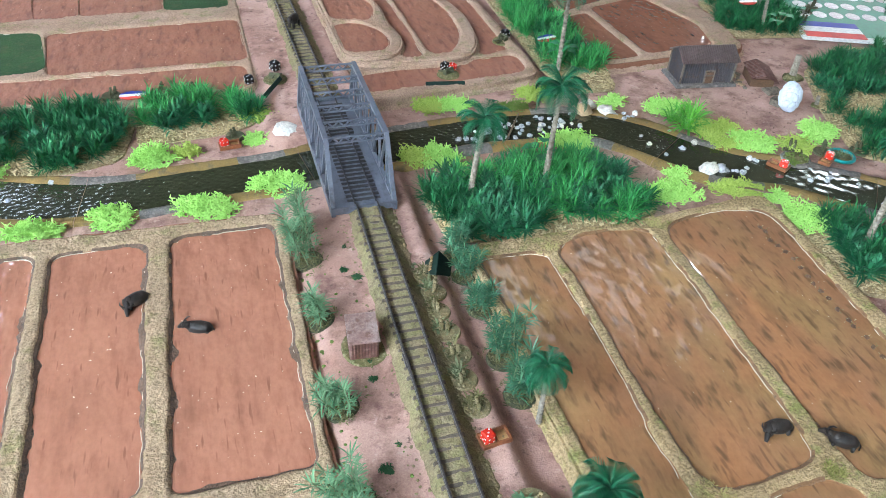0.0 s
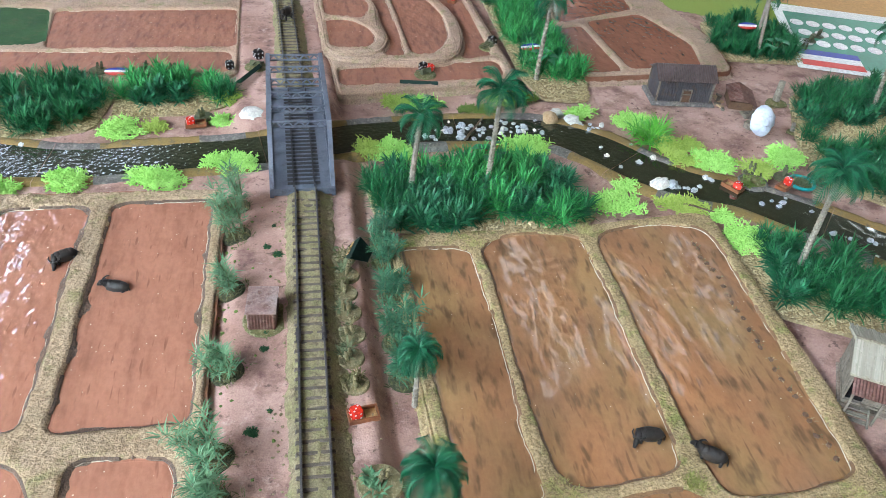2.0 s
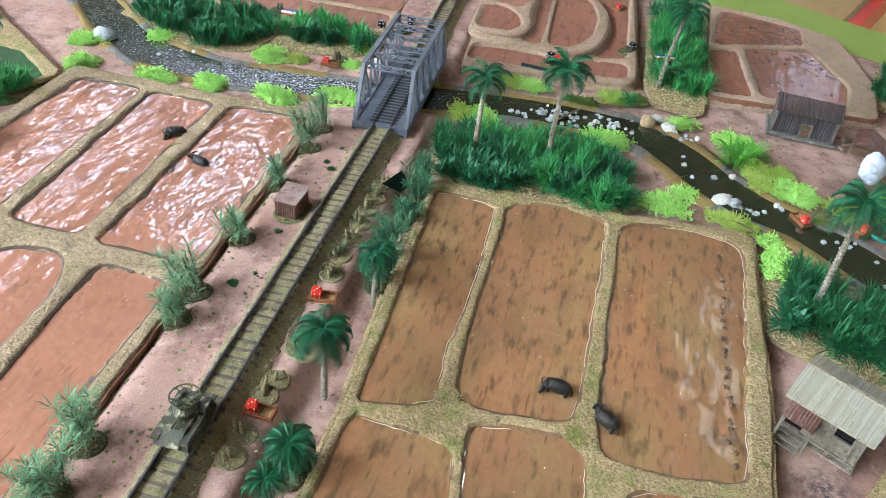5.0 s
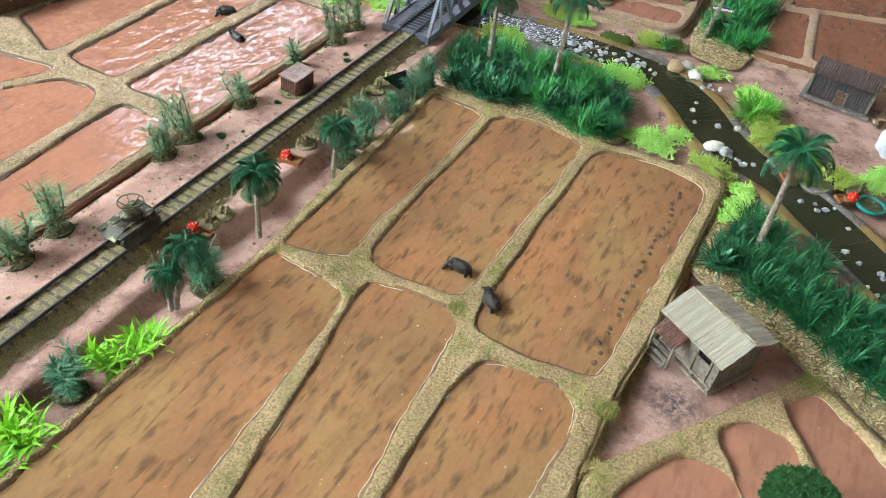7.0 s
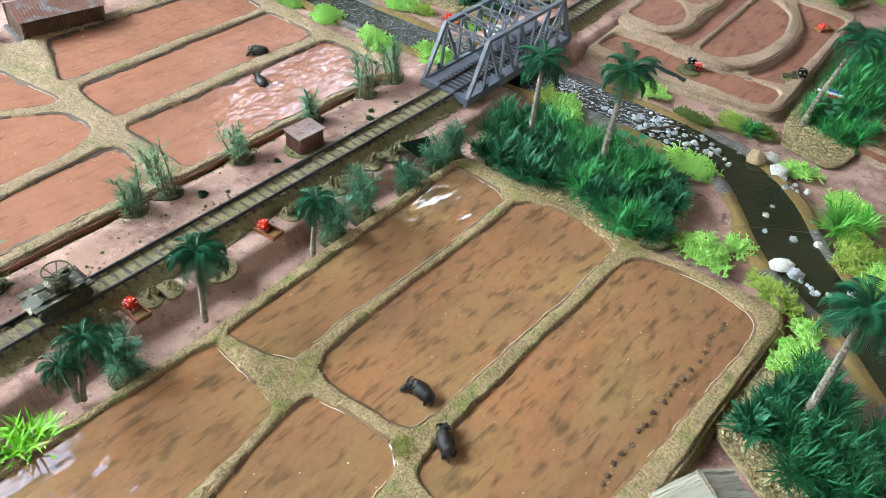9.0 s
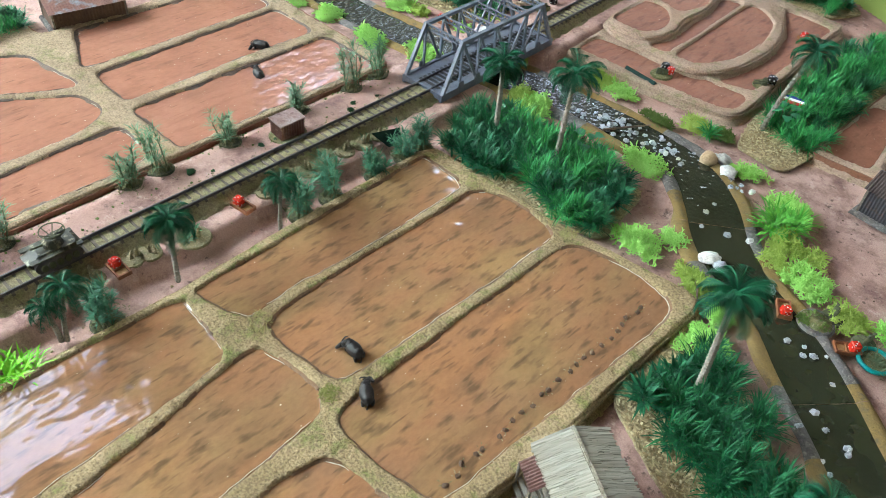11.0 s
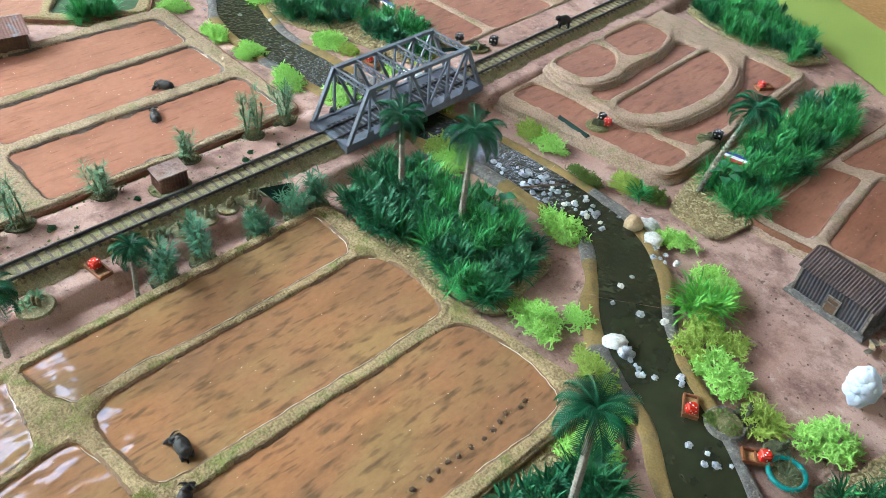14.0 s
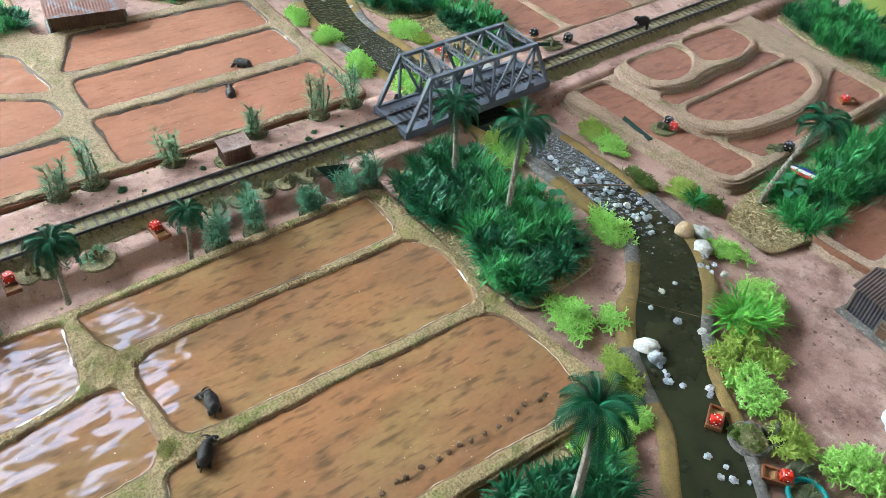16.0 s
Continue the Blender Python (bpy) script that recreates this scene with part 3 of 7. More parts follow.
part("tabletop", Geo().box((0, 0, -0.026), (2.58, 1.68, 0.03)).out(), M_WOOD, table)
for sx in (-1, 1):
    for sy in (-1, 1):
        part("leg", Geo().box((sx * 1.2, sy * 0.75, (Z_FLOOR - 0.041) / 2), (0.05, 0.05, -0.041 - Z_FLOOR)).out(), M_WOOD_D, table)


def ring_sheet(outline, level, lip, inset=0.0022, out=0.0012):
    """A flat sheet whose rim creeps up the bank by lip."""
    p = np.array(outline)
    nxt, prv = np.roll(p, -1, 0), np.roll(p, 1, 0)
    t = nxt - prv
    t /= np.linalg.norm(t, axis=1)[:, None] + 1e-12
    nrm = np.stack([t[:, 1], -t[:, 0]], 1)
    area = np.sum(p[:, 0] * nxt[:, 1] - nxt[:, 0] * p[:, 1])
    nrm *= np.sign(area)
    rings = [(nrm * out, lip), (nrm * 0.0, lip * 0.35), (-nrm * inset, 0.0)]
    v = np.concatenate([np.c_[p + o, np.full(len(p), level + z)] for o, z in rings])
    k = len(p)
    f = []
    for r in range(2):
        for i in range(k):
            j = (i + 1) % k
            q = (r * k + i, r * k + j, (r + 1) * k + j, (r + 1) * k + i)
            f.append(q if area > 0 else q[::-1])
    f.append(tuple(range(2 * k, 3 * k)) if area > 0 else tuple(range(3 * k - 1, 2 * k - 1, -1)))
    return v, f


def wobble(p, amp, seed):
    """A finer outline with small natural unevenness."""
    q = []
    for i in range(len(p)):
        a, b = p[i], p[(i + 1) % len(p)]
        n = max(1, int(np.linalg.norm(b - a) / 0.0035))
        q += [a + (b - a) * k / n for k in range(n)]
    q = np.array(q)
    n = lambda k: 0.6 * value_noise(q[:, 0], q[:, 1], 34, seed + k) + 0.5 * value_noise(q[:, 0], q[:, 1], 190, seed + k + 7)
    return q + amp * np.stack([n(0), n(1)], 1)


def grown(p, d):
    """The outline moved outwards by d."""
    nxt, prv = np.roll(p, -1, 0), np.roll(p, 1, 0)
    t = nxt - prv
    t /= np.linalg.norm(t, axis=1)[:, None] + 1e-12
    area = np.sum(p[:, 0] * nxt[:, 1] - nxt[:, 0] * p[:, 1])
    return p + np.stack([t[:, 1], -t[:, 0]], 1) * np.sign(area) * d


def mud_rim(p, level, seed, mud):
    """Ragged stretches of mud along the waterline."""
    n = value_noise(p[:, 0], p[:, 1], 75, seed) + 0.25 * value_noise(p[:, 0], p[:, 1], 300, seed + 1)
    w = 0.0002 + 0.0034 * mud * np.clip(n, 0, 1)
    sink = np.where(n > 0.25 - 0.6 * mud, 0.0, -0.004)
    rows = [(grown(p, 0.0016), 0.0018), (p, 0.0009), (p + (grown(p, -1.0) - p) * w[:, None], -0.0004)]
    v = np.concatenate([np.c_[q, level + z + sink] for q, z in rows])
    k = len(p)
    sign = np.sum(p[:, 0] * np.roll(p[:, 1], -1) - np.roll(p[:, 0], -1) * p[:, 1]) > 0
    f = [(r * k + i, r * k + (i + 1) % k, (r + 1) * k + (i + 1) % k, (r + 1) * k + i)[:: 1 if sign else -1] for r in range(2) for i in range(k)]
    return v, f


def varnish_glint(p, level, seed, much):
    """Thin wavy pale beads painting the glint on the varnish lip, long on the east and north banks and broken
    elsewhere.
    """
    k = (grown(p, 1.0) - p)
    face = np.clip(np.maximum(k[:, 0], 0.8 * k[:, 1]), 0, 1)
    n = 0.75 * value_noise(p[:, 0], p[:, 1], 26, seed) + 0.45 * value_noise(p[:, 0], p[:, 1], 190, seed + 4) + 0.95 * face - 0.42
    q = p - k * (0.0005 + 0.0006 * value_noise(p[:, 0], p[:, 1], 230, seed + 9))[:, None]
    g = Geo()
    run = []
    for i in list(range(len(p))) + [0]:
        if n[i] > 1.0 - much and len(run) < 40:
            run.append((q[i, 0], q[i, 1], level + 0.0004))
        else:
            if len(run) > 2:
                g.tube(run, [0.00012] + [0.00018 + 0.00016 * abs(math.sin(1.7 * j + seed)) for j in range(len(run) - 2)] + [0.00012], 5, False)
            run = []
    return g.out() if g.n else None


def skirt(p, z0, z1):
    """The upright edge of a tile."""
    k = len(p)
    q = grown(p, 0.0012)
    v = np.concatenate([np.c_[q, np.full(k, z0)], np.c_[q, z1 + 0.0003 * value_noise(p[:, 0], p[:, 1], 90, 3)], np.c_[grown(p, -0.004), np.full(k, z1 - 0.001)]])
    sign = np.sum(p[:, 0] * np.roll(p[:, 1], -1) - np.roll(p[:, 0], -1) * p[:, 1]) > 0
    return v, [(r * k + i, r * k + (i + 1) % k, (r + 1) * k + (i + 1) % k, (r + 1) * k + i)[:: 1 if sign else -1] for r in range(2) for i in range(k)]


def field(label, outer, plots, water, bund, top=0.0070, level=0.0030, step=0.0018, seed=0, base=0.0, wet=None, slope=0.0034, grow=0.0012, mud=0.0, edge=None, rough=0.0017, lip_glint=0.0, corner=0.012, silt=None):
    """A paddy field tile: sunken plots of water between sandy bunds."""
    t = thing("paddy_field", pose(0, 0, 0), label, "paddy field", "paddy field tiles")
    outer = wobble(rounded(outer, corner), rough * 0.7, seed + 40)
    lines = [wobble(grown(rounded(c, r * 0.6), grow), rough, seed + 3 * i) for i, (c, r) in enumerate(plots)]
    lo, hi = outer.min(0) - 0.006, outer.max(0) + 0.006

    def height(x, y):
        e = inside(x, y, outer)
        h = base + (top - base) * smooth(-0.0018, 0.0014, e) + 0.0007 * value_noise(x, y, 90, seed) + 0.0006 * value_noise(x, y, 330, seed + 2) + 0.0006 * value_noise(x, y, 700, seed + 3)
        h = np.where(e < -0.0045, base - 0.003, h)
        for p in lines:
            near = (x > p[:, 0].min() - 0.01) & (x < p[:, 0].max() + 0.01) & (y > p[:, 1].min() - 0.01) & (y < p[:, 1].max() + 0.01)
            d = np.full(x.shape, -1.0)
            d[near] = inside(x[near], y[near], p)
            k = smooth(-slope * 0.75, slope * 0.5, d)
            h = h * (1 - k) + (level - 0.003) * k
        return h

    v, f = sheet(np.arange(lo[0], hi[0], step), np.arange(lo[1], hi[1], step), height, lambda x, y: inside(x, y, outer) > -0.005)
    part("bund", (v, f), bund, t, "sandy earth bunds with worn grass", smooth=True)
    for i, p in enumerate(lines):
        part("water", ring_sheet(p, level, 0.0005, 0.0014, 0.0005), (wet or {}).get(i, water), t)
        if mud > 0:
            part("mud_rim", mud_rim(p, level, seed + 5 * i, mud), silt or M_MUD, t)
        # the waterline's glint is laid on as pale beads
        beads = varnish_glint(p, level, seed + 7 * i, lip_glint) if lip_glint else None
        if beads:
            tagged(part("painted_lip_glint", beads, M_LIP_GLINT, t, "pale broken line painting the glint on the varnish lip"), kind="stuff")
    part("edge", skirt(outer, base - 0.002, top * 0.78 + base * 0.22), edge or bund, t, "sandy brown tile edge")
    return t


YS = -0.12  # the near end of the long plots
field("paddy field tile of glossy orange-brown muddy plots with sandy bunds",
      [(0.063, 0.410), (0.070, 0.4235), (0.214, 0.424), (0.326, 0.4385), (0.3355, 0.427), (0.334, 0.35), (0.333, 0.25), (0.327, 0.165), (0.332, -0.16), (0.068, -0.16), (0.072, 0.157), (0.067, 0.27)],
      [([(0.0715, 0.405), (0.112, 0.404), (0.1225, 0.398), (0.1242, 0.335), (0.1245, 0.286), (0.1212, 0.225), (0.124, 0.183), (0.112, 0.176), (0.080, 0.169), (0.077, 0.26)], 0.006),
       ([(0.1305, 0.403), (0.150, 0.4145), (0.180, 0.4185), (0.2125, 0.412), (0.2145, 0.375), (0.213, 0.30), (0.2115, 0.24), (0.2085, 0.190), (0.170, 0.186), (0.144, 0.185), (0.1375, 0.192), (0.1335, 0.215), (0.1325, 0.27), (0.1340, 0.325), (0.1330, 0.385)], 0.02),
       ([(0.2265, 0.405), (0.240, 0.418), (0.287, 0.4245), (0.314, 0.4195), (0.3245, 0.408), (0.324, 0.38), (0.320, 0.321), (0.3155, 0.25), (0.314, 0.187), (0.310, 0.177), (0.285, 0.172), (0.242, 0.170), (0.229, 0.174), (0.2250, 0.195), (0.2250, 0.28), (0.2265, 0.35)], 0.02),
       ([(0.083, 0.1575), (0.136, 0.1525), (0.1445, 0.146), (0.148, 0.10), (0.157, -0.013), (0.165, YS), (0.074, YS), (0.079, 0.149)], 0.007),
       ([(0.152, 0.171), (0.176, 0.1755), (0.206, 0.1765), (0.218, 0.167), (0.222, 0.125), (0.225, 0.079), (0.232, 0.03), (0.236, YS), (0.182, YS), (0.175, -0.003), (0.170, 0.027), (0.162, 0.091), (0.155, 0.125), (0.1495, 0.160)], 0.007),
       ([(0.245, 0.150), (0.261, 0.155), (0.295, 0.1575), (0.307, 0.152), (0.311, 0.142), (0.311, 0.115), (0.308, 0.07), (0.312, YS), (0.246, YS), (0.2425, 0.05), (0.241, 0.117)], 0.014)],
      M_WATER_R, M_BUND, seed=1, level=0.0050, top=0.0072, grow=0.0004, rough=0.0014, lip_glint=0.85, slope=0.0032, step=0.0012, mud=0.55, silt=M_SILT)
field("paddy field tile of glossy salmon-red plots with sandy bunds",
      [(-0.326, 0.494), (-0.064, 0.492), (-0.063, -0.2), (-0.46, -0.2), (-0.46, 0.25), (-0.326, 0.252)],
      [([(-0.145, 0.474), (-0.0765, 0.476), (-0.0745, 0.255), (-0.147, 0.254)], 0.010),
       ([(-0.228, 0.471), (-0.168, 0.471), (-0.168, 0.258), (-0.222, 0.260)], 0.012),
       ([(-0.304, 0.471), (-0.243, 0.472), (-0.243, 0.255), (-0.312, 0.285)], 0.012),
       ([(-0.131, 0.231), (-0.0785, 0.224), (-0.077, YS), (-0.132, YS), (-0.126, 0.12)], 0.016),
       ([(-0.20, 0.226), (-0.165, 0.231), (-0.148, 0.205), (-0.146, 0.12), (-0.152, YS), (-0.24, YS), (-0.235, 0.165)], 0.022),
       ([(-0.295, 0.222), (-0.216, 0.235), (-0.252, 0.165), (-0.26, YS), (-0.34, YS), (-0.335, 0.15)], 0.018)],
      M_WATER_L, M_BUND_TAN, seed=11, level=0.0056, top=0.0082, mud=1.7, edge=M_EDGE, lip_glint=0.75, slope=0.0044, step=0.0015, grow=0.0022)
field("small paddy field tile of irregular reddish plots",
      [(0.328, 0.106), (0.374, 0.172), (0.434, 0.258), (0.60, 0.14), (0.50, -0.06), (0.37, 0.0)],
      [([(0.350, 0.105), (0.373, 0.150), (0.400, 0.155), (0.418, 0.135), (0.43, 0.06), (0.38, 0.03)], 0.016),
       ([(0.390, 0.180), (0.407, 0.199), (0.431, 0.196), (0.452, 0.150), (0.428, 0.125)], 0.012),
       ([(0.421, 0.224), (0.440, 0.245), (0.540, 0.165), (0.50, 0.10), (0.465, 0.165)], 0.012)],
      M_WATER_S, M_BUND, seed=21, rough=0.0012, lip_glint=0.5)
field("far paddy field tile with dark red plots and one green crop plot",
      [(-0.47, 0.700), (-0.064, 0.703), (-0.078, 1.26), (-0.56, 1.26)],
      [([(-0.43, 0.712), (-0.0745, 0.712), (-0.077, 0.753), (-0.42, 0.752)], 0.014),
       ([(-0.258, 0.769), (-0.0735, 0.774), (-0.077, 0.872), (-0.269, 0.862)], 0.010),
       ([(-0.325, 0.775), (-0.270, 0.780), (-0.284, 0.868), (-0.338, 0.872)], 0.016),
       ([(-0.334, 0.908), (-0.297, 0.912), (-0.309, 1.00), (-0.345, 1.00)], 0.01),
       ([(-0.288, 0.912), (-0.250, 0.914), (-0.258, 1.02), (-0.300, 1.02)], 0.01),
       ([(-0.240, 0.915), (-0.158, 0.919), (-0.160, 1.06), (-0.250, 1.06)], 0.01),
       ([(-0.148, 0.918), (-0.084, 0.920), (-0.086, 1.02), (-0.150, 1.02)], 0.014),
       ([(-0.42, 0.77), (-0.345, 0.775), (-0.36, 0.89), (-0.44, 0.89)], 0.014)],
      M_WATER_T, M_BUND_FAR, seed=31, level=0.0058, top=0.0085, slope=0.0048, wet={2: M_POND, 6: M_POND}, grow=0.0042, rough=0.0008, lip_glint=0.25)
field("far paddy field tile with two wide reddish plots",
      [(0.304, 0.692), (0.488, 0.706), (0.500, 0.80), (0.480, 0.928), (0.415, 0.968), (0.318, 0.985)],
      [([(0.311, 0.702), (0.353, 0.708), (0.343, 0.832), (0.313, 0.822)], 0.012),
       ([(0.367, 0.712), (0.455, 0.720), (0.466, 0.78), (0.435, 0.872), (0.356, 0.846)], 0.016),
       ([(0.318, 0.842), (0.348, 0.856), (0.430, 0.888), (0.432, 0.945), (0.335, 0.970)], 0.016)],
      M_WATER_F, M_BUND_FAR, seed=41, level=0.0058, top=0.0085, grow=0.0006, rough=0.0012, lip_glint=0.3, slope=0.0052, edge=M_EDGE)
field("west field tile with dark green crop plots and one salmon-red plot",
      [(-0.70, 0.43), (-0.53, 0.62), (-0.325, 0.474), (-0.3555, 0.400), (-0.428, 0.315)],
      [([(-0.455, 0.450), (-0.436, 0.508), (-0.397, 0.505), (-0.343, 0.466), (-0.364, 0.409), (-0.383, 0.393), (-0.412, 0.413)], 0.010),
       ([(-0.575, 0.528), (-0.530, 0.590), (-0.458, 0.537), (-0.470, 0.492), (-0.490, 0.468)], 0.010),
       ([(-0.612, 0.455), (-0.575, 0.497), (-0.385, 0.378), (-0.417, 0.333)], 0.008)],
      M_POND, M_BUND, seed=51, wet={2: M_WATER_S}, edge=M_EDGE)
# the terraced tile: three levels, one on the other
field("terraced paddy tile, lowest level with shallow red strip plots",
      [(0.016, 0.985), (0.027, 0.80), (0.037, 0.655), (0.220, 0.684), (0.228, 0.702), (0.224, 0.80), (0.214, 0.985)],
      [([(0.042, 0.678), (0.203, 0.694), (0.215, 0.704), (0.213, 0.734), (0.041, 0.713)], 0.014),
       ([(0.180, 0.742), (0.210, 0.750), (0.206, 0.96), (0.150, 0.965), (0.184, 0.90), (0.193, 0.83)], 0.012)],
      M_WATER_T, M_BUND_FAR, seed=61, level=0.0046, top=0.0080, grow=0.0026, rough=0.0008, lip_glint=0.4, slope=0.0034, step=0.0015)
field("terraced paddy tile, middle level with curved bunds",
      [(0.022, 0.955), (0.030, 0.728), (0.128, 0.7245), (0.164, 0.728), (0.182, 0.765), (0.189, 0.83), (0.178, 0.89), (0.158, 0.928), (0.118, 0.950)],
      [([(0.094, 0.740), (0.111, 0.740), (0.105, 0.925), (0.088, 0.912), (0.102, 0.80)], 0.010),
       ([(0.124, 0.739), (0.150, 0.749), (0.168, 0.79), (0.170, 0.85), (0.158, 0.90), (0.144, 0.918), (0.117, 0.932)], 0.03)],
      M_WATER_T, M_BUND_FAR, seed=71, level=0.0098, top=0.0128, base=0.006, grow=0.0026, rough=0.0008, lip_glint=0.4, slope=0.0034, step=0.0015, corner=0.03)
field("terraced paddy tile, upper level with two rounded plots",
      [(0.022, 0.930), (0.029, 0.736), (0.080, 0.734), (0.094, 0.758), (0.097, 0.785), (0.087, 0.812), (0.093, 0.855), (0.080, 0.915)],
      [([(0.034, 0.750), (0.030, 0.822), (0.056, 0.824), (0.076, 0.800), (0.082, 0.768), (0.070, 0.748)], 0.02),
       ([(0.032, 0.838), (0.032, 0.914), (0.066, 0.916), (0.082, 0.873), (0.074, 0.832)], 0.022)],
      M_WATER_T, M_BUND_FAR, seed=81, level=0.0148, top=0.0178, base=0.011, grow=0.0024, rough=0.0008, lip_glint=0.4, slope=0.0034, step=0.0015, corner=0.02)

# ---- river in sections ----
S_ALL = along(RIVER, None)
CUTS = [0.0, 0.335, 0.519, 0.70, 0.885, 1.057, 1.24, S_ALL]


def river_section(a, b, seed):
    t = thing("river_section", pose(0, 0, 0), "moulded river section with dark glossy water and ochre banks", "river section", "river sections")
    s = np.linspace(a + 0.0002, b - 0.0002, int((b - a) / 0.003) + 1)
    c, n = along(RIVER, s)
    half = 0.0225 + 0.003 * value_noise(s, s * 0, 16, 5)
    left = half + 0.002 * value_noise(s, s * 0, 70, 8)
    v = np.concatenate([np.c_[c - n * left[:, None], np.full(len(s), 0.0014)], np.c_[c + n * left[:, None], np.full(len(s), 0.0014)]])
    k = len(s)
    part("water", (v, [(i, i + 1, k + i + 1, k + i) for i in range(k - 1)][::1]), M_RAPIDS if b < 0.95 else M_RIPPLE if 0.95 < b < 1.2 else M_RIVER, t, smooth=True)
    for side in (-1, 1):
        w = 0.0118 + 0.0032 * value_noise(s, s * 0, 30, 11 + side)
        prof = [(-0.003, -0.0008), (0.0, 0.0016), (0.15, 0.0024), (0.55, 0.0030), (0.85, 0.0022), (1.0, -0.001)]
        rows = []
        for u, z in prof:
            off = half + (u * w if u > 0 else u)
            zz = z + (0.0007 * value_noise(c[:, 0] + u, c[:, 1], 140, 3 + side) if 0 < u < 1 else 0)
            rows.append(np.c_[c + side * n * off[:, None], np.zeros(k) + zz])
        v = np.concatenate(rows)
        f = [(r * k + i, r * k + i + 1, (r + 1) * k + i + 1, (r + 1) * k + i)[:: side] for r in range(len(prof) - 1) for i in range(k - 1)]
        blocks = [(p, min(p + 14, k - 1)) for p in range(0, k - 1, 14)]
        for bi, (p, q) in enumerate(blocks):
            fb = [(r * k + i, r * k + i + 1, (r + 1) * k + i + 1, (r + 1) * k + i)[:: -side] for r in range(len(prof) - 1) for i in range(p, q)]
            used = np.unique(np.array(fb))
            back = {int(o): j for j, o in enumerate(used)}
            part("bank", (v[used], [tuple(back[int(o)] for o in q4) for q4 in fb]), (M_OCHRE, M_BANK_G)[(bi + seed + (side > 0)) % 3 == 0], t, smooth=True)
    return t


for i in range(len(CUTS) - 1):
    river_section(CUTS[i], CUTS[i + 1], i)

# ---- railway ----
def rail_mesh(x, y0, y1):
    prof = [(-0.0007, 0.0150), (0.0007, 0.0150), (0.0007, 0.0153), (0.0003, 0.0156), (0.0003, 0.0165), (0.00055, 0.0168), (0.00055, 0.0175), (-0.00055, 0.0175), (-0.00055, 0.0168), (-0.0003, 0.0165), (-0.0003, 0.0156), (-0.0007, 0.0153)]
    v = [(x + a, y, b) for y in (y0, y1) for a, b in prof]
    k = len(prof)
    return np.array(v), [(i, (i + 1) % k, k + (i + 1) % k, k + i) for i in range(k)] + [tuple(range(k))[::-1], tuple(range(k, 2 * k))]


def ballast_height(x, y):
    u = x + 0.0012 * value_noise(x, y, 120, 4)
    return np.interp(u, [-0.0185, -0.0165, -0.0135, -0.0105, 0, 0.0105, 0.0135, 0.0170, 0.0205, 0.0225], [0.0055, 0.0085, 0.0118, 0.0142, 0.0146, 0.0142, 0.0118, 0.0094, 0.0080, 0.0050]) + 0.0007 * value_noise(x, y, 260, 6) + 0.0004 * value_noise(x, y, 600, 8)


sleeper_mesh = None


def railway(m, label, joints):
    """A straight run of track along y: ballast, rails with joiners, sleepers."""
    global sleeper_mesh
    track = thing("railway_track", m, label, "railway track", "railway tracks")
    part("ballast", sheet(np.arange(-0.0185, 0.0230, 0.0010), np.arange(joints[0], joints[-1], 0.0016), ballast_height), M_BALLAST, track, smooth=True)
    for a, b in zip(joints[:-1], joints[1:]):
        for x in (-0.00825, 0.00825):
            part("rail", rail_mesh(x, a + 0.0002, b - 0.0002), M_RAIL, track)
    for y in joints[1:-1]:
        for x in (-0.00825, 0.00825):
            part("rail_joiner", Geo().box((x, y, 0.0158), (0.0032, 0.011, 0.0018)).out(), M_RAIL, track)
    first = part("sleeper", Geo().box((0, 0, 0), (0.0225, 0.0022, 0.0017), top=0.94).out(), M_SLEEPER, track)
    n = int((joints[-1] - joints[0] - 0.006) / 0.0079)
    for i in range(n):
        o = first if i == 0 else first.copy()
        if i:
            scene.collection.objects.link(o)
        o.location = (rng.normal(0, 0.0002), joints[0] + 0.004 + i * 0.0079, 0.0141)
        o.rotation_euler = (0, 0, rng.normal(0, 0.012))
    return track


railway(pose(0, 0, 0), "model railway track with dark steel rails and wooden sleepers", [-0.45, 0.022, 0.31, 0.478])
railway(pose(-0.0066, 0.651, 0, 0, 0, 2.4), "model railway track running on beyond the bridge", [0.0, 0.28, 0.58])

# ---- truss bridge ----
bridge = thing("railway_bridge", pose(-0.0022, 0.4755, 0, 0, 0, 1.3) @ pose(0, -0.4755, 0), "blue-grey steel truss railway bridge over the river", "bridge")
BW, BZ, TZ = 0.0258, 0.0160, 0.0625
BY0, BY1, TY0, TY1 = 0.4755, 0.6525, 0.5025, 0.6255
g = Geo().box((0, (BY0 + BY1) / 2, BZ - 0.0022), (2 * BW + 0.001, BY1 - BY0, 0.0036))
part("deck", g.out(), M_STEEL, bridge)
for s in (-1, 1):
    part("deck_girder", Geo().box((s * (BW - 0.0012), (BY0 + BY1) / 2, BZ - 0.003), (0.0032, BY1 - BY0 + 0.001, 0.0078)).out(), M_STEEL, bridge)
part("deck_end_beam", Geo().box((0, BY0 + 0.001, BZ - 0.002), (2 * BW - 0.004, 0.003, 0.006)).out(), M_STEEL, bridge)
part("deck_end_beam", Geo().box((0, BY1 - 0.001, BZ - 0.002), (2 * BW - 0.004, 0.003, 0.006)).out(), M_STEEL, bridge)
YB = np.linspace(TY0, TY1, 6)
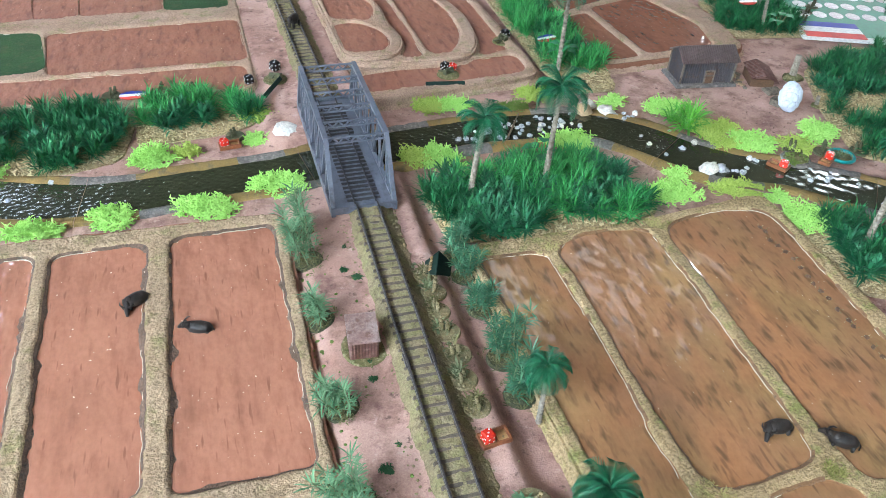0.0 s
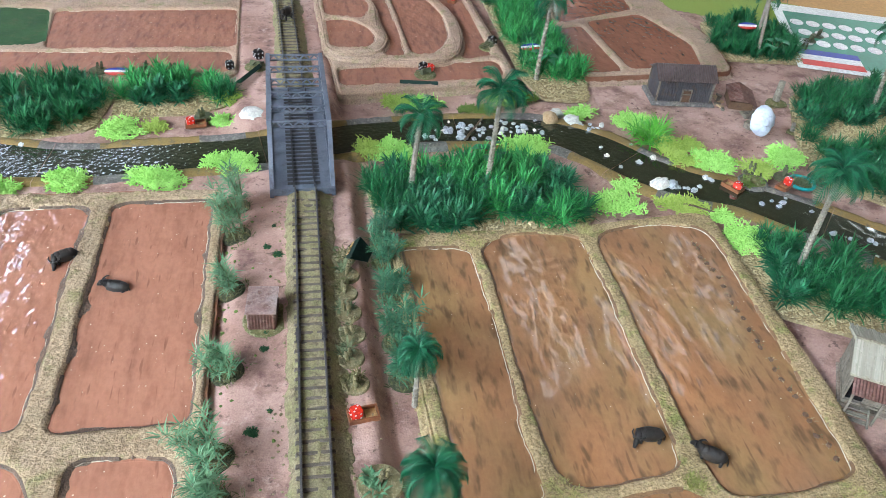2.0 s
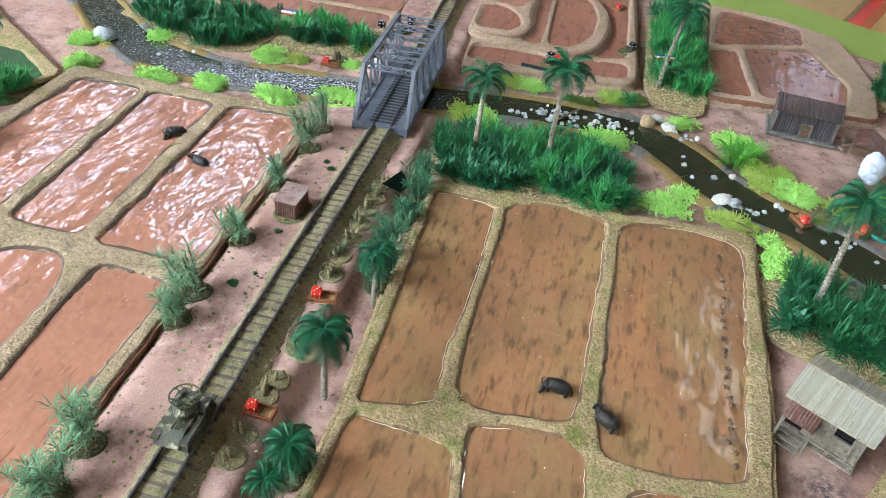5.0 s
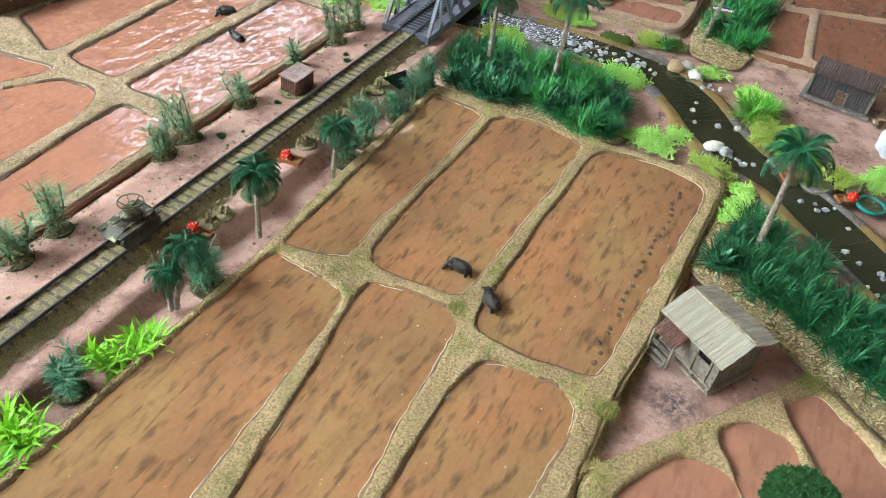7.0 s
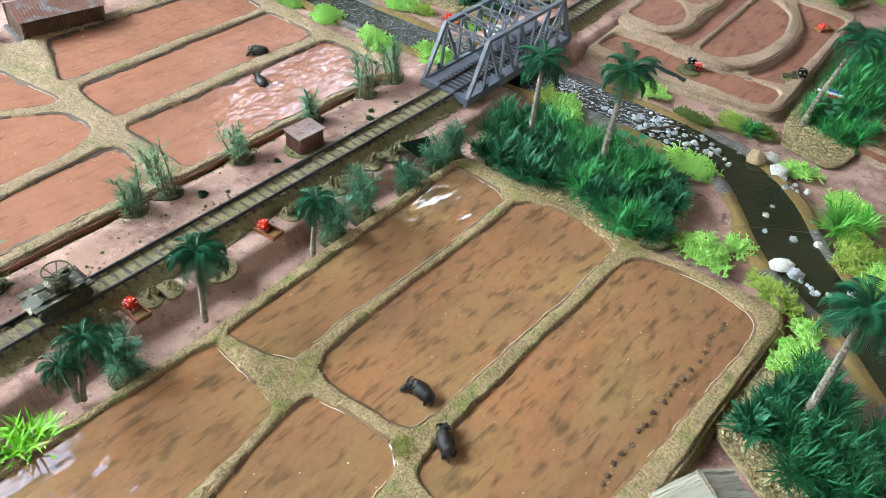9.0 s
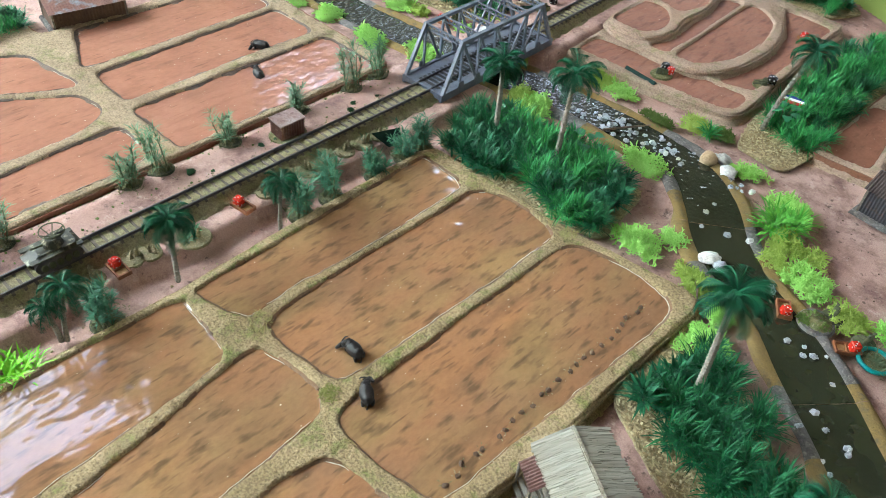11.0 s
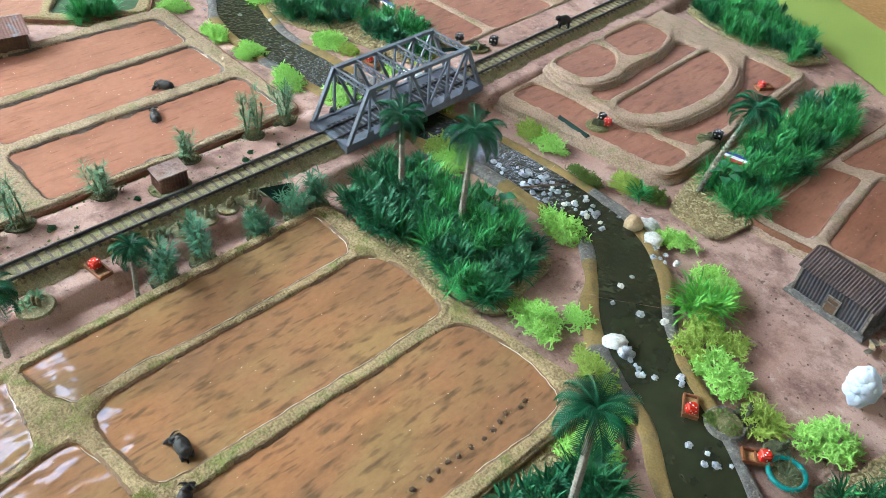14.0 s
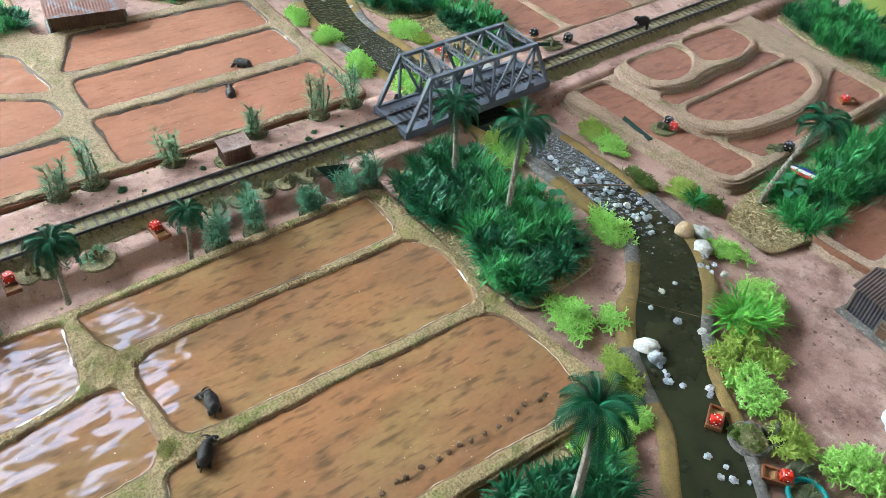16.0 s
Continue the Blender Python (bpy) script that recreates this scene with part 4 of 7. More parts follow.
for s in (-1, 1):
    x = s * (BW - 0.0014)
    xt = s * (BW - 0.0022)
    part("top_chord", Geo().beam((xt, TY0 - 0.001, TZ), (xt, TY1 + 0.001, TZ), 0.0040, 0.0032).out(), M_STEEL, bridge)
    for ya, yb in ((BY0 + 0.003, TY0), (BY1 - 0.003, TY1)):
        part("end_post", Geo().beam((x, ya, BZ), (xt, yb, TZ + 0.0012), 0.0034, 0.0034).out(), M_STEEL, bridge)
    for i, y in enumerate(YB):
        part("vertical", Geo().beam((x, y, BZ), (xt, y, TZ), 0.0019, 0.0022).out(), M_STEEL, bridge)
        part("gusset", Geo().box((s * (BW + 0.0004), y, BZ + 0.0035), (0.0008, 0.009, 0.005), top=0.75).out(), M_STEEL, bridge)
    for i in range(5):
        up = i % 2 == 0
        a, b = (YB[i], YB[i + 1]) if i < 3 else (YB[i + 1], YB[i])
        part("diagonal", Geo().beam((x, b, BZ), (xt, a, TZ), 0.0017, 0.0026).out(), M_STEEL, bridge)
for y in YB:
    part("cross_bar", Geo().beam((-BW + 0.003, y, TZ + 0.0008), (BW - 0.003, y, TZ + 0.0008), 0.0017, 0.0011).out(), M_STEEL, bridge)
    lo = part("cross_bar", Geo().beam((-BW + 0.003, y + 0.0002, TZ - 0.0042), (BW - 0.003, y + 0.0002, TZ - 0.0042), 0.0017, 0.0011).out(), M_STEEL, bridge)
    g = Geo()
    n = 10
    for k in range(n):
        xa, xb = -BW + 0.003 + (2 * BW - 0.006) * k / n, -BW + 0.003 + (2 * BW - 0.006) * (k + 1) / n
        za, zb = (TZ + 0.0006, TZ - 0.0040) if k % 2 else (TZ - 0.0040, TZ + 0.0006)
        g.beam((xa, y, za), (xb, y, zb), 0.0010, 0.0010)
    part("lattice", g.out(), M_STEEL, bridge)
for x in (-0.00825, 0.00825):
    part("bridge_rail", rail_mesh(x + 0.0014, 0.478, 0.6505), M_DECK_TRACK, bridge)
bs = part("bridge_sleeper", Geo().box((0, 0, 0), (0.0265, 0.0030, 0.0022)).out(), M_DECK_TRACK, bridge)
bs.location = (0.0014, 0.485, 0.0150)
for i in range(1, 27):
    o = bs.copy()
    scene.collection.objects.link(o)
    o.location = (0.0014, 0.485 + i * 0.0060, 0.0150)

# ---- plants ----
def blades(centres, count, length, width, lean, seed, z0=0.0, segs=3, curl=0.9):
    """Arching leaf blades springing from tuft centres."""
    r = np.random.default_rng(seed)
    c = np.repeat(np.asarray(centres, float), count, 0)
    n = len(c)
    az = r.uniform(0, 2 * math.pi, n)
    tilt = np.clip(r.normal(lean, 0.34, n), 0.03, 1.35)
    L = length * r.uniform(0.65, 1.1, n) * np.repeat(r.uniform(0.7, 1.2, len(c) // count), count)
    W = width * r.uniform(0.75, 1.25, n)
    d = np.stack([np.cos(az), np.sin(az)], 1)
    side = np.stack([-np.sin(az), np.cos(az), np.zeros(n)], 1)
    pos = np.c_[c[:, :2] + d * r.uniform(0, 0.0022, n)[:, None], (c[:, 2] if c.shape[1] > 2 else np.zeros(n)) + z0]
    rows = []
    for k in range(segs + 1):
        u = k / segs
        if k:
            a = tilt + curl * u * u
            step = L / segs
            pos = pos + np.c_[d * (np.sin(a) * step)[:, None], np.cos(a) * step]
        w = W * (0.55 + 0.9 * u if u < 0.5 else 1.0) * (1 - u**3) / 2
        rows.append((pos, w))
    v = []
    for k, (p, w) in enumerate(rows):
        if k < segs:
            v += [p - side * w[:, None], p + side * w[:, None]]
        else:
            v += [p]
    m = len(v)
    V = np.stack(v, 1).reshape(-1, 3)
    o = np.arange(n) * m
    F = []
    for k in range(segs - 1):
        F += np.stack([o + 2 * k, o + 2 * k + 1, o + 2 * k + 3, o + 2 * k + 2], 1).tolist()
    F += np.stack([o + 2 * segs - 2, o + 2 * segs - 1, o + 2 * segs], 1).tolist()
    return V, F


def scatter(poly, gap, seed, edge=0.0):
    """Points inside an outline, about gap apart."""
    r = np.random.default_rng(seed)
    poly = np.array(poly)
    lo, hi = poly.min(0), poly.max(0)
    x, y = np.meshgrid(np.arange(lo[0], hi[0], gap), np.arange(lo[1], hi[1], gap))
    x, y = x + r.uniform(-0.45, 0.45, x.shape) * gap, y + r.uniform(-0.45, 0.45, y.shape) * gap
    k = inside(x, y, poly) > edge
    return np.stack([x[k], y[k]], 1)


def chips_mesh(poly, gap, seed, z=0.0015, size=0.0022):
    r = np.random.default_rng(seed)
    g = Geo()
    for x, y in scatter(poly, gap, seed):
        s = size * r.uniform(0.6, 1.5)
        g.box((x, y, z + r.uniform(0, 0.0012)), (s, s * 0.45, 0.0005), r.uniform(0, 6.3), r.normal(0, 0.4), r.normal(0, 0.4))
    return g.out()


def joined(pieces):
    """Several (verts, faces) as one."""
    v, f, n = [], [], 0
    for a, b in pieces:
        v.append(np.asarray(a, float))
        f += [tuple(int(i) + n for i in q) for q in b]
        n += len(a)
    return np.concatenate(v), f


def sprigs(centres, stalks, height, leaf, width, seed, hub, z0=0.001, reach=0.015):
    """Leafy sprigs that lean away from the hub of their bush: leaves spring from several heights of short stalks."""
    r = np.random.default_rng(seed)
    c = np.repeat(np.asarray(centres, float)[:, :2], stalks, 0)
    n = len(c)
    away = np.clip((c - np.repeat(hub, stalks, 0)) / reach, -1.1, 1.1)
    far = np.clip((away**2).sum(1), 0, 1.3)
    d = np.c_[away * 0.62 + r.normal(0, 0.24, (n, 2)), np.ones(n)]
    d /= np.linalg.norm(d, axis=1)[:, None]
    h = height * r.uniform(0.6, 1.1, n) * (1.15 - 0.55 * far)
    foot = np.c_[c + r.normal(0, 0.0025, (n, 2)), np.full(n, z0)]
    out = []
    for k, (u, lean, long) in enumerate(((0.10, 1.0, 0.8), (0.28, 0.85, 1.0), (0.46, 0.75, 1.05), (0.62, 0.62, 1.0), (0.76, 0.48, 0.9), (0.82, 0.25, 0.85))):
        out.append(blades(foot + d * (h * u * 0.8)[:, None], 4, leaf * long, width, lean, seed + 11 * k, 0.0, 3, 0.6))
    return joined(out)


def jungle(label, outline, seed, gap=0.0095, length=0.026, bare=(), blue=0.14, mat=None, bushy=0.0175):
    """A mat of dry chips planted with bushy sprigs of dark plastic grass."""
    t = thing("jungle_mat", pose(0, 0, 0), label, "jungle terrain", "jungle mats")
    p = wobble(rounded(outline, 0.012), 0.0015, seed)
    k = len(p)
    v = np.concatenate([np.c_[p * 1.0, np.full(k, -0.001)], np.c_[p, np.full(k, 0.0016)]])
    area = np.sum(p[:, 0] * np.roll(p[:, 1], -1) - np.roll(p[:, 0], -1) * p[:, 1])
    f = [(i, (i + 1) % k, k + (i + 1) % k, k + i)[:: 1 if area > 0 else -1] for i in range(k)] + [tuple(range(k, 2 * k))[:: 1 if area > 0 else -1]]
    part("base", (v, f), M_CHIPS, t)
    tagged(part("leaf_litter", chips_mesh(p, 0.0024, seed + 5, 0.0015, 0.0025), M_LITTER, t), kind="stuff")
    c = scatter(p, gap * 1.22, seed, 0.005)
    for b in bare:
        c = c[inside(c[:, 0], c[:, 1], np.array(b)) < 0]
    hubs = scatter(p, 0.0265, seed + 9, 0.004)
    near = np.argmin(((c[:, None] - hubs[None]) ** 2).sum(2), 1)
    close = np.linalg.norm(c - hubs[near], axis=1) < bushy
    c, near = c[close], near[close]
    kind = np.random.default_rng(seed + 6).random(len(hubs))[near]
    sets = (("broad_grass", kind < blue, 0.62, 0.52, 0.0021, M_GRASS_BLUE), ("low_grass", (kind >= blue) & (kind < blue + 0.33), 0.62, 0.56, 0.0011, mat or M_GRASS_DEEP), ("grass", kind >= blue + 0.33, 0.80, 0.62, 0.0012, mat or M_GRASS))
    for i, (name, w, tall, leaf, wide, m) in enumerate(sets):
        if w.any():
            tagged(part(name, sprigs(c[w], 6, length * tall, length * leaf, wide, seed + 1 + i, hubs[near[w]]), m, t), kind="stuff")
    return t


jungle("dense dark green plastic grass mat beside the bridge", [(0.056, 0.436), (0.050, 0.505), (0.095, 0.534), (0.155, 0.532), (0.230, 0.520), (0.241, 0.440), (0.200, 0.430), (0.110, 0.428)], 100, 0.0095, 0.031, blue=0.16)
jungle("dark green plastic grass mat by the river behind the hut", [(0.335, 0.315), (0.337, 0.388), (0.372, 0.402), (0.420, 0.368), (0.485, 0.322), (0.56, 0.24), (0.50, 0.222), (0.435, 0.262)], 110, 0.0108, 0.032, mat=M_GRASS_DEEP,
       bare=([(0.32, 0.30), (0.345, 0.33), (0.44, 0.285), (0.51, 0.245), (0.50, 0.20), (0.42, 0.25)],))
jungle("wide dark green plastic grass mat beyond the river", [(0.470, 0.485), (0.490, 0.566), (0.530, 0.650), (0.62, 0.70), (0.74, 0.66), (0.74, 0.50), (0.60, 0.42), (0.53, 0.43)], 120, 0.0105, 0.027, mat=M_GRASS_DEEP, blue=0.2, bushy=0.0148,
       bare=([(0.495, 0.535), (0.50, 0.578), (0.60, 0.590), (0.60, 0.548)],))
jungle("dark green plastic grass mat with bare dry leaf litter", [(0.248, 0.650), (0.300, 0.646), (0.312, 0.715), (0.305, 0.93), (0.262, 0.985), (0.238, 0.93), (0.236, 0.70)], 130, 0.0108, 0.030, blue=0.12,
       bare=([(0.22, 0.63), (0.22, 0.700), (0.265, 0.702), (0.285, 0.690), (0.33, 0.690), (0.33, 0.63)],))
jungle("dark green plastic grass mat along the river bank", [(-0.37, 0.640), (-0.345, 0.698), (-0.192, 0.698), (-0.178, 0.66), (-0.188, 0.602), (-0.235, 0.588), (-0.285, 0.596), (-0.335, 0.628)], 140, 0.0105, 0.028, mat=M_GRASS_DEEP, blue=0.2, bushy=0.0148)
jungle("green plastic grass mat on dry leaf litter", [(-0.176, 0.622), (-0.180, 0.696), (-0.068, 0.699), (-0.062, 0.650), (-0.10, 0.630)], 150, 0.0115, 0.030,
       bare=([(-0.18, 0.615), (-0.17, 0.645), (-0.06, 0.655), (-0.06, 0.62)],))
jungle("dark green plastic grass mat with palm", [(0.487, 0.748), (0.515, 0.86), (0.585, 0.87), (0.620, 0.80), (0.597, 0.735)], 160, 0.0105, 0.026, mat=M_GRASS_DEEP, bushy=0.0148)
jungle("far dark green plastic grass mat", [(0.03, 1.02), (0.03, 1.10), (0.09, 1.13), (0.215, 1.05), (0.19, 1.0), (0.12, 0.995)], 170, 0.0095, 0.026)
jungle("tall green plastic grass by the west fields", [(-0.385, 0.425), (-0.345, 0.462), (-0.318, 0.440), (-0.350, 0.400)], 180, 0.008, 0.032)
jungle("dark green plastic grass mat by the tin shed", [(-0.42, 0.19), (-0.42, 0.26), (-0.345, 0.252), (-0.345, 0.20)], 190, 0.009, 0.026)


def lichen(x, y, r, mat, label, seed, h=0.7, dens=1.0, z=0.0, ry=None, rot=0.0):
    """A lumpy clump of wiry lichen strands that branch, curl and leave gaps."""
    rr = np.random.default_rng(seed)
    g = Geo()
    ry = ry or r
    mean = math.sqrt(r * ry)
    n = int(290 * dens * (mean / 0.018) ** 1.5)
    ph = rr.uniform(0, 6.28, 3)
    step = min(0.0019, mean * 0.2)
    thick = min(0.00050, mean * 0.09)
    for _ in range(n):
        a, q = rr.uniform(0, 6.283), math.sqrt(rr.uniform(0, 1))
        edge = 0.80 + 0.16 * math.sin(2 * a + ph[0]) + 0.14 * math.sin(3 * a + ph[1]) + 0.10 * math.sin(5 * a + ph[2])
        lump = 0.70 + 0.42 * noise.noise(Vector((q * math.cos(a) * 2.2 + seed, q * math.sin(a) * 2.2, 0.3)))
        top = h * mean * lump * math.sqrt(max(0.04, 1 - q * q))
        p = np.array((q * edge * r * math.cos(a), q * edge * ry * math.sin(a), top * rr.uniform(0.0, 0.85)))
        d = np.array((math.cos(a) * q, math.sin(a) * q, rr.uniform(-0.1, 0.9))) + rr.normal(0, 0.6, 3)
        pts = [p]
        for _k in range(5):
            d = d / (np.linalg.norm(d) + 1e-9) + rr.normal(0, 0.62, 3)
            if pts[-1][2] > top * 1.25:
                d[2] -= 0.6
            pts.append(pts[-1] + d / np.linalg.norm(d) * step * rr.uniform(0.7, 1.2))
        pts = np.array(pts)
        pts[:, 2] = np.maximum(pts[:, 2], 0.0007)
        g.tube(pts, thick * np.array((0.9, 1.0, 1.0, 0.95, 0.9, 0.75)), 4)
        for _k in range(3):
            b = pts[rr.integers(1, 5)]
            e = b + rr.normal(0, 1, 3) * step * 0.8 + (0, 0, step * 0.25)
            e[2] = max(e[2], 0.0007)
            g.tube([b, (b + e) / 2 + rr.normal(0, 0.0005, 3), e], [thick * 0.9, thick * 0.85, thick * 0.7], 4)
    ob = part("lichen_clump", g.out(), mat)
    ob.matrix_basis = pose(x, y, z, 0, 0, rot)
    return tagged(ob, label, "lichen", "lichen clumps along the river", "stuff")


B, O, D = M_LICHEN, M_LICHEN_O, M_LICHEN_D
# centre, half length, half width, turn, kind
CLUMPS = [(-0.163, 0.600, 0.021, 0.016, 0, B), (-0.136, 0.606, 0.011, 0.009, 0, O), (-0.192, 0.518, 0.021, 0.013, -10, B), (-0.248, 0.512, 0.022, 0.012, -8, B),
          (-0.121, 0.517, 0.030, 0.014, -8, B), (-0.062, 0.538, 0.029, 0.015, -12, B), (-0.075, 0.616, 0.010, 0.009, 0, B), (-0.066, 0.655, 0.020, 0.012, 0, O),
          (-0.330, 0.508, 0.020, 0.015, -60, B), (-0.357, 0.559, 0.018, 0.015, 0, B), (-0.291, 0.598, 0.015, 0.012, 0, B), (0.008, 0.610, 0.012, 0.010, 0, O)]
CLUMPS += [(0.060, 0.556, 0.016, 0.014, 0, O), (0.080, 0.553, 0.022, 0.016, -10, B), (0.206, 0.557, 0.027, 0.015, -20, B), (0.094, 0.647, 0.018, 0.011, -5, O), (0.120, 0.643, 0.017, 0.012, -20, B),
           (0.262, 0.460, 0.024, 0.015, -35, B), (0.281, 0.486, 0.011, 0.009, 0, B), (0.320, 0.453, 0.022, 0.012, -25, O), (0.350, 0.436, 0.010, 0.008, 0, B), (0.357, 0.402, 0.023, 0.019, -40, B)]
CLUMPS += [(0.330, 0.597, 0.023, 0.017, -30, B), (0.347, 0.552, 0.020, 0.016, -50, O), (0.370, 0.553, 0.010, 0.009, 0, O), (0.350, 0.524, 0.015, 0.009, 0, O), (0.381, 0.521, 0.023, 0.017, -50, B),
           (0.418, 0.508, 0.018, 0.014, 0, O), (0.456, 0.526, 0.021, 0.018, 0, B), (0.277, 0.619, 0.016, 0.010, 20, B), (0.205, 0.651, 0.017, 0.013, -30, O), (0.230, 0.657, 0.011, 0.009, 0, D), (0.175, 0.628, 0.018, 0.008, -15, D), (0.365, 0.515, 0.008, 0.006, 0, B)]
for i, (x, y, r, r2, turn, mt) in enumerate(CLUMPS):
    lab = {id(B): "bright green clump of lichen", id(O): "olive green clump of lichen", id(D): "dark olive clump of lichen"}[id(mt)]
    lichen(x, y, r, mt, lab + " on the river bank", 300 + i, 0.75, 1.0, 0.0, r2, turn)


def palm(x, y, z, h, lean, spread, fronds, seed, label, trunk_r=0.0023, droop=1.0):
    """A plastic palm: ringed trunk and a dense head of arching feathered fronds."""
    rr = np.random.default_rng(seed)
    t = thing("palm_tree", pose(x, y, z), label, "palm tree", "palm trees")
    top = np.array((lean[0], lean[1], h))
    k = max(10, int(h / 0.0030))
    u = np.linspace(0, 1, 2 * k)
    pts = np.stack([lean[0] * u**1.5, lean[1] * u**1.5, h * u], 1)
    rad = trunk_r * (1.15 - 0.35 * u) * np.where(np.arange(2 * k) % 2, 1.18, 0.82)
    part("trunk", Geo().tube(pts, rad, 8).out(), M_TRUNK, t)
    part("crown_boss", Geo().ball(top - np.array((0, 0, 0.001)), (trunk_r * 1.3, trunk_r * 1.3, trunk_r * 1.6), 8, 6, 0.3, seed).out(), M_PALM, t)
    for i in range(fronds):
        a = i * 2.39996 + rr.uniform(-0.2, 0.2)
        el = 1.35 - 1.45 * (i + 0.5) / fronds + rr.uniform(-0.15, 0.15)
        L = spread * rr.uniform(0.85, 1.1) * (0.82 + 0.18 * math.cos(el))
        d = np.array((math.cos(a), math.sin(a), 0))
        s = np.array((-math.sin(a), math.cos(a), 0))
        n = 18
        p, th, rib = top + np.array((0, 0, -0.003 * i / fronds)), el, []
        bend = rr.uniform(1.7, 2.3) * droop
        for q in range(n + 1):
            rib.append(p.copy())
            p = p + (d * math.cos(th) + np.array((0, 0, math.sin(th)))) * L / n
            th = max(th - bend * (0.4 + 1.2 * q / n) / n, -1.45)
        rib = np.array(rib)
        g = Geo()
        g.tube(rib, np.linspace(0.0007, 0.0002, n + 1), 3, False)
        for q in range(2, n + 1):
            w = spread * 0.28 * math.sin(math.pi * (0.16 + 0.74 * q / n)) * rr.uniform(0.85, 1.1) + 0.001
            fwd = rib[q] - rib[q - 1]
            fwd /= np.linalg.norm(fwd)
            up = np.cross(s, fwd)
            up = up if up[2] > 0 else -up
            for sg in (-1, 1):
                tip = rib[q] + s * sg * w * 0.72 + fwd * w * 0.75 - up * w * 0.30
                b = L / n * 0.27
                m = (rib[q] + tip) / 2 + up * w * 0.08
                g.add([rib[q] - fwd * b, rib[q] + fwd * b, m + fwd * b * 0.9, tip, m - fwd * b * 0.9], [(0, 1, 2, 3, 4)])
        part("frond", g.out(), M_PALM, t)
    return t


palm(0.087, 0.484, 0.001, 0.081, (0.004, -0.008), 0.026, 22, 1, "tall green plastic palm beside the bridge")
palm(0.154, 0.488, 0.001, 0.096, (0.002, 0.0), 0.028, 24, 2, "tall green plastic palm with a ringed grey trunk")
palm(0.252, 0.697, 0.001, 0.083, (0.012, 0.024), 0.028, 22, 3, "tall leaning palm over dry leaf litter")
palm(0.3745, 0.3570, 0.001, 0.099, (-0.003, -0.003), 0.027, 28, 4, "large green plastic palm on the river bank")
palm(0.058, 0.168, 0.0, 0.055, (-0.001, 0.003), 0.023, 28, 5, "bushy dark green palm beside the paddy bund", 0.0018, 1.25)
palm(0.061, 0.257, 0.0, 0.046, (0.001, 0.003), 0.018, 26, 6, "small bushy palm beside the ditch", 0.0016, 1.25)
palm(0.058, 0.085, 0.0, 0.055, (0.011, 0.006), 0.018, 22, 7, "small palm of a pair on one base", 0.0016, 1.2)
palm(0.056, 0.082, 0.0, 0.040, (0.005, -0.004), 0.015, 20, 8, "short leaning palm of a pair on one base", 0.0016, 1.2)
palm(0.548, 0.762, 0.001, 0.075, (-0.002, 0.01), 0.025, 20, 9, "palm in the grass mat beside the printed card", 0.002)
palm(0.565, 0.80, 0.001, 0.079, (0.006, 0.012), 0.022, 18, 10, "palm in the grass mat beside the printed card", 0.002)
palm(0.600, 0.605, 0.001, 0.083, (0.018, 0.03), 0.028, 22, 11, "tall leaning palm in the wide grass mat")
palm(0.47, 0.32, 0.001, 0.030, (0.002, 0.002), 0.021, 20, 12, "low palm sapling in the grass mat", 0.002)
palm(-0.371, 0.425, 0.001, 0.070, (0.004, 0.010), 0.024, 20, 13, "palm beside the green west fields", 0.002)


def bamboo(x, y, z, r, h, stems, seed, mat, label, tilt=0.0, lean=(0.0, 0.0)):
    """A bush of jointed upright stems with star-like leaf clusters on a round flocked base."""
    rr = np.random.default_rng(seed)
    t = thing("bamboo_bush", pose(x, y, z, 0, tilt, 0), label, "bush", "bushes along the railway")
    part("base", Geo().disc((0, 0, -0.001), r * 0.85, 0.0022, 26).out(), M_BASE_D, t, "dark flocked round base")
    tagged(part("scrub", blades(np.c_[rr.normal(0, r * 0.42, (40, 2)), np.full(40, 0.0014)], 5, 0.0040, 0.0009, 0.8, seed + 7, 0.0, 2, 0.4), M_BASE, t), kind="stuff")
    tufts = []
    for i in range(stems):
        a, q = rr.uniform(0, 6.28), r * 0.55 * math.sqrt(rr.uniform(0, 1))
        b = np.array((q * math.cos(a), q * math.sin(a), 0.0008))
        tall = h * rr.uniform(0.6, 1.05)
        top = b + np.array(((rr.normal(0, 0.15) + lean[0]) * tall, (rr.normal(0, 0.15) + lean[1]) * tall, tall))
        st = Geo().tube([b, (b + top) / 2 + rr.normal(0, 0.001, 3), top], [0.0006, 0.0005, 0.0003], 5, False)
        part("stem", st.out(), M_STEM, t)
        for u in np.linspace(0.25, 1.0, 7):
            tufts.append(b + (top - b) * u + rr.normal(0, 0.0009, 3))
    tagged(part("leaves", blades(np.array(tufts), 9, 0.0092, 0.0010, 0.85, seed + 1, 0.0, 2, 0.5), mat, t), kind="stuff")
    tagged(part("litter", blades(np.c_[rr.normal(0, r * 0.4, (18, 2)), np.full(18, 0.001)], 5, 0.005, 0.0009, 0.9, seed + 2, 0.0, 2, 0.4), M_BASE, t), kind="stuff")
    return t


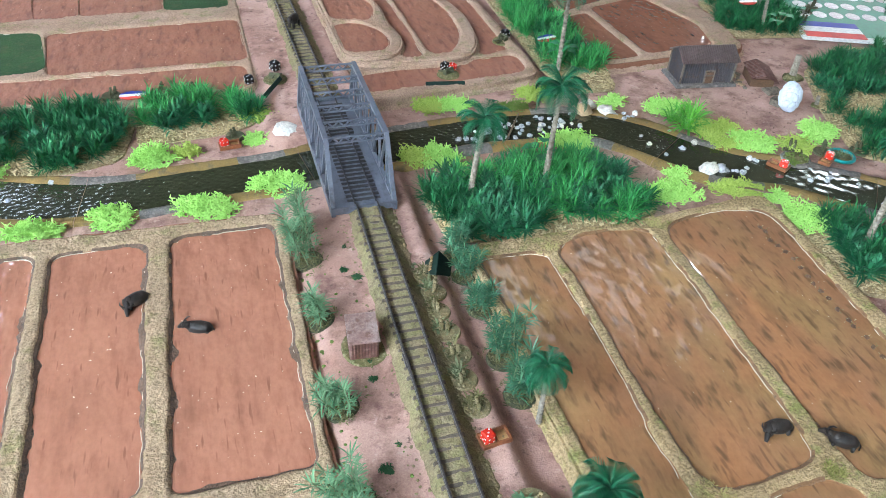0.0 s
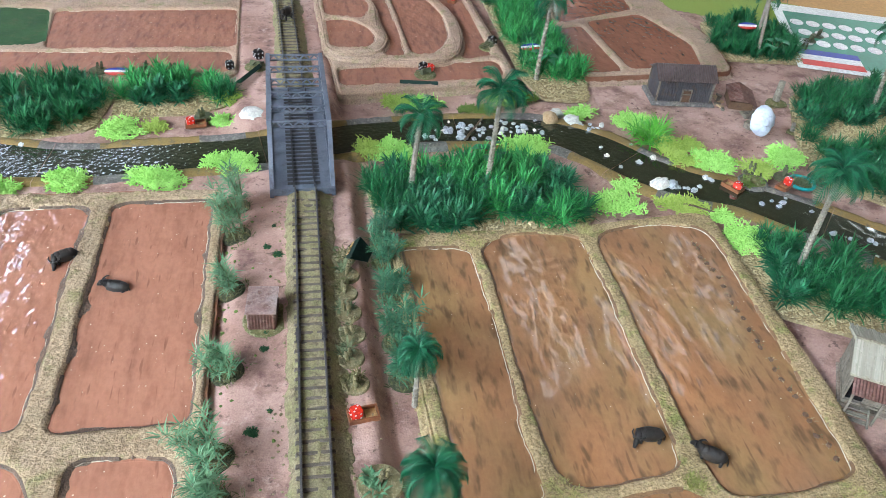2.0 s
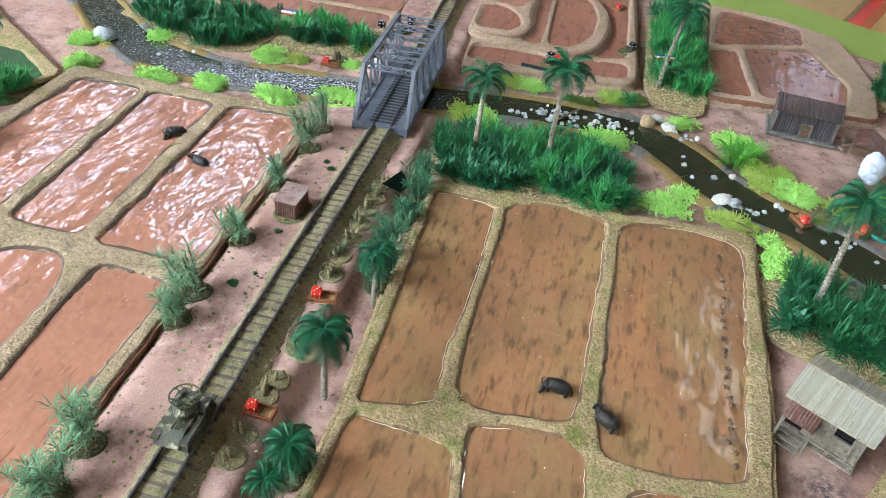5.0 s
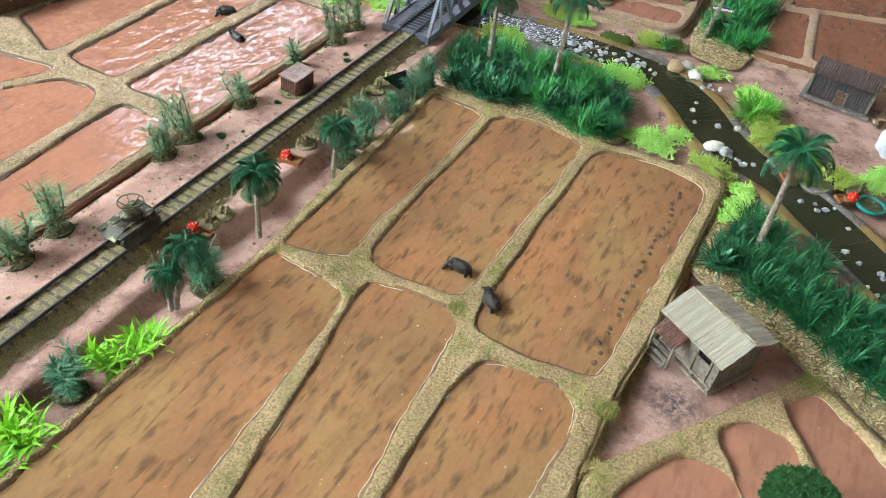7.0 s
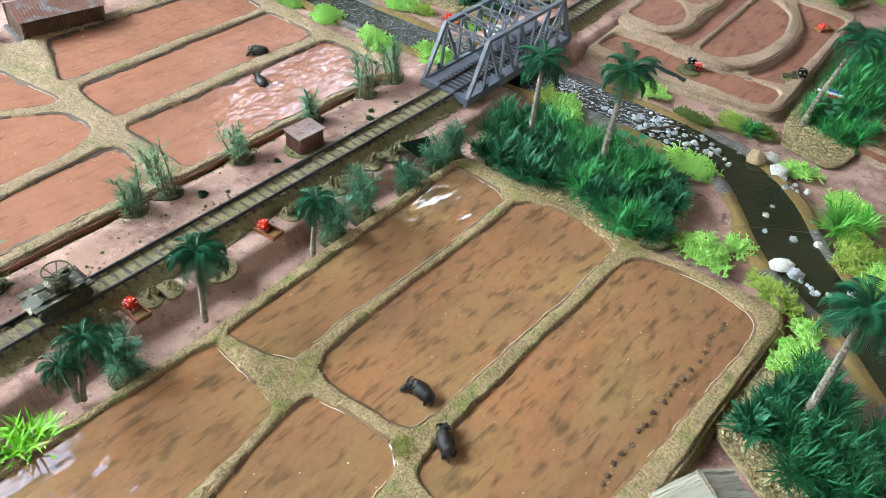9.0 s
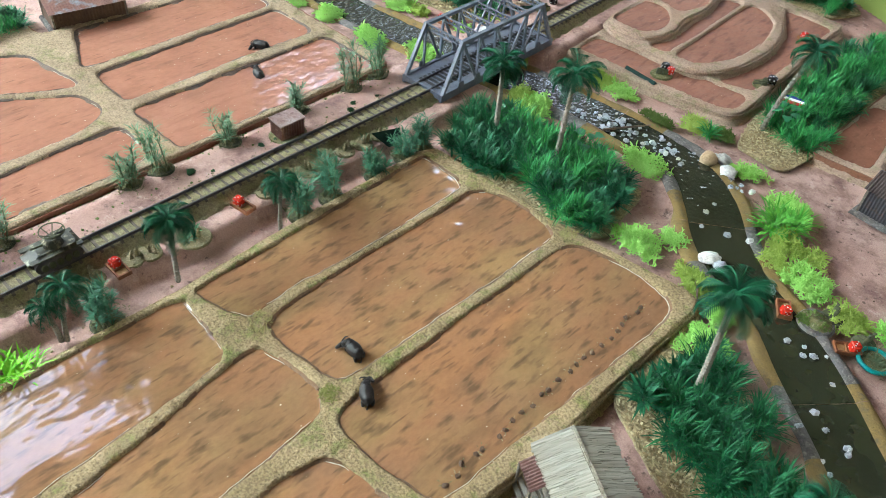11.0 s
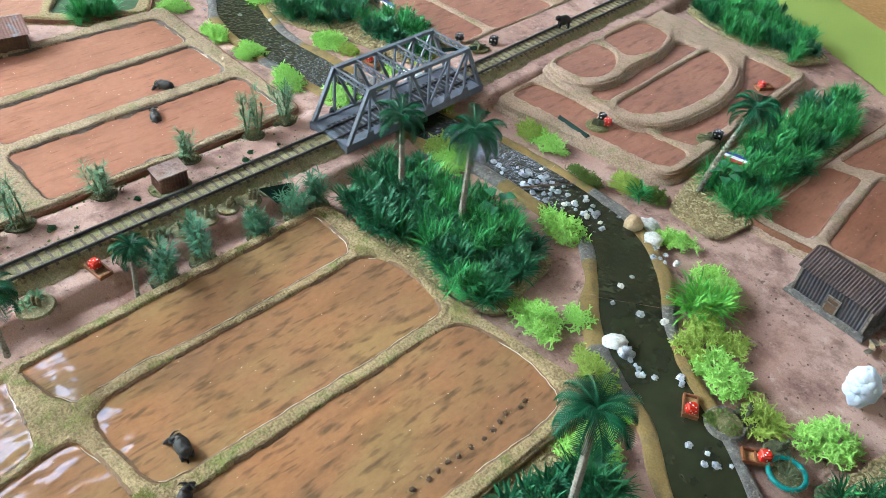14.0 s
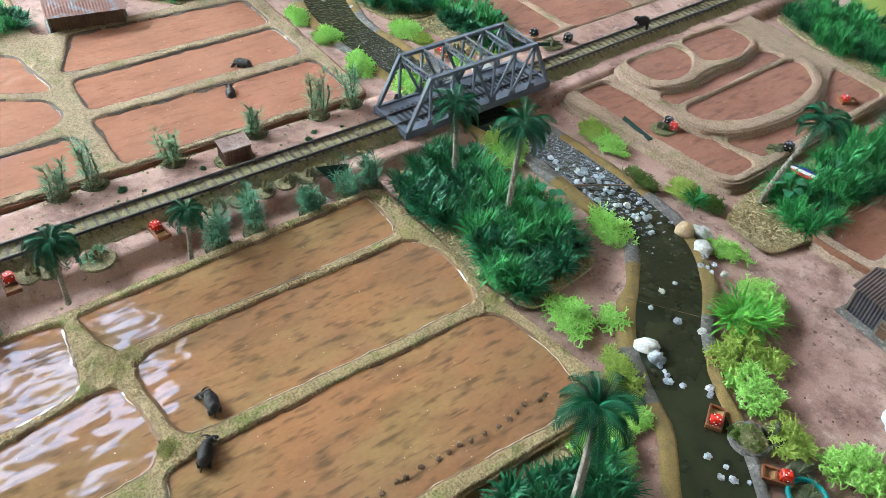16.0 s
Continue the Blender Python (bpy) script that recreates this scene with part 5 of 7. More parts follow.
GL = "grey-green bamboo bush on a round flocked base"
for i, (x, y, r, h, n) in enumerate([(-0.054, 0.466, 0.013, 0.036, 9), (-0.053, 0.430, 0.013, 0.038, 10), (-0.054, 0.367, 0.0125, 0.027, 8), (-0.052, 0.290, 0.0125, 0.024, 9), (-0.056, 0.225, 0.014, 0.036, 9), (-0.054, 0.196, 0.012, 0.026, 9), (-0.052, 0.092, 0.013, 0.032, 9), (-0.050, 0.056, 0.014, 0.026, 10)]):
    bamboo(x, y, 0.0058, r, h * 1.08, max(5, n - 3), 500 + i, M_BAMBOO, GL, -12, (-0.02, 0.05))
GR = "dark green bamboo bush on a round flocked base"
for i, (x, y, r, h, n) in enumerate([(0.056, 0.420, 0.011, 0.028, 7), (0.056, 0.396, 0.011, 0.022, 7), (0.058, 0.360, 0.012, 0.020, 8), (0.057, 0.312, 0.013, 0.034, 9), (0.058, 0.280, 0.013, 0.026, 8), (0.060, 0.112, 0.014, 0.028, 9)]):
    bamboo(x, y, 0.0, r, h * 1.2, n, 540 + i, M_BAMBOO_D, GR)
bamboo(0.052, 0.004, 0.0, 0.012, 0.022, 9, 560, M_BAMBOO_D, GR)


def grass_tuft(x, y, z, n, length, mat, label, seed, r=0.008, wide=0.0018):
    rr = np.random.default_rng(seed)
    a, q = rr.uniform(0, 6.28, n), r * np.sqrt(rr.uniform(0, 1, n))
    ob = part("grass_tuft", blades(np.stack([q * np.cos(a), q * np.sin(a)], 1), 12, length, wide, 0.6, seed), mat)
    ob.matrix_basis = pose(x, y, z)
    return tagged(ob, label, "grass tuft", "loose grass tufts")


for i, (x, y, n, l) in enumerate([(0.060, 0.050, 9, 0.022), (0.053, 0.036, 7, 0.018), (0.056, -0.030, 12, 0.024), (0.057, -0.06, 10, 0.022)]):
    grass_tuft(x, y, 0.0, n, l, M_GRASS_LIME, "vivid lime green plastic grass tuft", 600 + i, 0.012)
grass_tuft(0.333, 0.566, 0.002, 26, 0.024, M_GRASS_MID, "fresh green plastic grass tuft among lichen", 610, 0.016)
grass_tuft(0.222, 0.645, 0.002, 7, 0.016, M_GRASS, "dark green plastic grass tuft on the bank", 612, 0.006)
for i, (x, y) in enumerate([(-0.025, 0.438), (-0.030, 0.412), (-0.022, 0.402), (-0.029, 0.321), (-0.030, 0.306), (-0.036, 0.240), (-0.026, 0.255)]):
    lichen(x, y, 0.0014 + 0.0007 * (i % 3), M_BUSHLET, "tiny dark green shrub beside the track", 620 + i, 0.9, 6.0, 0.0078)

for i, (x, y, n, l, m) in enumerate([(0.325, 0.156, 16, 0.0075, M_TUFT_D), (0.336, 0.112, 14, 0.0075, M_TUFT), (0.434, 0.249, 14, 0.0070, M_TUFT_D), (0.306, 0.160, 12, 0.0055, M_TUFT), (0.213, 0.181, 12, 0.0060, M_TUFT_D), (0.140, 0.178, 12, 0.0045, M_TUFT), (0.132, 0.188, 10, 0.0045, M_TUFT), (0.128, 0.409, 10, 0.0050, M_TUFT), (0.220, 0.420, 10, 0.0050, M_TUFT)]):
    grass_tuft(x, y, 0.0064, n * 4, l * 0.55, m, "worn olive tuft of static grass on the bund", 660 + i, 0.0062, 0.0005)


def leaf_plant(x, y, z, seed, label):
    """A small plant of a few broad heart-shaped leaves on stalks."""
    rr = np.random.default_rng(seed)
    t = thing("broad_leaf_plant", pose(x, y, z), label, "plant", "broad-leaved plants")
    for i in range(6):
        a = i * 1.05 + rr.uniform(-0.3, 0.3)
        d = np.array((math.cos(a), math.sin(a), 0))
        s = np.array((-math.sin(a), math.cos(a), 0))
        h = rr.uniform(0.014, 0.026)
        b = d * 0.006 + np.array((0, 0, h))
        part("stalk", Geo().tube([(0, 0, 0), b * 0.6 + np.array((0, 0, h * 0.2)), b], [0.0006, 0.0005, 0.0004], 5, False).out(), M_STEM, t)
        g = Geo()
        L, W = rr.uniform(0.010, 0.013), 0.0048
        rib = [b + d * L * u + np.array((0, 0, 0.002 * math.sin(3 * u) - 0.003 * u * u)) for u in (0, 0.25, 0.55, 0.8, 1.0)]
        wid = [0.0015, W, W * 0.9, W * 0.45, 0.0001]
        v = []
        for p, w in zip(rib, wid):
            v += [p - s * w + np.array((0, 0, 0.0008)), p, p + s * w + np.array((0, 0, 0.0008))]
        g.add(v, [(3 * k + j, 3 * k + j + 1, 3 * k + j + 4, 3 * k + j + 3) for k in range(4) for j in range(2)])
        part("leaf", g.out(), M_GRASS_BLUE, t, smooth=True)
    return t


leaf_plant(0.163, 0.522, 0.001, 31, "broad-leaved bluish green plant in the grass mat")
leaf_plant(0.262, 0.712, 0.001, 32, "broad-leaved bluish green plant in dry litter")
leaf_plant(0.560, 0.748, 0.001, 33, "broad-leaved bluish green plant in the grass mat")


def twig(a, b, r, label):
    a, b = np.array(a), np.array(b)
    m = (a + b) / 2
    ob = part("twig", Geo().tube([a, a * 0.6 + b * 0.4 + (0.0008, 0.0004, 0.0006), b * 0.75 + a * 0.25, b], [r, r * 0.9, r * 0.8, r * 0.5], 6).out(), M_MUD)
    return tagged(ob, label, "twig", "dark twigs")


twig((0.149, 0.569, 0.0035), (0.176, 0.612, 0.0045), 0.0012, "dark twig lying across the rippled river")
twig((0.318, 0.455, 0.004), (0.333, 0.425, 0.016), 0.0010, "dark twig sticking out of the lichen")

# ---- stones ----
def stone(x, y, z, r, mat, seed, label, flat=0.7):
    rr = np.random.default_rng(seed)
    g = Geo().ball((0, 0, 0), (r * rr.uniform(0.85, 1.2), r * rr.uniform(0.8, 1.1), r * flat), 14, 10, 0.25 if r > 0.008 else 0.55, seed)
    ob = part("stone", g.out(), mat, smooth=r > 0.005)
    ob.matrix_basis = pose(x, y, z + r * flat * 0.45, rr.uniform(-20, 20), rr.uniform(-20, 20), rr.uniform(0, 360))
    return tagged(ob, label, "stone", "stones in the river")


stone(0.312, 0.487, 0.001, 0.0090, M_ROCK_W, 1, "large rough white stone in the river", 0.5)
stone(0.323, 0.485, 0.001, 0.0065, M_ROCK_G, 2, "grey stone beside the white one")
stone(0.243, 0.607, 0.001, 0.0095, M_ROCK_B, 3, "smooth tan stone in the river")
stone(0.252, 0.618, 0.001, 0.0080, M_ROCK_W, 4, "pale grey stone in the river", 0.6)
stone(0.265, 0.604, 0.001, 0.0075, M_ROCK_W, 5, "pale stone in the river", 0.55)
stone(-0.343, 0.572, 0.001, 0.0125, M_ROCK_G, 6, "large pale stone in the west river bend")
stone(-0.046, 0.618, 0.001, 0.0125, M_ROCK_W, 7, "white stone beside the bridge", 0.55)
r0 = np.random.default_rng(77)
SMALL = [(0.335, 0.483, 3, 0.006), (0.350, 0.480, 3, 0.005), (0.366, 0.494, 4, 0.005), (0.272, 0.598, 5, 0.006), (0.280, 0.588, 3, 0.005), (0.135, 0.585, 13, 0.011), (0.15, 0.588, 16, 0.013), (0.172, 0.590, 13, 0.013), (0.20, 0.592, 12, 0.012), (0.222, 0.600, 4, 0.009), (0.40, 0.452, 2, 0.006), (0.413, 0.452, 2, 0.006), (0.427, 0.459, 1, 0.002), (0.438, 0.440, 1, 0.003), (0.300, 0.555, 3, 0.012), (0.305, 0.530, 3, 0.012), (-0.27, 0.545, 4, 0.02), (0.442, 0.412, 2, 0.008), (0.47, 0.395, 2, 0.01), (0.44, 0.386, 1, 0.004), (0.468, 0.368, 2, 0.006)]
for x, y, n, sp in SMALL:
    for _ in range(n):
        px, py = x + r0.normal(0, sp), y + r0.normal(0, sp * 0.7)
        stone(px, py, 0.001, r0.uniform(0.0016, 0.0031), M_ROCK_G if r0.random() < 0.85 else M_ROCK_W, int(r0.integers(1e6)), "small broken grey stone in the river")


# ---- buildings ----
def ribbed(a, b, c, d, n, deep):
    """A corrugated panel between the edges a-b and d-c."""
    a, b, c, d = (np.array(p, float) for p in (a, b, c, d))
    nrm = np.cross(b - a, d - a)
    nrm /= np.linalg.norm(nrm)
    v, f = [], []
    for i in range(2 * n + 1):
        u = i / (2 * n)
        o = nrm * deep * (i % 2)
        v += [a + (b - a) * u + o, d + (c - d) * u + o]
    for i in range(2 * n):
        f.append((2 * i, 2 * i + 2, 2 * i + 3, 2 * i + 1))
    k = len(v)
    v += [p - nrm * deep for p in v]
    f += [tuple(k + j for j in q[::-1]) for q in f]
    return np.array(v), f


def shed(x, y, rz, w, d, h, ridge, wall, roof, name, label, cat, door=True, plinth=True, rib=0.0008):
    """A small corrugated shed with a pitched roof; its front looks to -y."""
    t = thing(name, pose(x, y, 0, 0, 0, rz), label, cat)
    g = Geo()
    if plinth:
        part("plinth", Geo().box((0, 0, 0.0012), (w + 0.010, d + 0.012, 0.0030), top=0.96).out(), M_BANK_G, t)
    z0 = 0.002
    part("front_wall", ribbed((-w / 2, -d / 2, z0), (w / 2, -d / 2, z0), (w / 2, -d / 2, h), (-w / 2, -d / 2, h), 22, 0.0007), wall, t)
    part("back_wall", ribbed((w / 2, d / 2, z0), (-w / 2, d / 2, z0), (-w / 2, d / 2, h), (w / 2, d / 2, h), 22, 0.0007), wall, t)
    for s in (-1, 1):
        v = [(s * w / 2, -d / 2, z0), (s * w / 2, d / 2, z0), (s * w / 2, d / 2, h), (s * w / 2, 0, ridge), (s * w / 2, -d / 2, h)]
        v += [(s * (w / 2 - 0.001), p[1], p[2]) for p in v]
        f = [(0, 1, 2, 3, 4), (9, 8, 7, 6, 5)] + [(i, 5 + i, 5 + (i + 1) % 5, (i + 1) % 5) for i in range(5)]
        part("gable_wall", (np.array(v), f), wall, t)
        e = 0.004
        yy = d / 2 + e
        zz = h - e * (ridge - h) / (d / 2)
        q = ((-w / 2 - 0.003, s * yy, zz), (w / 2 + 0.003, s * yy, zz), (w / 2 + 0.003, 0, ridge + 0.0005), (-w / 2 - 0.003, 0, ridge + 0.0005))
        if s > 0:
            q = (q[1], q[0], q[3], q[2])
        part("roof_panel", ribbed(*q, 26, rib), roof, t)
    for sx in (-1, 1):
        for sy in (-1, 1):
            part("corner_post", Geo().box((sx * w / 2, sy * (d / 2 + 0.0006), (z0 + h) / 2), (0.0018, 0.0018, h - z0 - 0.001)).out(), M_WOOD, t)
    if door:
        dr = part("door", Geo().box((0.002, -d / 2 - 0.0012, z0 + 0.0065), (0.0085, 0.0012, 0.013)).out(), M_WOOD_D, t)
        gg = Geo()
        for sx in (-1, 1):
            gg.box((0.002 + sx * 0.0048, -d / 2 - 0.0016, z0 + 0.007), (0.0012, 0.0016, 0.0145))
        gg.box((0.002, -d / 2 - 0.0016, z0 + 0.0145), (0.011, 0.0016, 0.0012))
        gg.box((0.002, -d / 2 - 0.002, z0 + 0.0095), (0.0085, 0.0010, 0.0009))
        part("door_frame", gg.out(), M_WOOD, t)
    return t


shed(0.401, 0.657, -6.0, 0.059, 0.031, 0.0290, 0.0372, M_TIN, M_SHED_ROOF, "tin_shed", "dark grey corrugated tin shed with a pitched roof", "shed")
shed(-0.341, 0.309, 80.0, 0.074, 0.042, 0.026, 0.034, M_WOOD_D, M_TIN_PATCH, "tin_roofed_shed", "brown plank shed with a rusty patched tin roof", "shed", door=False, rib=0.00025)
# the ruined hut: open front and sagging roof
ruin = thing("ruined_hut", pose(0.464, 0.640, 0, 0, 0, 72) @ Matrix.Diagonal((1.15, 1.0, 0.72, 1)), "collapsed dark rusty tin hut", "hut")
part("back_wall", Geo().box((0, 0.012, 0.008), (0.026, 0.0015, 0.016)).out(), M_WOOD_D, ruin)
part("side_wall", Geo().box((-0.0125, 0.0, 0.006), (0.0015, 0.024, 0.012)).out(), M_WOOD_D, ruin)
part("side_wall", Geo().box((0.0125, 0.003, 0.005), (0.0015, 0.018, 0.010)).out(), M_WOOD_D, ruin)
part("roof", ribbed((-0.017, 0.001, 0.0215), (0.017, 0.001, 0.0235), (0.017, 0.014, 0.0165), (-0.017, 0.014, 0.0150), 14, 0.0006), M_TIN_RED, ruin)
part("roof", ribbed((-0.018, -0.0155, 0.0105), (0.016, -0.0150, 0.0130), (0.017, 0.001, 0.0235), (-0.017, 0.001, 0.0215), 14, 0.0006), M_TIN_RED, ruin)
for k in range(7):
    part("rubble", Geo().box((-0.016 + 0.0045 * k, 0.019 + 0.002 * (k % 3), 0.0010), (0.007, 0.0035, 0.0022), 0.7 * k, 0.1, 0.1).out(), M_ROCK_B if k % 2 else M_WOOD, ruin)
part("rubble", Geo().box((-0.02, -0.01, 0.001), (0.014, 0.02, 0.003), 0.3, 0, 0, 0.8).out(), M_WOOD, ruin)
g = Geo()
r5 = np.random.default_rng(55)
g.ball((0, 0, 0.017), (0.0108, 0.0100, 0.0160), 24, 18, 0.16, 2)
for k in range(34):
    th, ps = math.acos(r5.uniform(-0.9, 1)), r5.uniform(0, 6.28)
    w = np.array((math.sin(th) * math.cos(ps), math.sin(th) * math.sin(ps), math.cos(th)))
    g.ball((0, 0, 0.017) + w * (0.0072, 0.0068, 0.0118), np.full(3, r5.uniform(0.0044, 0.0054)), 12, 9, 0.15, k)
cot = part("smoke_marker", g.out(), M_COTTON, smooth=True)
cot.matrix_basis = pose(0.454, 0.572, 0.0, 0, -6, 0)
tagged(cot, "tall puff of white cotton wool used as a smoke marker", "smoke marker")
stump = thing("palm_stump", pose(0.508, 0.640, 0), "broken grey palm stump on a stony base", "tree stump")
stump.scale = (1.25, 1.25, 1.35)
part("base", Geo().ball((0, 0, 0), (0.010, 0.008, 0.003), 10, 5, 0.4, 4).out(), M_BASE, stump)
part("trunk", Geo().tube([(0, 0, 0), (0.0, 0.0005, 0.009), (0.0005, 0.001, 0.019)], [0.0034, 0.003, 0.0028], 8).out(), M_TRUNK, stump)
stump2 = copy_thing(stump, pose(0.494, 0.578, 0, 0, 0, 60))
stump2.scale = (0.7, 0.7, 0.55)
crate = thing("wooden_crate", pose(0.452, 0.588, 0.0, 0, 0, 30), "small weathered wooden crate on the earth", "crate")
for i in range(4):
    part("plank", Geo().box((0, -0.0042 + i * 0.0028, 0.0062), (0.011, 0.0025, 0.0008)).out(), M_WOOD, crate)
part("body", Geo().box((0, 0, 0.003), (0.0105, 0.0105, 0.0058)).out(), M_WOOD, crate)

# small tin box hut by the track
hut = thing("tin_hut", pose(-0.031, 0.336, 0.0082, 0, 0, -4) @ Matrix.Diagonal((1.10, 1.24, 0.98, 1)), "small rusty red tin trackside hut", "hut")
part("base", Geo().disc((0.002, -0.001, -0.0015), 0.015, 0.002).out(), M_BASE, hut)
for sx, sy in ((-1, 0), (1, 0), (0, -1), (0, 1)):
    if sx:
        q = ((sx * 0.008, sx * -0.0095, 0), (sx * 0.008, sx * 0.0095, 0), (sx * 0.008, sx * 0.0095, 0.0150), (sx * 0.008, sx * -0.0095, 0.0150))
    else:
        q = ((-sy * -0.008, sy * 0.0095, 0), (-sy * 0.008, sy * 0.0095, 0), (-sy * 0.008, sy * 0.0095, 0.0150), (-sy * -0.008, sy * 0.0095, 0.0150))
    part("wall", ribbed(*q, 9, 0.0005), M_TIN_RED, hut)
part("roof", Geo().box((0, 0, 0.0157), (0.018, 0.021, 0.0012), 0, radians(3)).out(), M_TIN_ROOF, hut)


# reed-thatched stilt hut
def thatched_hut(x, y, rz):
    t = thing("thatched_hut", pose(x, y, 0, 0, 0, rz), "weathered wooden stilt hut with a pale reed-thatched roof", "hut")
    w, d, zf, h, ridge = 0.047, 0.041, 0.0048, 0.0320, 0.0405
    part("ground_plate", Geo().box((0, 0, 0.0002), (w + 0.002, d + 0.001, 0.0010), top=0.96).out(), M_GRAVEL, t, "pale gravel ground plate")
    part("floor_deck", Geo().box((0, 0, zf), (w, d - 0.001, 0.0015)).out(), M_WOOD, t)
    for sx in (-1, -0.33, 0.33, 1):
        for sy in (-1, 1):
            part("stilt", Geo().box((sx * (w / 2 - 0.002), sy * (d / 2 - 0.002), zf / 2), (0.002, 0.002, zf)).out(), M_WOOD, t)
    n = 15
    for i in range(n):
        u = -w / 2 + 0.002 + (w - 0.004) * i / (n - 1)
        part("plank", Geo().box((u, d / 2 - 0.002, (zf + h) / 2), (0.0037, 0.0010, h - zf)).out(), M_WOOD, t)
        if 0.006 < u < 0.016:
            part("plank", Geo().box((u, -d / 2 + 0.0022, zf + 0.0065), (0.0037, 0.0010, 0.013)).out(), M_WOOD, t)
        elif not (-0.022 < u < -0.010):
            part("plank", Geo().box((u, -d / 2 + 0.0022, (zf + h) / 2), (0.0037, 0.0010, h - zf)).out(), M_WOOD, t)
    # black sheets behind both openings paint the shade of the inside
    part("window_dark_sheet", Geo().box((0.011, -d / 2 + 0.0034, zf + 0.0175), (0.011, 0.0008, 0.0085)).out(), M_BLACK, t, "black sheet for the shade inside the unglazed window")
    part("door_dark_sheet", Geo().box((-0.016, -d / 2 + 0.0034, zf + 0.010), (0.012, 0.0008, 0.020)).out(), M_BLACK, t, "black sheet for the shade inside the open doorway")
    part("window_frame", Geo().box((0.011, -d / 2 + 0.0013, zf + 0.0132), (0.012, 0.0016, 0.0012)).out(), M_WOOD, t)
    for px in (0.0048, 0.0172):
        part("window_frame", Geo().box((px, -d / 2 + 0.0012, (zf + h) / 2), (0.0014, 0.0016, h - zf - 0.001)).out(), M_WOOD, t)
    for s in (-1, 1):
        m = 9
        for i in range(m):
            v = -d / 2 + 0.003 + (d - 0.006) * i / (m - 1)
            top = h + (ridge - h) * (1 - abs(v) / (d / 2))
            part("plank", Geo().box((s * (w / 2 - 0.001), v, (zf + top) / 2), (0.0010, 0.0039, top - zf - 0.001)).out(), M_WOOD, t)
    rr = np.random.default_rng(5)
    ov, e = 0.0035, 0.0034
    slope = (ridge - h) / (d / 2)
    for s in (-1, 1):
        yy = d / 2 + e
        lo = (0, s * yy, h - e * slope)
        g = Geo().add([(-w / 2 - ov, s * yy, lo[2]), (w / 2 + ov, s * yy, lo[2]), (w / 2 + ov, 0, ridge), (-w / 2 - ov, 0, ridge), (-w / 2 - ov, s * yy, lo[2] - 0.0012), (w / 2 + ov, s * yy, lo[2] - 0.0012), (w / 2 + ov, 0, ridge - 0.0016), (-w / 2 - ov, 0, ridge - 0.0016)],
                      [(0, 1, 2, 3), (7, 6, 5, 4), (0, 4, 5, 1), (1, 5, 6, 2), (3, 7, 4, 0)])
        part("roof_slab", g.out(), M_THATCH, t)
        for row in range(3):
            v0, v1 = row / 3, min(1.06, (row + 1) / 3 + 0.12)
            g = Geo()
            for i in range(78):
                u = -w / 2 - ov + (w + 2 * ov) * (i + rr.uniform(-0.3, 0.3)) / 77
                a, b = max(0, v0 + rr.uniform(-0.14, 0.05)), v1 + rr.uniform(-0.10, 0.05)
                up = rr.uniform(0.0, 0.0007)
                pa = (u, s * (yy + (0.002 * rr.random() if row == 0 else 0)) * (1 - a), lo[2] + (ridge - lo[2]) * a + 0.0010 + up)
                pb = (u + rr.normal(0, 0.0004), s * yy * (1 - min(b, 1)), lo[2] + (ridge - lo[2]) * min(b, 1) + 0.0009)
                g.beam(pa, pb, 0.00080 * rr.uniform(0.7, 1.3), 0.0008)
            tagged(part("reed_course", g.out(), M_REED, t), kind="stuff")
    part("ridge_pole", Geo().beam((-w / 2 - ov, 0, ridge + 0.001), (w / 2 + ov, 0, ridge + 0.001), 0.0022, 0.0018).out(), M_THATCH, t)
    # porch with tin roof, steps and rail
    part("porch_roof", ribbed((-0.023, -d / 2 - 0.011, 0.0215), (-0.003, -d / 2 - 0.011, 0.0215), (-0.003, -d / 2 + 0.002, 0.0275), (-0.023, -d / 2 + 0.002, 0.0275), 10, 0.0006), M_TIN_RED, t, "rusty red corrugated porch roof")
    for px in (-0.022, -0.004):
        part("porch_post", Geo().box((px, -d / 2 - 0.0105, 0.011), (0.0014, 0.0014, 0.0215)).out(), M_WOOD, t)
    for k in range(3):
        part("step", Geo().box((-0.016, -d / 2 - 0.004 - 0.0038 * k, 0.0050 - 0.0017 * k), (0.018, 0.0030, 0.0009)).out(), M_WOOD, t)
    for px in (-0.0255, -0.0065):
        part("step_rail", Geo().beam((px, -d / 2 - 0.002, 0.0055), (px, -d / 2 - 0.015, 0.0008), 0.0011, 0.0014).out(), M_WOOD, t)
    return t


thatched_hut(0.3670, 0.2375, -31)


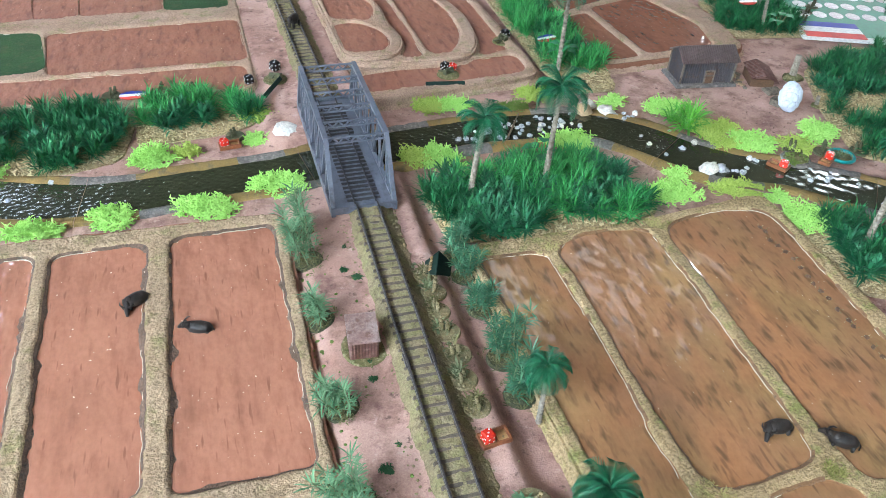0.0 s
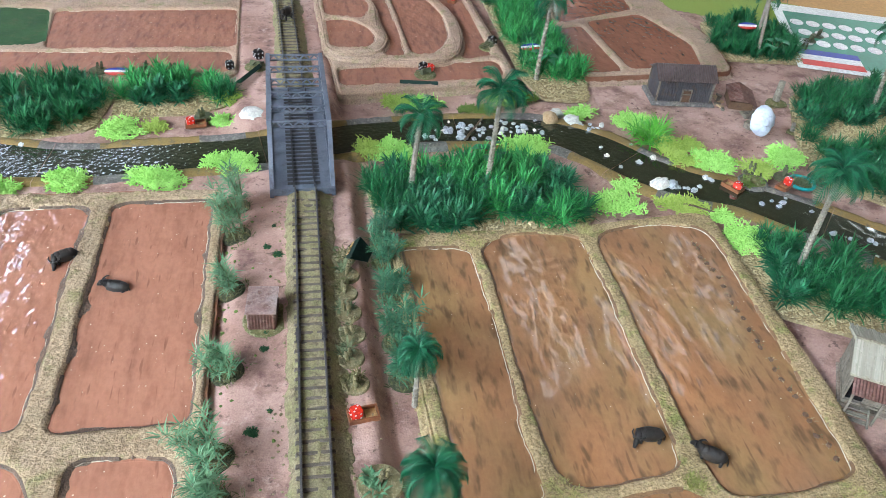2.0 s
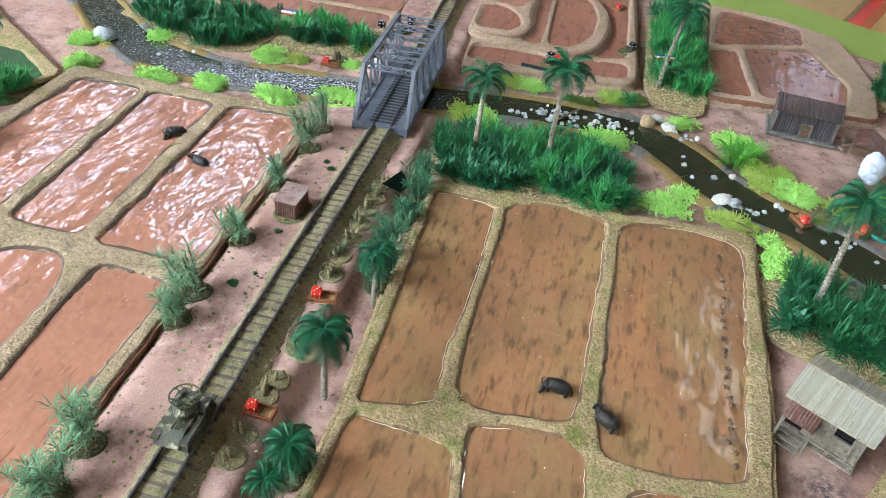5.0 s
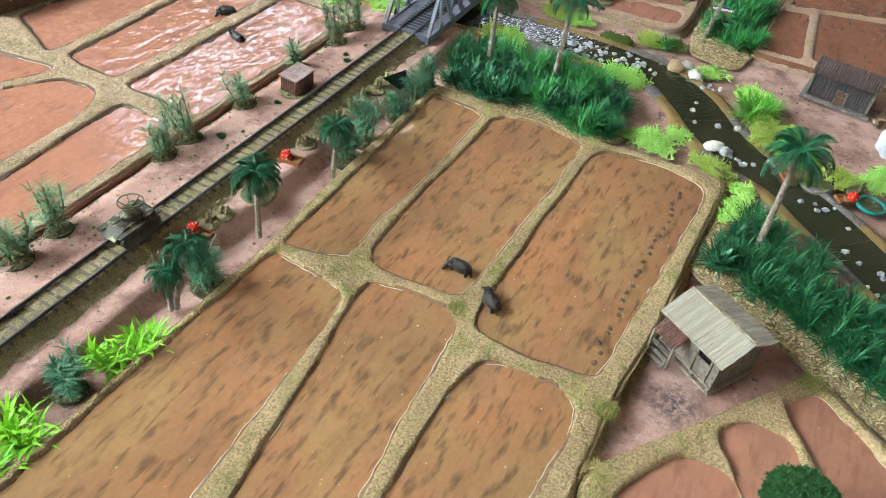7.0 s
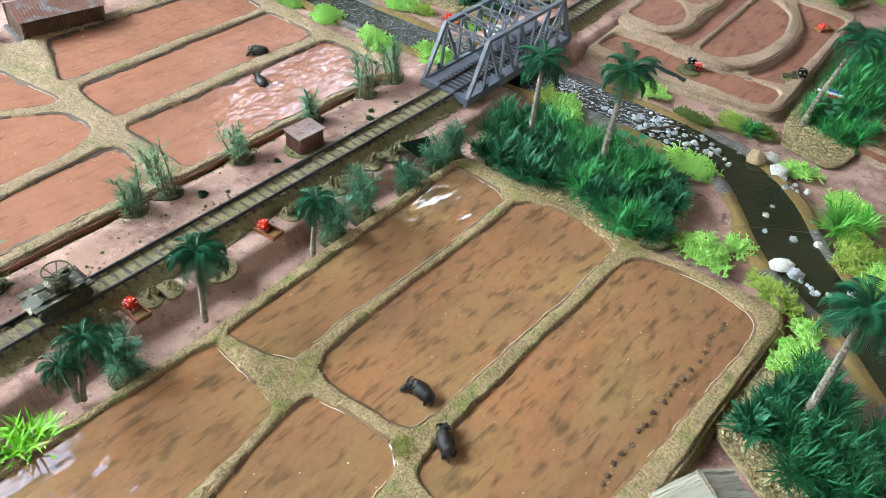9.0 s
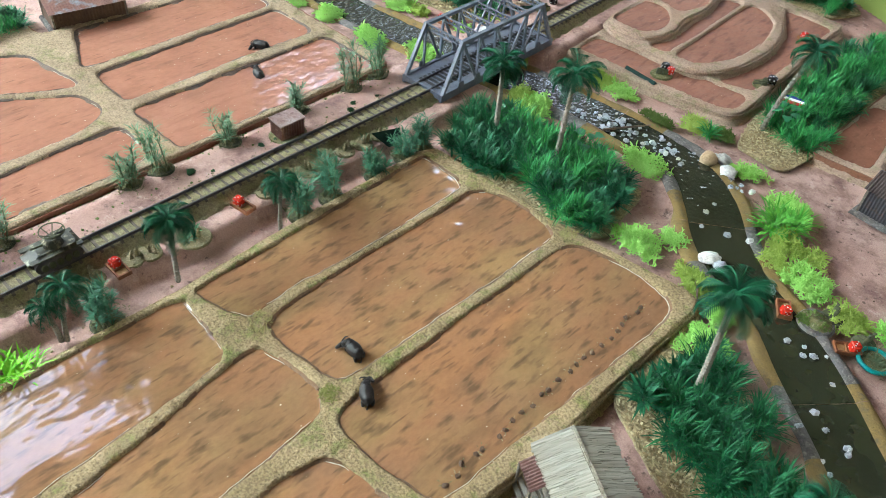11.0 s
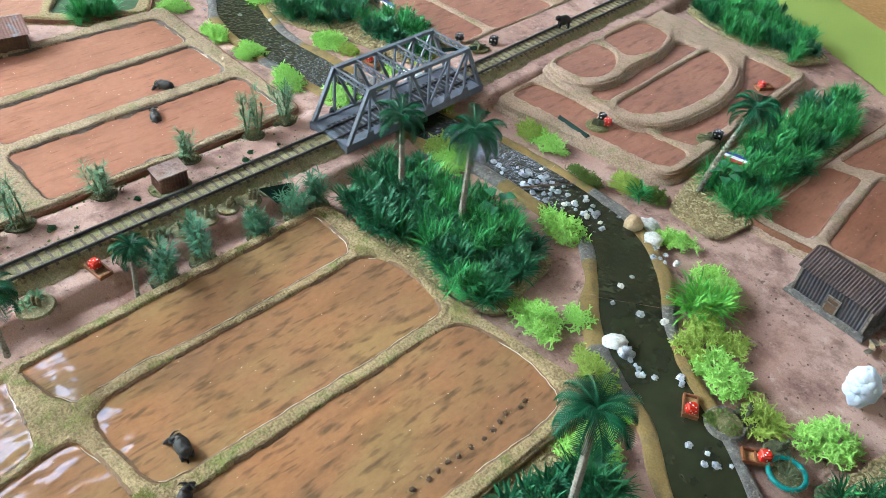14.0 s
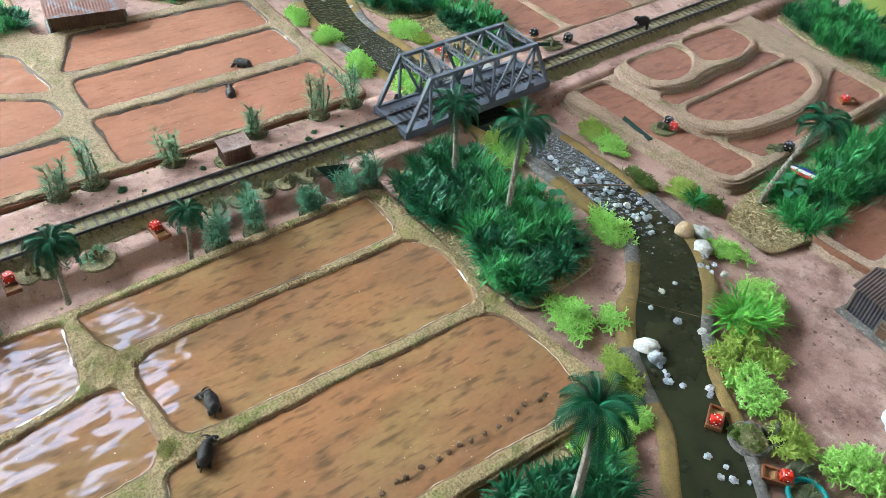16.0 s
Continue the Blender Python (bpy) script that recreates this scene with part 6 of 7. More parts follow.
# ---- figurines, vehicles and markers ----
def buffalo(x, y, z, rz, label, head=0.0, turn=0.0):
    """A figurine of a water buffalo, one mesh; its nose points to +x, the neck bent aside by turn degrees."""
    g = Geo()
    g.ball((-0.0005, 0, 0.0076), (0.0120, 0.0058, 0.0058), 20, 14, 0.08, 2)
    g.ball((0.0056, 0, 0.0084), (0.0054, 0.0043, 0.0050), 16, 10, 0.05, 3)
    g.ball((-0.0062, 0, 0.0079), (0.0054, 0.0047, 0.0052), 16, 10, 0.05, 4)
    ca, sa = math.cos(radians(turn)), math.sin(radians(turn))

    def at(u, w, h):
        """A place on the neck and head: u ahead of the shoulder, w aside."""
        return (0.0082 + ca * u - sa * w, sa * u + ca * w, h)

    g.tube([at(-0.001, 0, 0.0092), at(0.0030, 0, 0.0092 - 0.4 * head), at(0.0056, 0, 0.0090 - head)], [0.0040, 0.0031, 0.0026], 10)
    g.tube([at(0.0048, 0, 0.0094 - head), at(0.0072, 0, 0.0084 - head), at(0.0098, 0, 0.0064 - head), at(0.0112, 0, 0.0052 - head)], [0.0023, 0.0024, 0.0017, 0.0013], 10)
    for s in (-1, 1):
        g.tube([at(0.0058, s * 0.0014, 0.0106 - head), at(0.0054, s * 0.0036, 0.0112 - head), at(0.0036, s * 0.0056, 0.0120 - head), at(0.0010, s * 0.0054, 0.0128 - head)], [0.0010, 0.0009, 0.0007, 0.0003], 6)
        g.ball(at(0.0050, s * 0.0032, 0.0092 - head), (0.0010, 0.0015, 0.0007), 6, 4)
        g.tube([(0.0066, s * 0.0032, 0.0070), (0.0070, s * 0.0036, 0.0035), (0.0068, s * 0.0036, -0.0004)], [0.0021, 0.0014, 0.0013], 7)
        g.tube([(-0.0080, s * 0.0034, 0.0070), (-0.0088, s * 0.0038, 0.0035), (-0.0082, s * 0.0038, -0.0004)], [0.0023, 0.0014, 0.0013], 7)
    g.tube([(-0.0116, 0, 0.0090), (-0.0136, 0.0008, 0.0068), (-0.0138, 0.0014, 0.0030)], [0.0008, 0.0005, 0.0007], 5)
    ob = part("buffalo_figurine", g.out(), M_HIDE, smooth=True)
    ob.matrix_basis = pose(x, y, z, 0, 0, rz) @ Matrix.Diagonal((0.72, 0.82, 0.80, 1))
    return tagged(ob, label, "figurine", "water buffalo figurines")


buffalo(0.1965, 0.2145, 0.0034, 172, "dark grey water buffalo figurine grazing in a brown plot", 0.002, 58)
buffalo(0.2290, 0.1965, 0.0034, 146, "dark grey water buffalo figurine beside the bund", 0.0, -30)
buffalo(-0.131, 0.377, 0.0005, 162, "dark grey water buffalo figurine wading deep in a red plot", -0.001)
buffalo(-0.171, 0.410, 0.0036, 208, "dark grey water buffalo figurine grazing in a red plot", 0.003, 58)


def die_mesh(s):
    bm = bmesh.new()
    bmesh.ops.create_cube(bm, size=s)
    bmesh.ops.bevel(bm, geom=bm.edges[:] + bm.verts[:], offset=s * 0.16, segments=3, affect="EDGES")
    return bm


def die(x, y, z, s, rz, mat, name, label, pips=((0, 2), (2, 4))):
    t = thing(name, pose(x, y, z + s / 2, 0, 0, rz), label, "die", "dice used as markers")
    part("body", die_mesh(s), mat, t)
    spots = {2: [(-1, -1), (1, 1)], 3: [(-1, -1), (0, 0), (1, 1)], 4: [(-1, -1), (1, 1), (-1, 1), (1, -1)], 5: [(-1, -1), (1, 1), (-1, 1), (1, -1), (0, 0)], 1: [(0, 0)]}
    for axis, sign, num in ((2, 1, 3), (0, 1, 2), (0, -1, 5), (1, -1, 4), (1, 1, 1)):
        for a, b in spots[num]:
            c = [0, 0, 0]
            o = [i for i in range(3) if i != axis]
            c[axis], c[o[0]], c[o[1]] = sign * s / 2, a * s * 0.24, b * s * 0.24
            r = [s * 0.085] * 3
            r[axis] = s * 0.02
            part("pip", Geo().ball(c, r, 8, 4).out(), M_WHITE, t)
    return t


def tray(x, y, z, rz, label):
    """A small laser-cut wooden tray with a die in one half."""
    t = thing("dice_tray", pose(x, y, z, 0, 0, rz), label, "dice tray", "wooden dice trays")
    w, d, h = 0.0185, 0.0105, 0.0034
    part("bottom", Geo().box((0, 0, 0.0006), (w - 0.002, d - 0.002, 0.0010)).out(), M_TRAY_IN, t)
    for s in (-1, 1):
        part("side", Geo().box((0, s * (d / 2 - 0.0006), h / 2), (w, 0.0012, h)).out(), M_TRAY, t)
        part("end", Geo().box((s * (w / 2 - 0.0006), 0, h / 2), (0.0012, d - 0.0024, h)).out(), M_TRAY, t)
    part("divider", Geo().box((0.0005, 0, h / 2 - 0.0002), (0.0010, d - 0.0024, h - 0.0006)).out(), M_TRAY, t)
    c, s = math.cos(radians(rz)), math.sin(radians(rz))
    die(x - 0.0044 * c, y - 0.0044 * s, z + 0.0012, 0.0072, rz + 12, M_RED, "red_die", "small red die with white pips in a wooden tray")


tray(0.0285, 0.246, 0.0078, 8, "reddish wooden dice tray beside the railway")
tray(0.0285, 0.140, 0.0078, 0, "reddish wooden dice tray beside the railway")
tray(0.380, 0.4795, 0.0015, -60 + 180, "reddish wooden dice tray on the river")
tray(0.430, 0.477, 0.002, 215, "reddish wooden dice tray on the river bank")
tray(-0.098, 0.607, 0.002, 8, "reddish wooden dice tray on the river bank")
die(0.1365, 0.7095, 0.0066, 0.0075, 20, M_RED, "red_die", "small red die on the terraced field")
tray(0.197, 0.915, 0.0048, 60, "reddish wooden dice tray on the terraced field")
die(0.129, 0.711, 0.0066, 0.0085, 40, M_BLACK, "black_die", "black die with white pips behind a toy gun")
die(0.219, 0.778, 0.0064, 0.0095, 15, M_BLACK, "black_die", "black die with white pips beside grass")
die(-0.044, 0.738, 0.008, 0.0095, 30, M_BLACK, "black_die", "black die with white pips beside the track")
die(-0.072, 0.712, 0.0085, 0.0085, 10, M_BLACK, "black_die", "black die with white pips on a bund")


def flag_disc(x, y, z, rz, label, r=0.0125, tilt=0):
    """An oval unit marker with three printed stripes."""
    t = thing("flag_marker", pose(x, y, z, tilt, 0, rz), label, "unit marker", "tricolour unit markers")
    a = np.linspace(0, 2 * math.pi, 28, endpoint=False)
    full = np.stack([r * np.cos(a), r * 0.42 * np.sin(a)], 1)
    for lo, hi, m, nm in ((-2, -0.33, M_REDPRINT, "red_stripe"), (-0.33, 0.33, M_WHITE, "white_stripe"), (0.33, 2, M_BLUE, "blue_stripe")):
        b = r * 0.42
        xs = np.linspace(-r, r, 21)
        g = Geo()
        top, bot = [], []
        for xx in xs:
            e = b * math.sqrt(max(0, 1 - (xx / r) ** 2))
            y0, y1 = np.clip(lo * b, -e, e), np.clip(hi * b, -e, e)
            bot.append((xx, y0, 0.0))
            top.append((xx, y1, 0.0))
        k = len(xs)
        v = bot + top + [(p[0], p[1], -0.0012) for p in bot + top]
        f = [(i, i + 1, k + i + 1, k + i) for i in range(k - 1)] + [(2 * k + i, 3 * k + i, 3 * k + i + 1, 2 * k + i + 1) for i in range(k - 1)] + [(i, 2 * k + i, 2 * k + i + 1, i + 1) for i in range(k - 1)] + [(k + i, k + i + 1, 3 * k + i + 1, 3 * k + i) for i in range(k - 1)]
        part(nm, (np.array(v), f), m, t)
    return t


flag_disc(-0.180, 0.700, 0.012, 0, "oval tricolour unit marker in the grass", tilt=15)
flag_disc(0.256, 0.745, 0.0185, 12, "oval tricolour unit marker in the grass", tilt=15)
flag_disc(0.548, 0.800, 0.022, -5, "oval tricolour unit marker in the grass", tilt=25)


def toy_figure(x, y, z, rz, label, seed, base=0.0092):
    """A painted figurine on a round base, one plain mesh."""
    rr = np.random.default_rng(seed)
    g = Geo().disc((0, 0, 0), base, 0.0016)
    k = 0.85 + 0.3 * rr.random()
    for ox in ((0.0, 0.0), (0.0035, 0.002)):
        g.tube([(ox[0] - 0.0008, ox[1], 0.001), (ox[0] - 0.0005, ox[1], 0.0045)], [0.0008, 0.0009], 6)
        g.tube([(ox[0] + 0.0010, ox[1] + 0.0006, 0.001), (ox[0] + 0.0002, ox[1], 0.0045)], [0.0008, 0.0009], 6)
        g.tube([(ox[0], ox[1], 0.0042), (ox[0] + 0.0004, ox[1], 0.0065 * k), (ox[0] + 0.0006, ox[1], 0.0082 * k)], [0.0013, 0.0017, 0.0011], 7)
        g.ball((ox[0] + 0.0008, ox[1], 0.0093 * k), (0.0013, 0.0013, 0.0012), 7, 5)
        g.tube([(ox[0] - 0.001, ox[1] - 0.0012, 0.0062 * k), (ox[0] + 0.0035, ox[1] - 0.0014, 0.0068 * k)], [0.0004, 0.0003], 5)
    for _ in range(5):
        a = rr.uniform(0, 6.28)
        g.ball((base * 0.7 * math.cos(a), base * 0.7 * math.sin(a), 0.0016), (0.0011, 0.0011, 0.0012), 6, 4, 0.4, seed)
    ob = part("toy_figure", g.out(), M_FIG)
    ob.matrix_basis = pose(x, y, z, 0, 0, rz)
    return tagged(ob, label, "figurine", "painted figurines on round bases")


for i, y in enumerate((0.394, 0.374, 0.355, 0.335, 0.314, 0.293, 0.271)):
    toy_figure(0.0255 + 0.0015 * math.sin(i * 2.1), y, 0.0082, 40 * i, "painted khaki figurine on a flocked round base", 700 + i)
for i, (x, y) in enumerate([(0.028, 0.165), (0.026, 0.152), (0.026, 0.122), (0.027, 0.106)]):
    toy_figure(x, y, 0.0082, 70 * i, "painted khaki figurine on a flocked round base", 720 + i)
for i, (x, y, z) in enumerate([(-0.20, 0.708, 0.008), (-0.155, 0.708, 0.008), (-0.142, 0.706, 0.008), (-0.125, 0.707, 0.008), (-0.092, 0.622, 0.002), (0.640, 0.80, 0.001), (0.615, 0.775, 0.001), (0.660, 0.815, 0.001), (0.437, 0.492, 0.002), (0.41, 0.50, 0.002), (0.475, 0.488, 0.001)]):
    f = toy_figure(x, y, z, 50 * i, "painted dark figurine on a round base", 740 + i)
    f.data.materials[0] = M_OLIVE
for i, y in enumerate((0.394, 0.374, 0.355, 0.335, 0.314, 0.293, 0.271)):
    grass_tuft(0.0245 + 0.0015 * math.sin(i * 2.1), y + 0.004, 0.0092, 4, 0.0075, M_STEM if i % 2 else M_BASE, "dry olive scrub on a figurine base", 770 + i, 0.005)
pot = toy_figure(0.034, 0.198, 0.0078, 0, "painted figurine group on a large flocked base", 760, 0.0135)
grass_tuft(0.034, 0.198, 0.009, 5, 0.010, M_BAMBOO, "olive scrub on a figurine base", 761, 0.008)


def toy_tank(x, y, z, rz):
    t = thing("toy_tank", pose(x, y, z, 0, 0, rz), "olive and tan camouflaged toy armoured vehicle on the rails", "toy tank")
    v = [(-0.019, -0.0075, 0.004), (0.019, -0.0075, 0.004), (0.022, -0.0075, 0.0075), (0.012, -0.0075, 0.0115), (-0.017, -0.0075, 0.0115), (-0.021, -0.0075, 0.0085)]
    v += [(a, 0.0075, c) for a, b, c in v]
    part("hull", (np.array(v), [(5, 4, 3, 2, 1, 0), (6, 7, 8, 9, 10, 11)] + [(i, (i + 1) % 6, 6 + (i + 1) % 6, 6 + i) for i in range(6)]), M_CAMO, t)
    for s in (-1, 1):
        a = np.linspace(0, 2 * math.pi, 20, endpoint=False)
        pts = [(np.sign(math.cos(q)) * 0.0145 + 0.0042 * math.cos(q), 0.0045 + 0.0042 * math.sin(q)) for q in a]
        vv = [(px, s * 0.0078, pz) for px, pz in pts] + [(px, s * 0.0118, pz) for px, pz in pts]
        part("track", (np.array(vv), [tuple(range(20))[::s], tuple(range(20, 40))[::-s]] + [(i, (i + 1) % 20, 20 + (i + 1) % 20, 20 + i)[::-s] for i in range(20)]), M_RAIL, t, "dark steel track")
        for k in range(5):
            w = Geo().tube([(-0.0125 + k * 0.0062, s * 0.0118, 0.0038), (-0.0125 + k * 0.0062, s * 0.0128, 0.0038)], [0.0027, 0.0025], 10)
            part("road_wheel", w.out(), M_OLIVE, t)
        part("fender", Geo().box((0, s * 0.0098, 0.0098), (0.041, 0.0052, 0.0008)).out(), M_CAMO, t)
        part("storage_box", Geo().box((-0.010, s * 0.010, 0.0115), (0.010, 0.0036, 0.0026)).out(), M_CAMO, t)
    tur = part("turret", Geo().tube([(-0.002, 0, 0.0112), (-0.002, 0, 0.0145), (-0.002, 0, 0.0165)], [0.0082, 0.0074, 0.0050], 14).out(), M_CAMO, t)
    part("hatch", Geo().disc((-0.003, 0.001, 0.0165), 0.0026, 0.0010, 10).out(), M_OLIVE, tur)
    part("gun_barrel", Geo().tube([(0.0045, 0, 0.0138), (0.015, 0, 0.0142)], [0.0008, 0.0006], 8).out(), M_OLIVE, tur)
    g = Geo()
    a = np.linspace(0, 2 * math.pi, 25)
    ring = np.stack([-0.004 + 0.0092 * np.cos(a), 0.0100 * np.sin(a), np.full(25, 0.0210)], 1)
    g.tube(ring, [0.0005] * 25, 5, False)
    for q in np.arange(6) * math.pi / 3:
        g.tube([(-0.004 + 0.0092 * math.cos(q), 0.0100 * math.sin(q), 0.0210), (-0.003, 0, 0.0165)], [0.0004, 0.0004], 4, False)
    part("antenna_frame", g.out(), M_OLIVE, tur, "olive hoop antenna frame")
    return t


tank = toy_tank(-0.0012, 0.1105, 0.0172, 90 + 180)
tank.scale = (0.90, 0.84, 1.14)


def toy_gun(x, y, z, rz, label):
    """A small field gun: base, wheels, shield, barrel and trails."""
    t = thing("toy_field_gun", pose(x, y, z, 0, 0, rz), label, "toy gun", "toy field guns")
    part("base", Geo().disc((0, 0, 0), 0.012, 0.0016).out(), M_BASE, t)
    part("shield", Geo().box((0.002, 0, 0.0055), (0.0008, 0.010, 0.006), 0, 0, -0.2).out(), M_OLIVE, t)
    part("barrel", Geo().tube([(-0.003, 0, 0.0055), (0.010, 0, 0.0066)], [0.0010, 0.0007], 8).out(), M_OLIVE, t)
    for s in (-1, 1):
        part("wheel", Geo().tube([(0, s * 0.0045, 0.0042), (0, s * 0.0058, 0.0042)], [0.0030, 0.0030], 12).out(), M_OLIVE, t)
        part("trail", Geo().beam((0, s * 0.001, 0.004), (-0.011, s * 0.004, 0.0018), 0.0010, 0.0012).out(), M_OLIVE, t)
    return t


toy_gun(0.1305, 0.703, 0.0048, -60, "olive green toy field gun on a round base")
toy_gun(-0.046, 0.716, 0.008, 250, "olive green toy field gun on a round base")
toy_gun(0.2145, 0.772, 0.0048, 20, "olive green toy field gun on a round base")


def log_bar(x, y, z, l, rz, label):
    """A long dark printed strip folded along its length."""
    t = part("gun_arc_marker", Geo().add([(-l / 2, -0.0028, 0), (l / 2, -0.0028, 0), (l / 2, 0, 0.0030), (-l / 2, 0, 0.0030), (-l / 2, 0.0028, 0), (l / 2, 0.0028, 0)], [(0, 1, 2, 3), (3, 2, 5, 4), (0, 3, 4), (1, 5, 2), (0, 4, 5, 1)]).out(), M_GREEN_D)
    t.matrix_basis = pose(x, y, z, 0, 0, rz)
    return tagged(t, label, "marker strip", "dark marker strips")


log_bar(0.120, 0.6775, 0.0080, 0.040, -7, "black folded marker strip with worn lettering")
log_bar(-0.052, 0.690, 0.0125, 0.042, 62, "black folded marker strip with worn lettering")
tent = thing("marker_tent", pose(0.0345, 0.394, 0.0082, 0, 0, 70) @ Matrix.Diagonal((1.2, 1.15, 1.25, 1)), "dark green folded card marker standing beside the track", "card marker")
for sd in (-1, 1):
    part("panel", Geo().add([(-0.0015, sd * 0.0085, 0), (0.0105, sd * 0.0085, 0), (0.0105, sd * 0.0002, 0.0088), (-0.0115, sd * 0.0002, 0.0088), (-0.0015, sd * 0.0079, 0), (0.0105, sd * 0.0079, 0), (0.0105, -sd * 0.0002, 0.0083), (-0.0115, -sd * 0.0002, 0.0083)],
                            [(0, 1, 2, 3)[::sd], (7, 6, 5, 4)[::sd], (0, 4, 5, 1)[::sd], (1, 5, 6, 2)[::sd], (3, 2, 6, 7)[::sd], (0, 3, 7, 4)[::sd]]).out(), M_GREEN_D, tent)
for k in range(5):
    part("worn_lettering", Geo().box((-0.0030 + 0.0028 * k, 0.0044, 0.0052), (0.0016, 0.0005, 0.0022), 0, radians(44)).out(), M_TRAY_IN, tent, "pale gold worn lettering")

# far vehicle on the rails, a plain dark figurine
g = Geo().ball((0, 0, 0.011), (0.010, 0.006, 0.0075), 12, 8, 0.25, 9)
g.ball((0.009, 0, 0.013), (0.005, 0.004, 0.004), 8, 6, 0.2, 3)
for sx in (-1, 1):
    for sy in (-1, 1):
        g.tube([(sx * 0.006, sy * 0.003, 0.008), (sx * 0.0065, sy * 0.0035, 0.0)], [0.0022, 0.0018], 6)
fg = part("buffalo_figurine", g.out(), M_HIDE, smooth=True)
fg.matrix_basis = pose(-0.0135, 0.822, 0.0175, 0, 0, 230) @ Matrix.Scale(0.8, 4)
tagged(fg, "dark brown water buffalo figurine standing on the far rails", "figurine", "water buffalo figurines")

# teal ring and flocked islands on the river bank
ring = thing("teal_ring", pose(0.449, 0.481, 0.002), "teal plastic ring round a flocked base", "ring marker")
a = np.linspace(0, 2 * math.pi, 33)
part("hoop", Geo().tube(np.stack([0.0115 * np.cos(a), 0.0115 * np.sin(a), np.full(33, 0.0018)], 1), [0.0017] * 33, 8, False).out(), M_TEAL, ring, smooth=True)
part("base", Geo().disc((0, 0, -0.001), 0.0102, 0.0022).out(), M_BASE, ring)
part("scrub", blades(np.random.default_rng(3).normal(0, 0.003, (14, 2)), 8, 0.008, 0.0010, 0.6, 4, 0.001), M_STEM, ring)
isl = thing("flocked_base", pose(0.403, 0.486, 0.001), "round mossy figurine base at the water's edge", "terrain base")
part("base", Geo().disc((0, 0, 0), 0.0145, 0.0026).out(), M_BANK_G, isl)
part("moss", Geo().ball((0, 0, 0.002), (0.0115, 0.0105, 0.0036), 16, 8, 0.45, 6).out(), M_BASE, isl)
for i, (x, y) in enumerate([(0.400, 0.489), (0.407, 0.483), (0.396, 0.482)]):
    lichen(x, y, 0.005, M_LICHEN_D, "small mossy scrub on a round base", 780 + i, 0.8, 1.2, 0.003)

# seedlings in a row
rr = np.random.default_rng(12)
for i in range(24):
    y = 0.188 + i * 0.0092 + rr.normal(0, 0.0015)
    x = 0.3055 + 0.004 * (y - 0.3) * 5 * 0.2 + rr.normal(0, 0.0014)
    sd = thing("rice_seedling_stub", pose(x, y, 0.0052, 0, 0, rr.uniform(0, 360)) @ Matrix.Scale(1.7, 4), "dark stub of planted seedlings in the muddy plot", "seedling", "row of planted seedlings")
    part("clod", Geo().ball((0, 0, 0), (0.0013, 0.0010, 0.0009), 7, 5, 0.5, i).out(), M_WOOD_D, sd)
    tagged(part("shoots", blades(np.zeros((1, 2)), 4, 0.0014, 0.0004, 0.8, 800 + i, 0.0004, 2), M_CHIPS if i % 2 else M_BASE, sd), kind="stuff")

# printed card with tokens
card = thing("printed_card", pose(0.7145, 0.797, 0.001, 0, 0, -19), "green printed roster card with white ovals and a tricolour band", "printed card")
part("sheet", Geo().box((0, 0, 0.0004), (0.20, 0.217, 0.0008)).out(), M_WHITE, card)
part("green_panel", Geo().box((0.004, -0.006, 0.0010), (0.184, 0.172, 0.0004)).out(), M_BOARDGREEN, card)
for k, m in enumerate((M_REDPRINT, M_WHITE, M_BLUE)):
    part("stripe", Geo().box((-0.056, -0.092 + 0.016 * k, 0.0015), (0.074, 0.0158, 0.0004)).out(), m, card)
for i in range(8):
    for j in range(3):
        e = Geo().disc((0, 0, 0), 0.0068, 0.0004, 18, 1.0)
        o = part("oval", e.out(), M_WHITE, card)
        o.location = (-0.076 + i * 0.0212 + 0.005 * (j % 2), -0.026 + j * 0.034, 0.0012)
        o.scale = (1.3, 1.55, 1)
tree = thing("small_tree", pose(0.4320, 0.1262, 0.0060) @ Matrix.Diagonal((0.87, 0.87, 1, 1)), "small round dark green foam tree standing on the paddy bund", "tree")
part("trunk", Geo().tube([(0, 0, 0), (0.0006, 0.0004, 0.012), (0, 0, 0.028)], [0.0024, 0.0018, 0.0014], 8).out(), M_TRUNK, tree)
for k in range(4):
    a = 1.57 * k + 0.4
    part("limb", Geo().tube([(0, 0, 0.018), (0.008 * math.cos(a), 0.008 * math.sin(a), 0.027), (0.015 * math.cos(a), 0.015 * math.sin(a), 0.034)], [0.0011, 0.0009, 0.0005], 6).out(), M_TRUNK, tree)
rr = np.random.default_rng(77)
way = rr.normal(0, 1, (1100, 3))
way /= np.linalg.norm(way, axis=1)[:, None]
tagged(part("crown", blades(np.array((0, 0, 0.037)) + way * np.array((0.0225, 0.0225, 0.0135)) * rr.uniform(0.75, 1.0, (1100, 1)), 12, 0.0030, 0.0010, 0.8, 78, -0.001, 2, 0.6), M_FOAM_TREE, tree), kind="stuff")


# an unidentified red-edged object beyond the far edge of the table, built as a stool
stool = thing("stool", pose(0.46, 1.36, Z_FLOOR, 0, 0, -24), "unidentified red-edged object with a pale top beyond the table, built as a stool", "stool")
part("seat", Geo().box((0, 0, 0.675), (0.36, 0.36, 0.03), top=0.97).out(), M_RED, stool)
part("seat_pad", Geo().box((0, 0, 0.694), (0.31, 0.31, 0.008), top=0.97).out(), M_TRAY_IN, stool, "pale seat pad")
for sx in (-1, 1):
    for sy in (-1, 1):
        part("leg", Geo().beam((sx * 0.16, sy * 0.16, 0.0), (sx * 0.13, sy * 0.13, 0.665), 0.03, 0.03).out(), M_RED, stool)


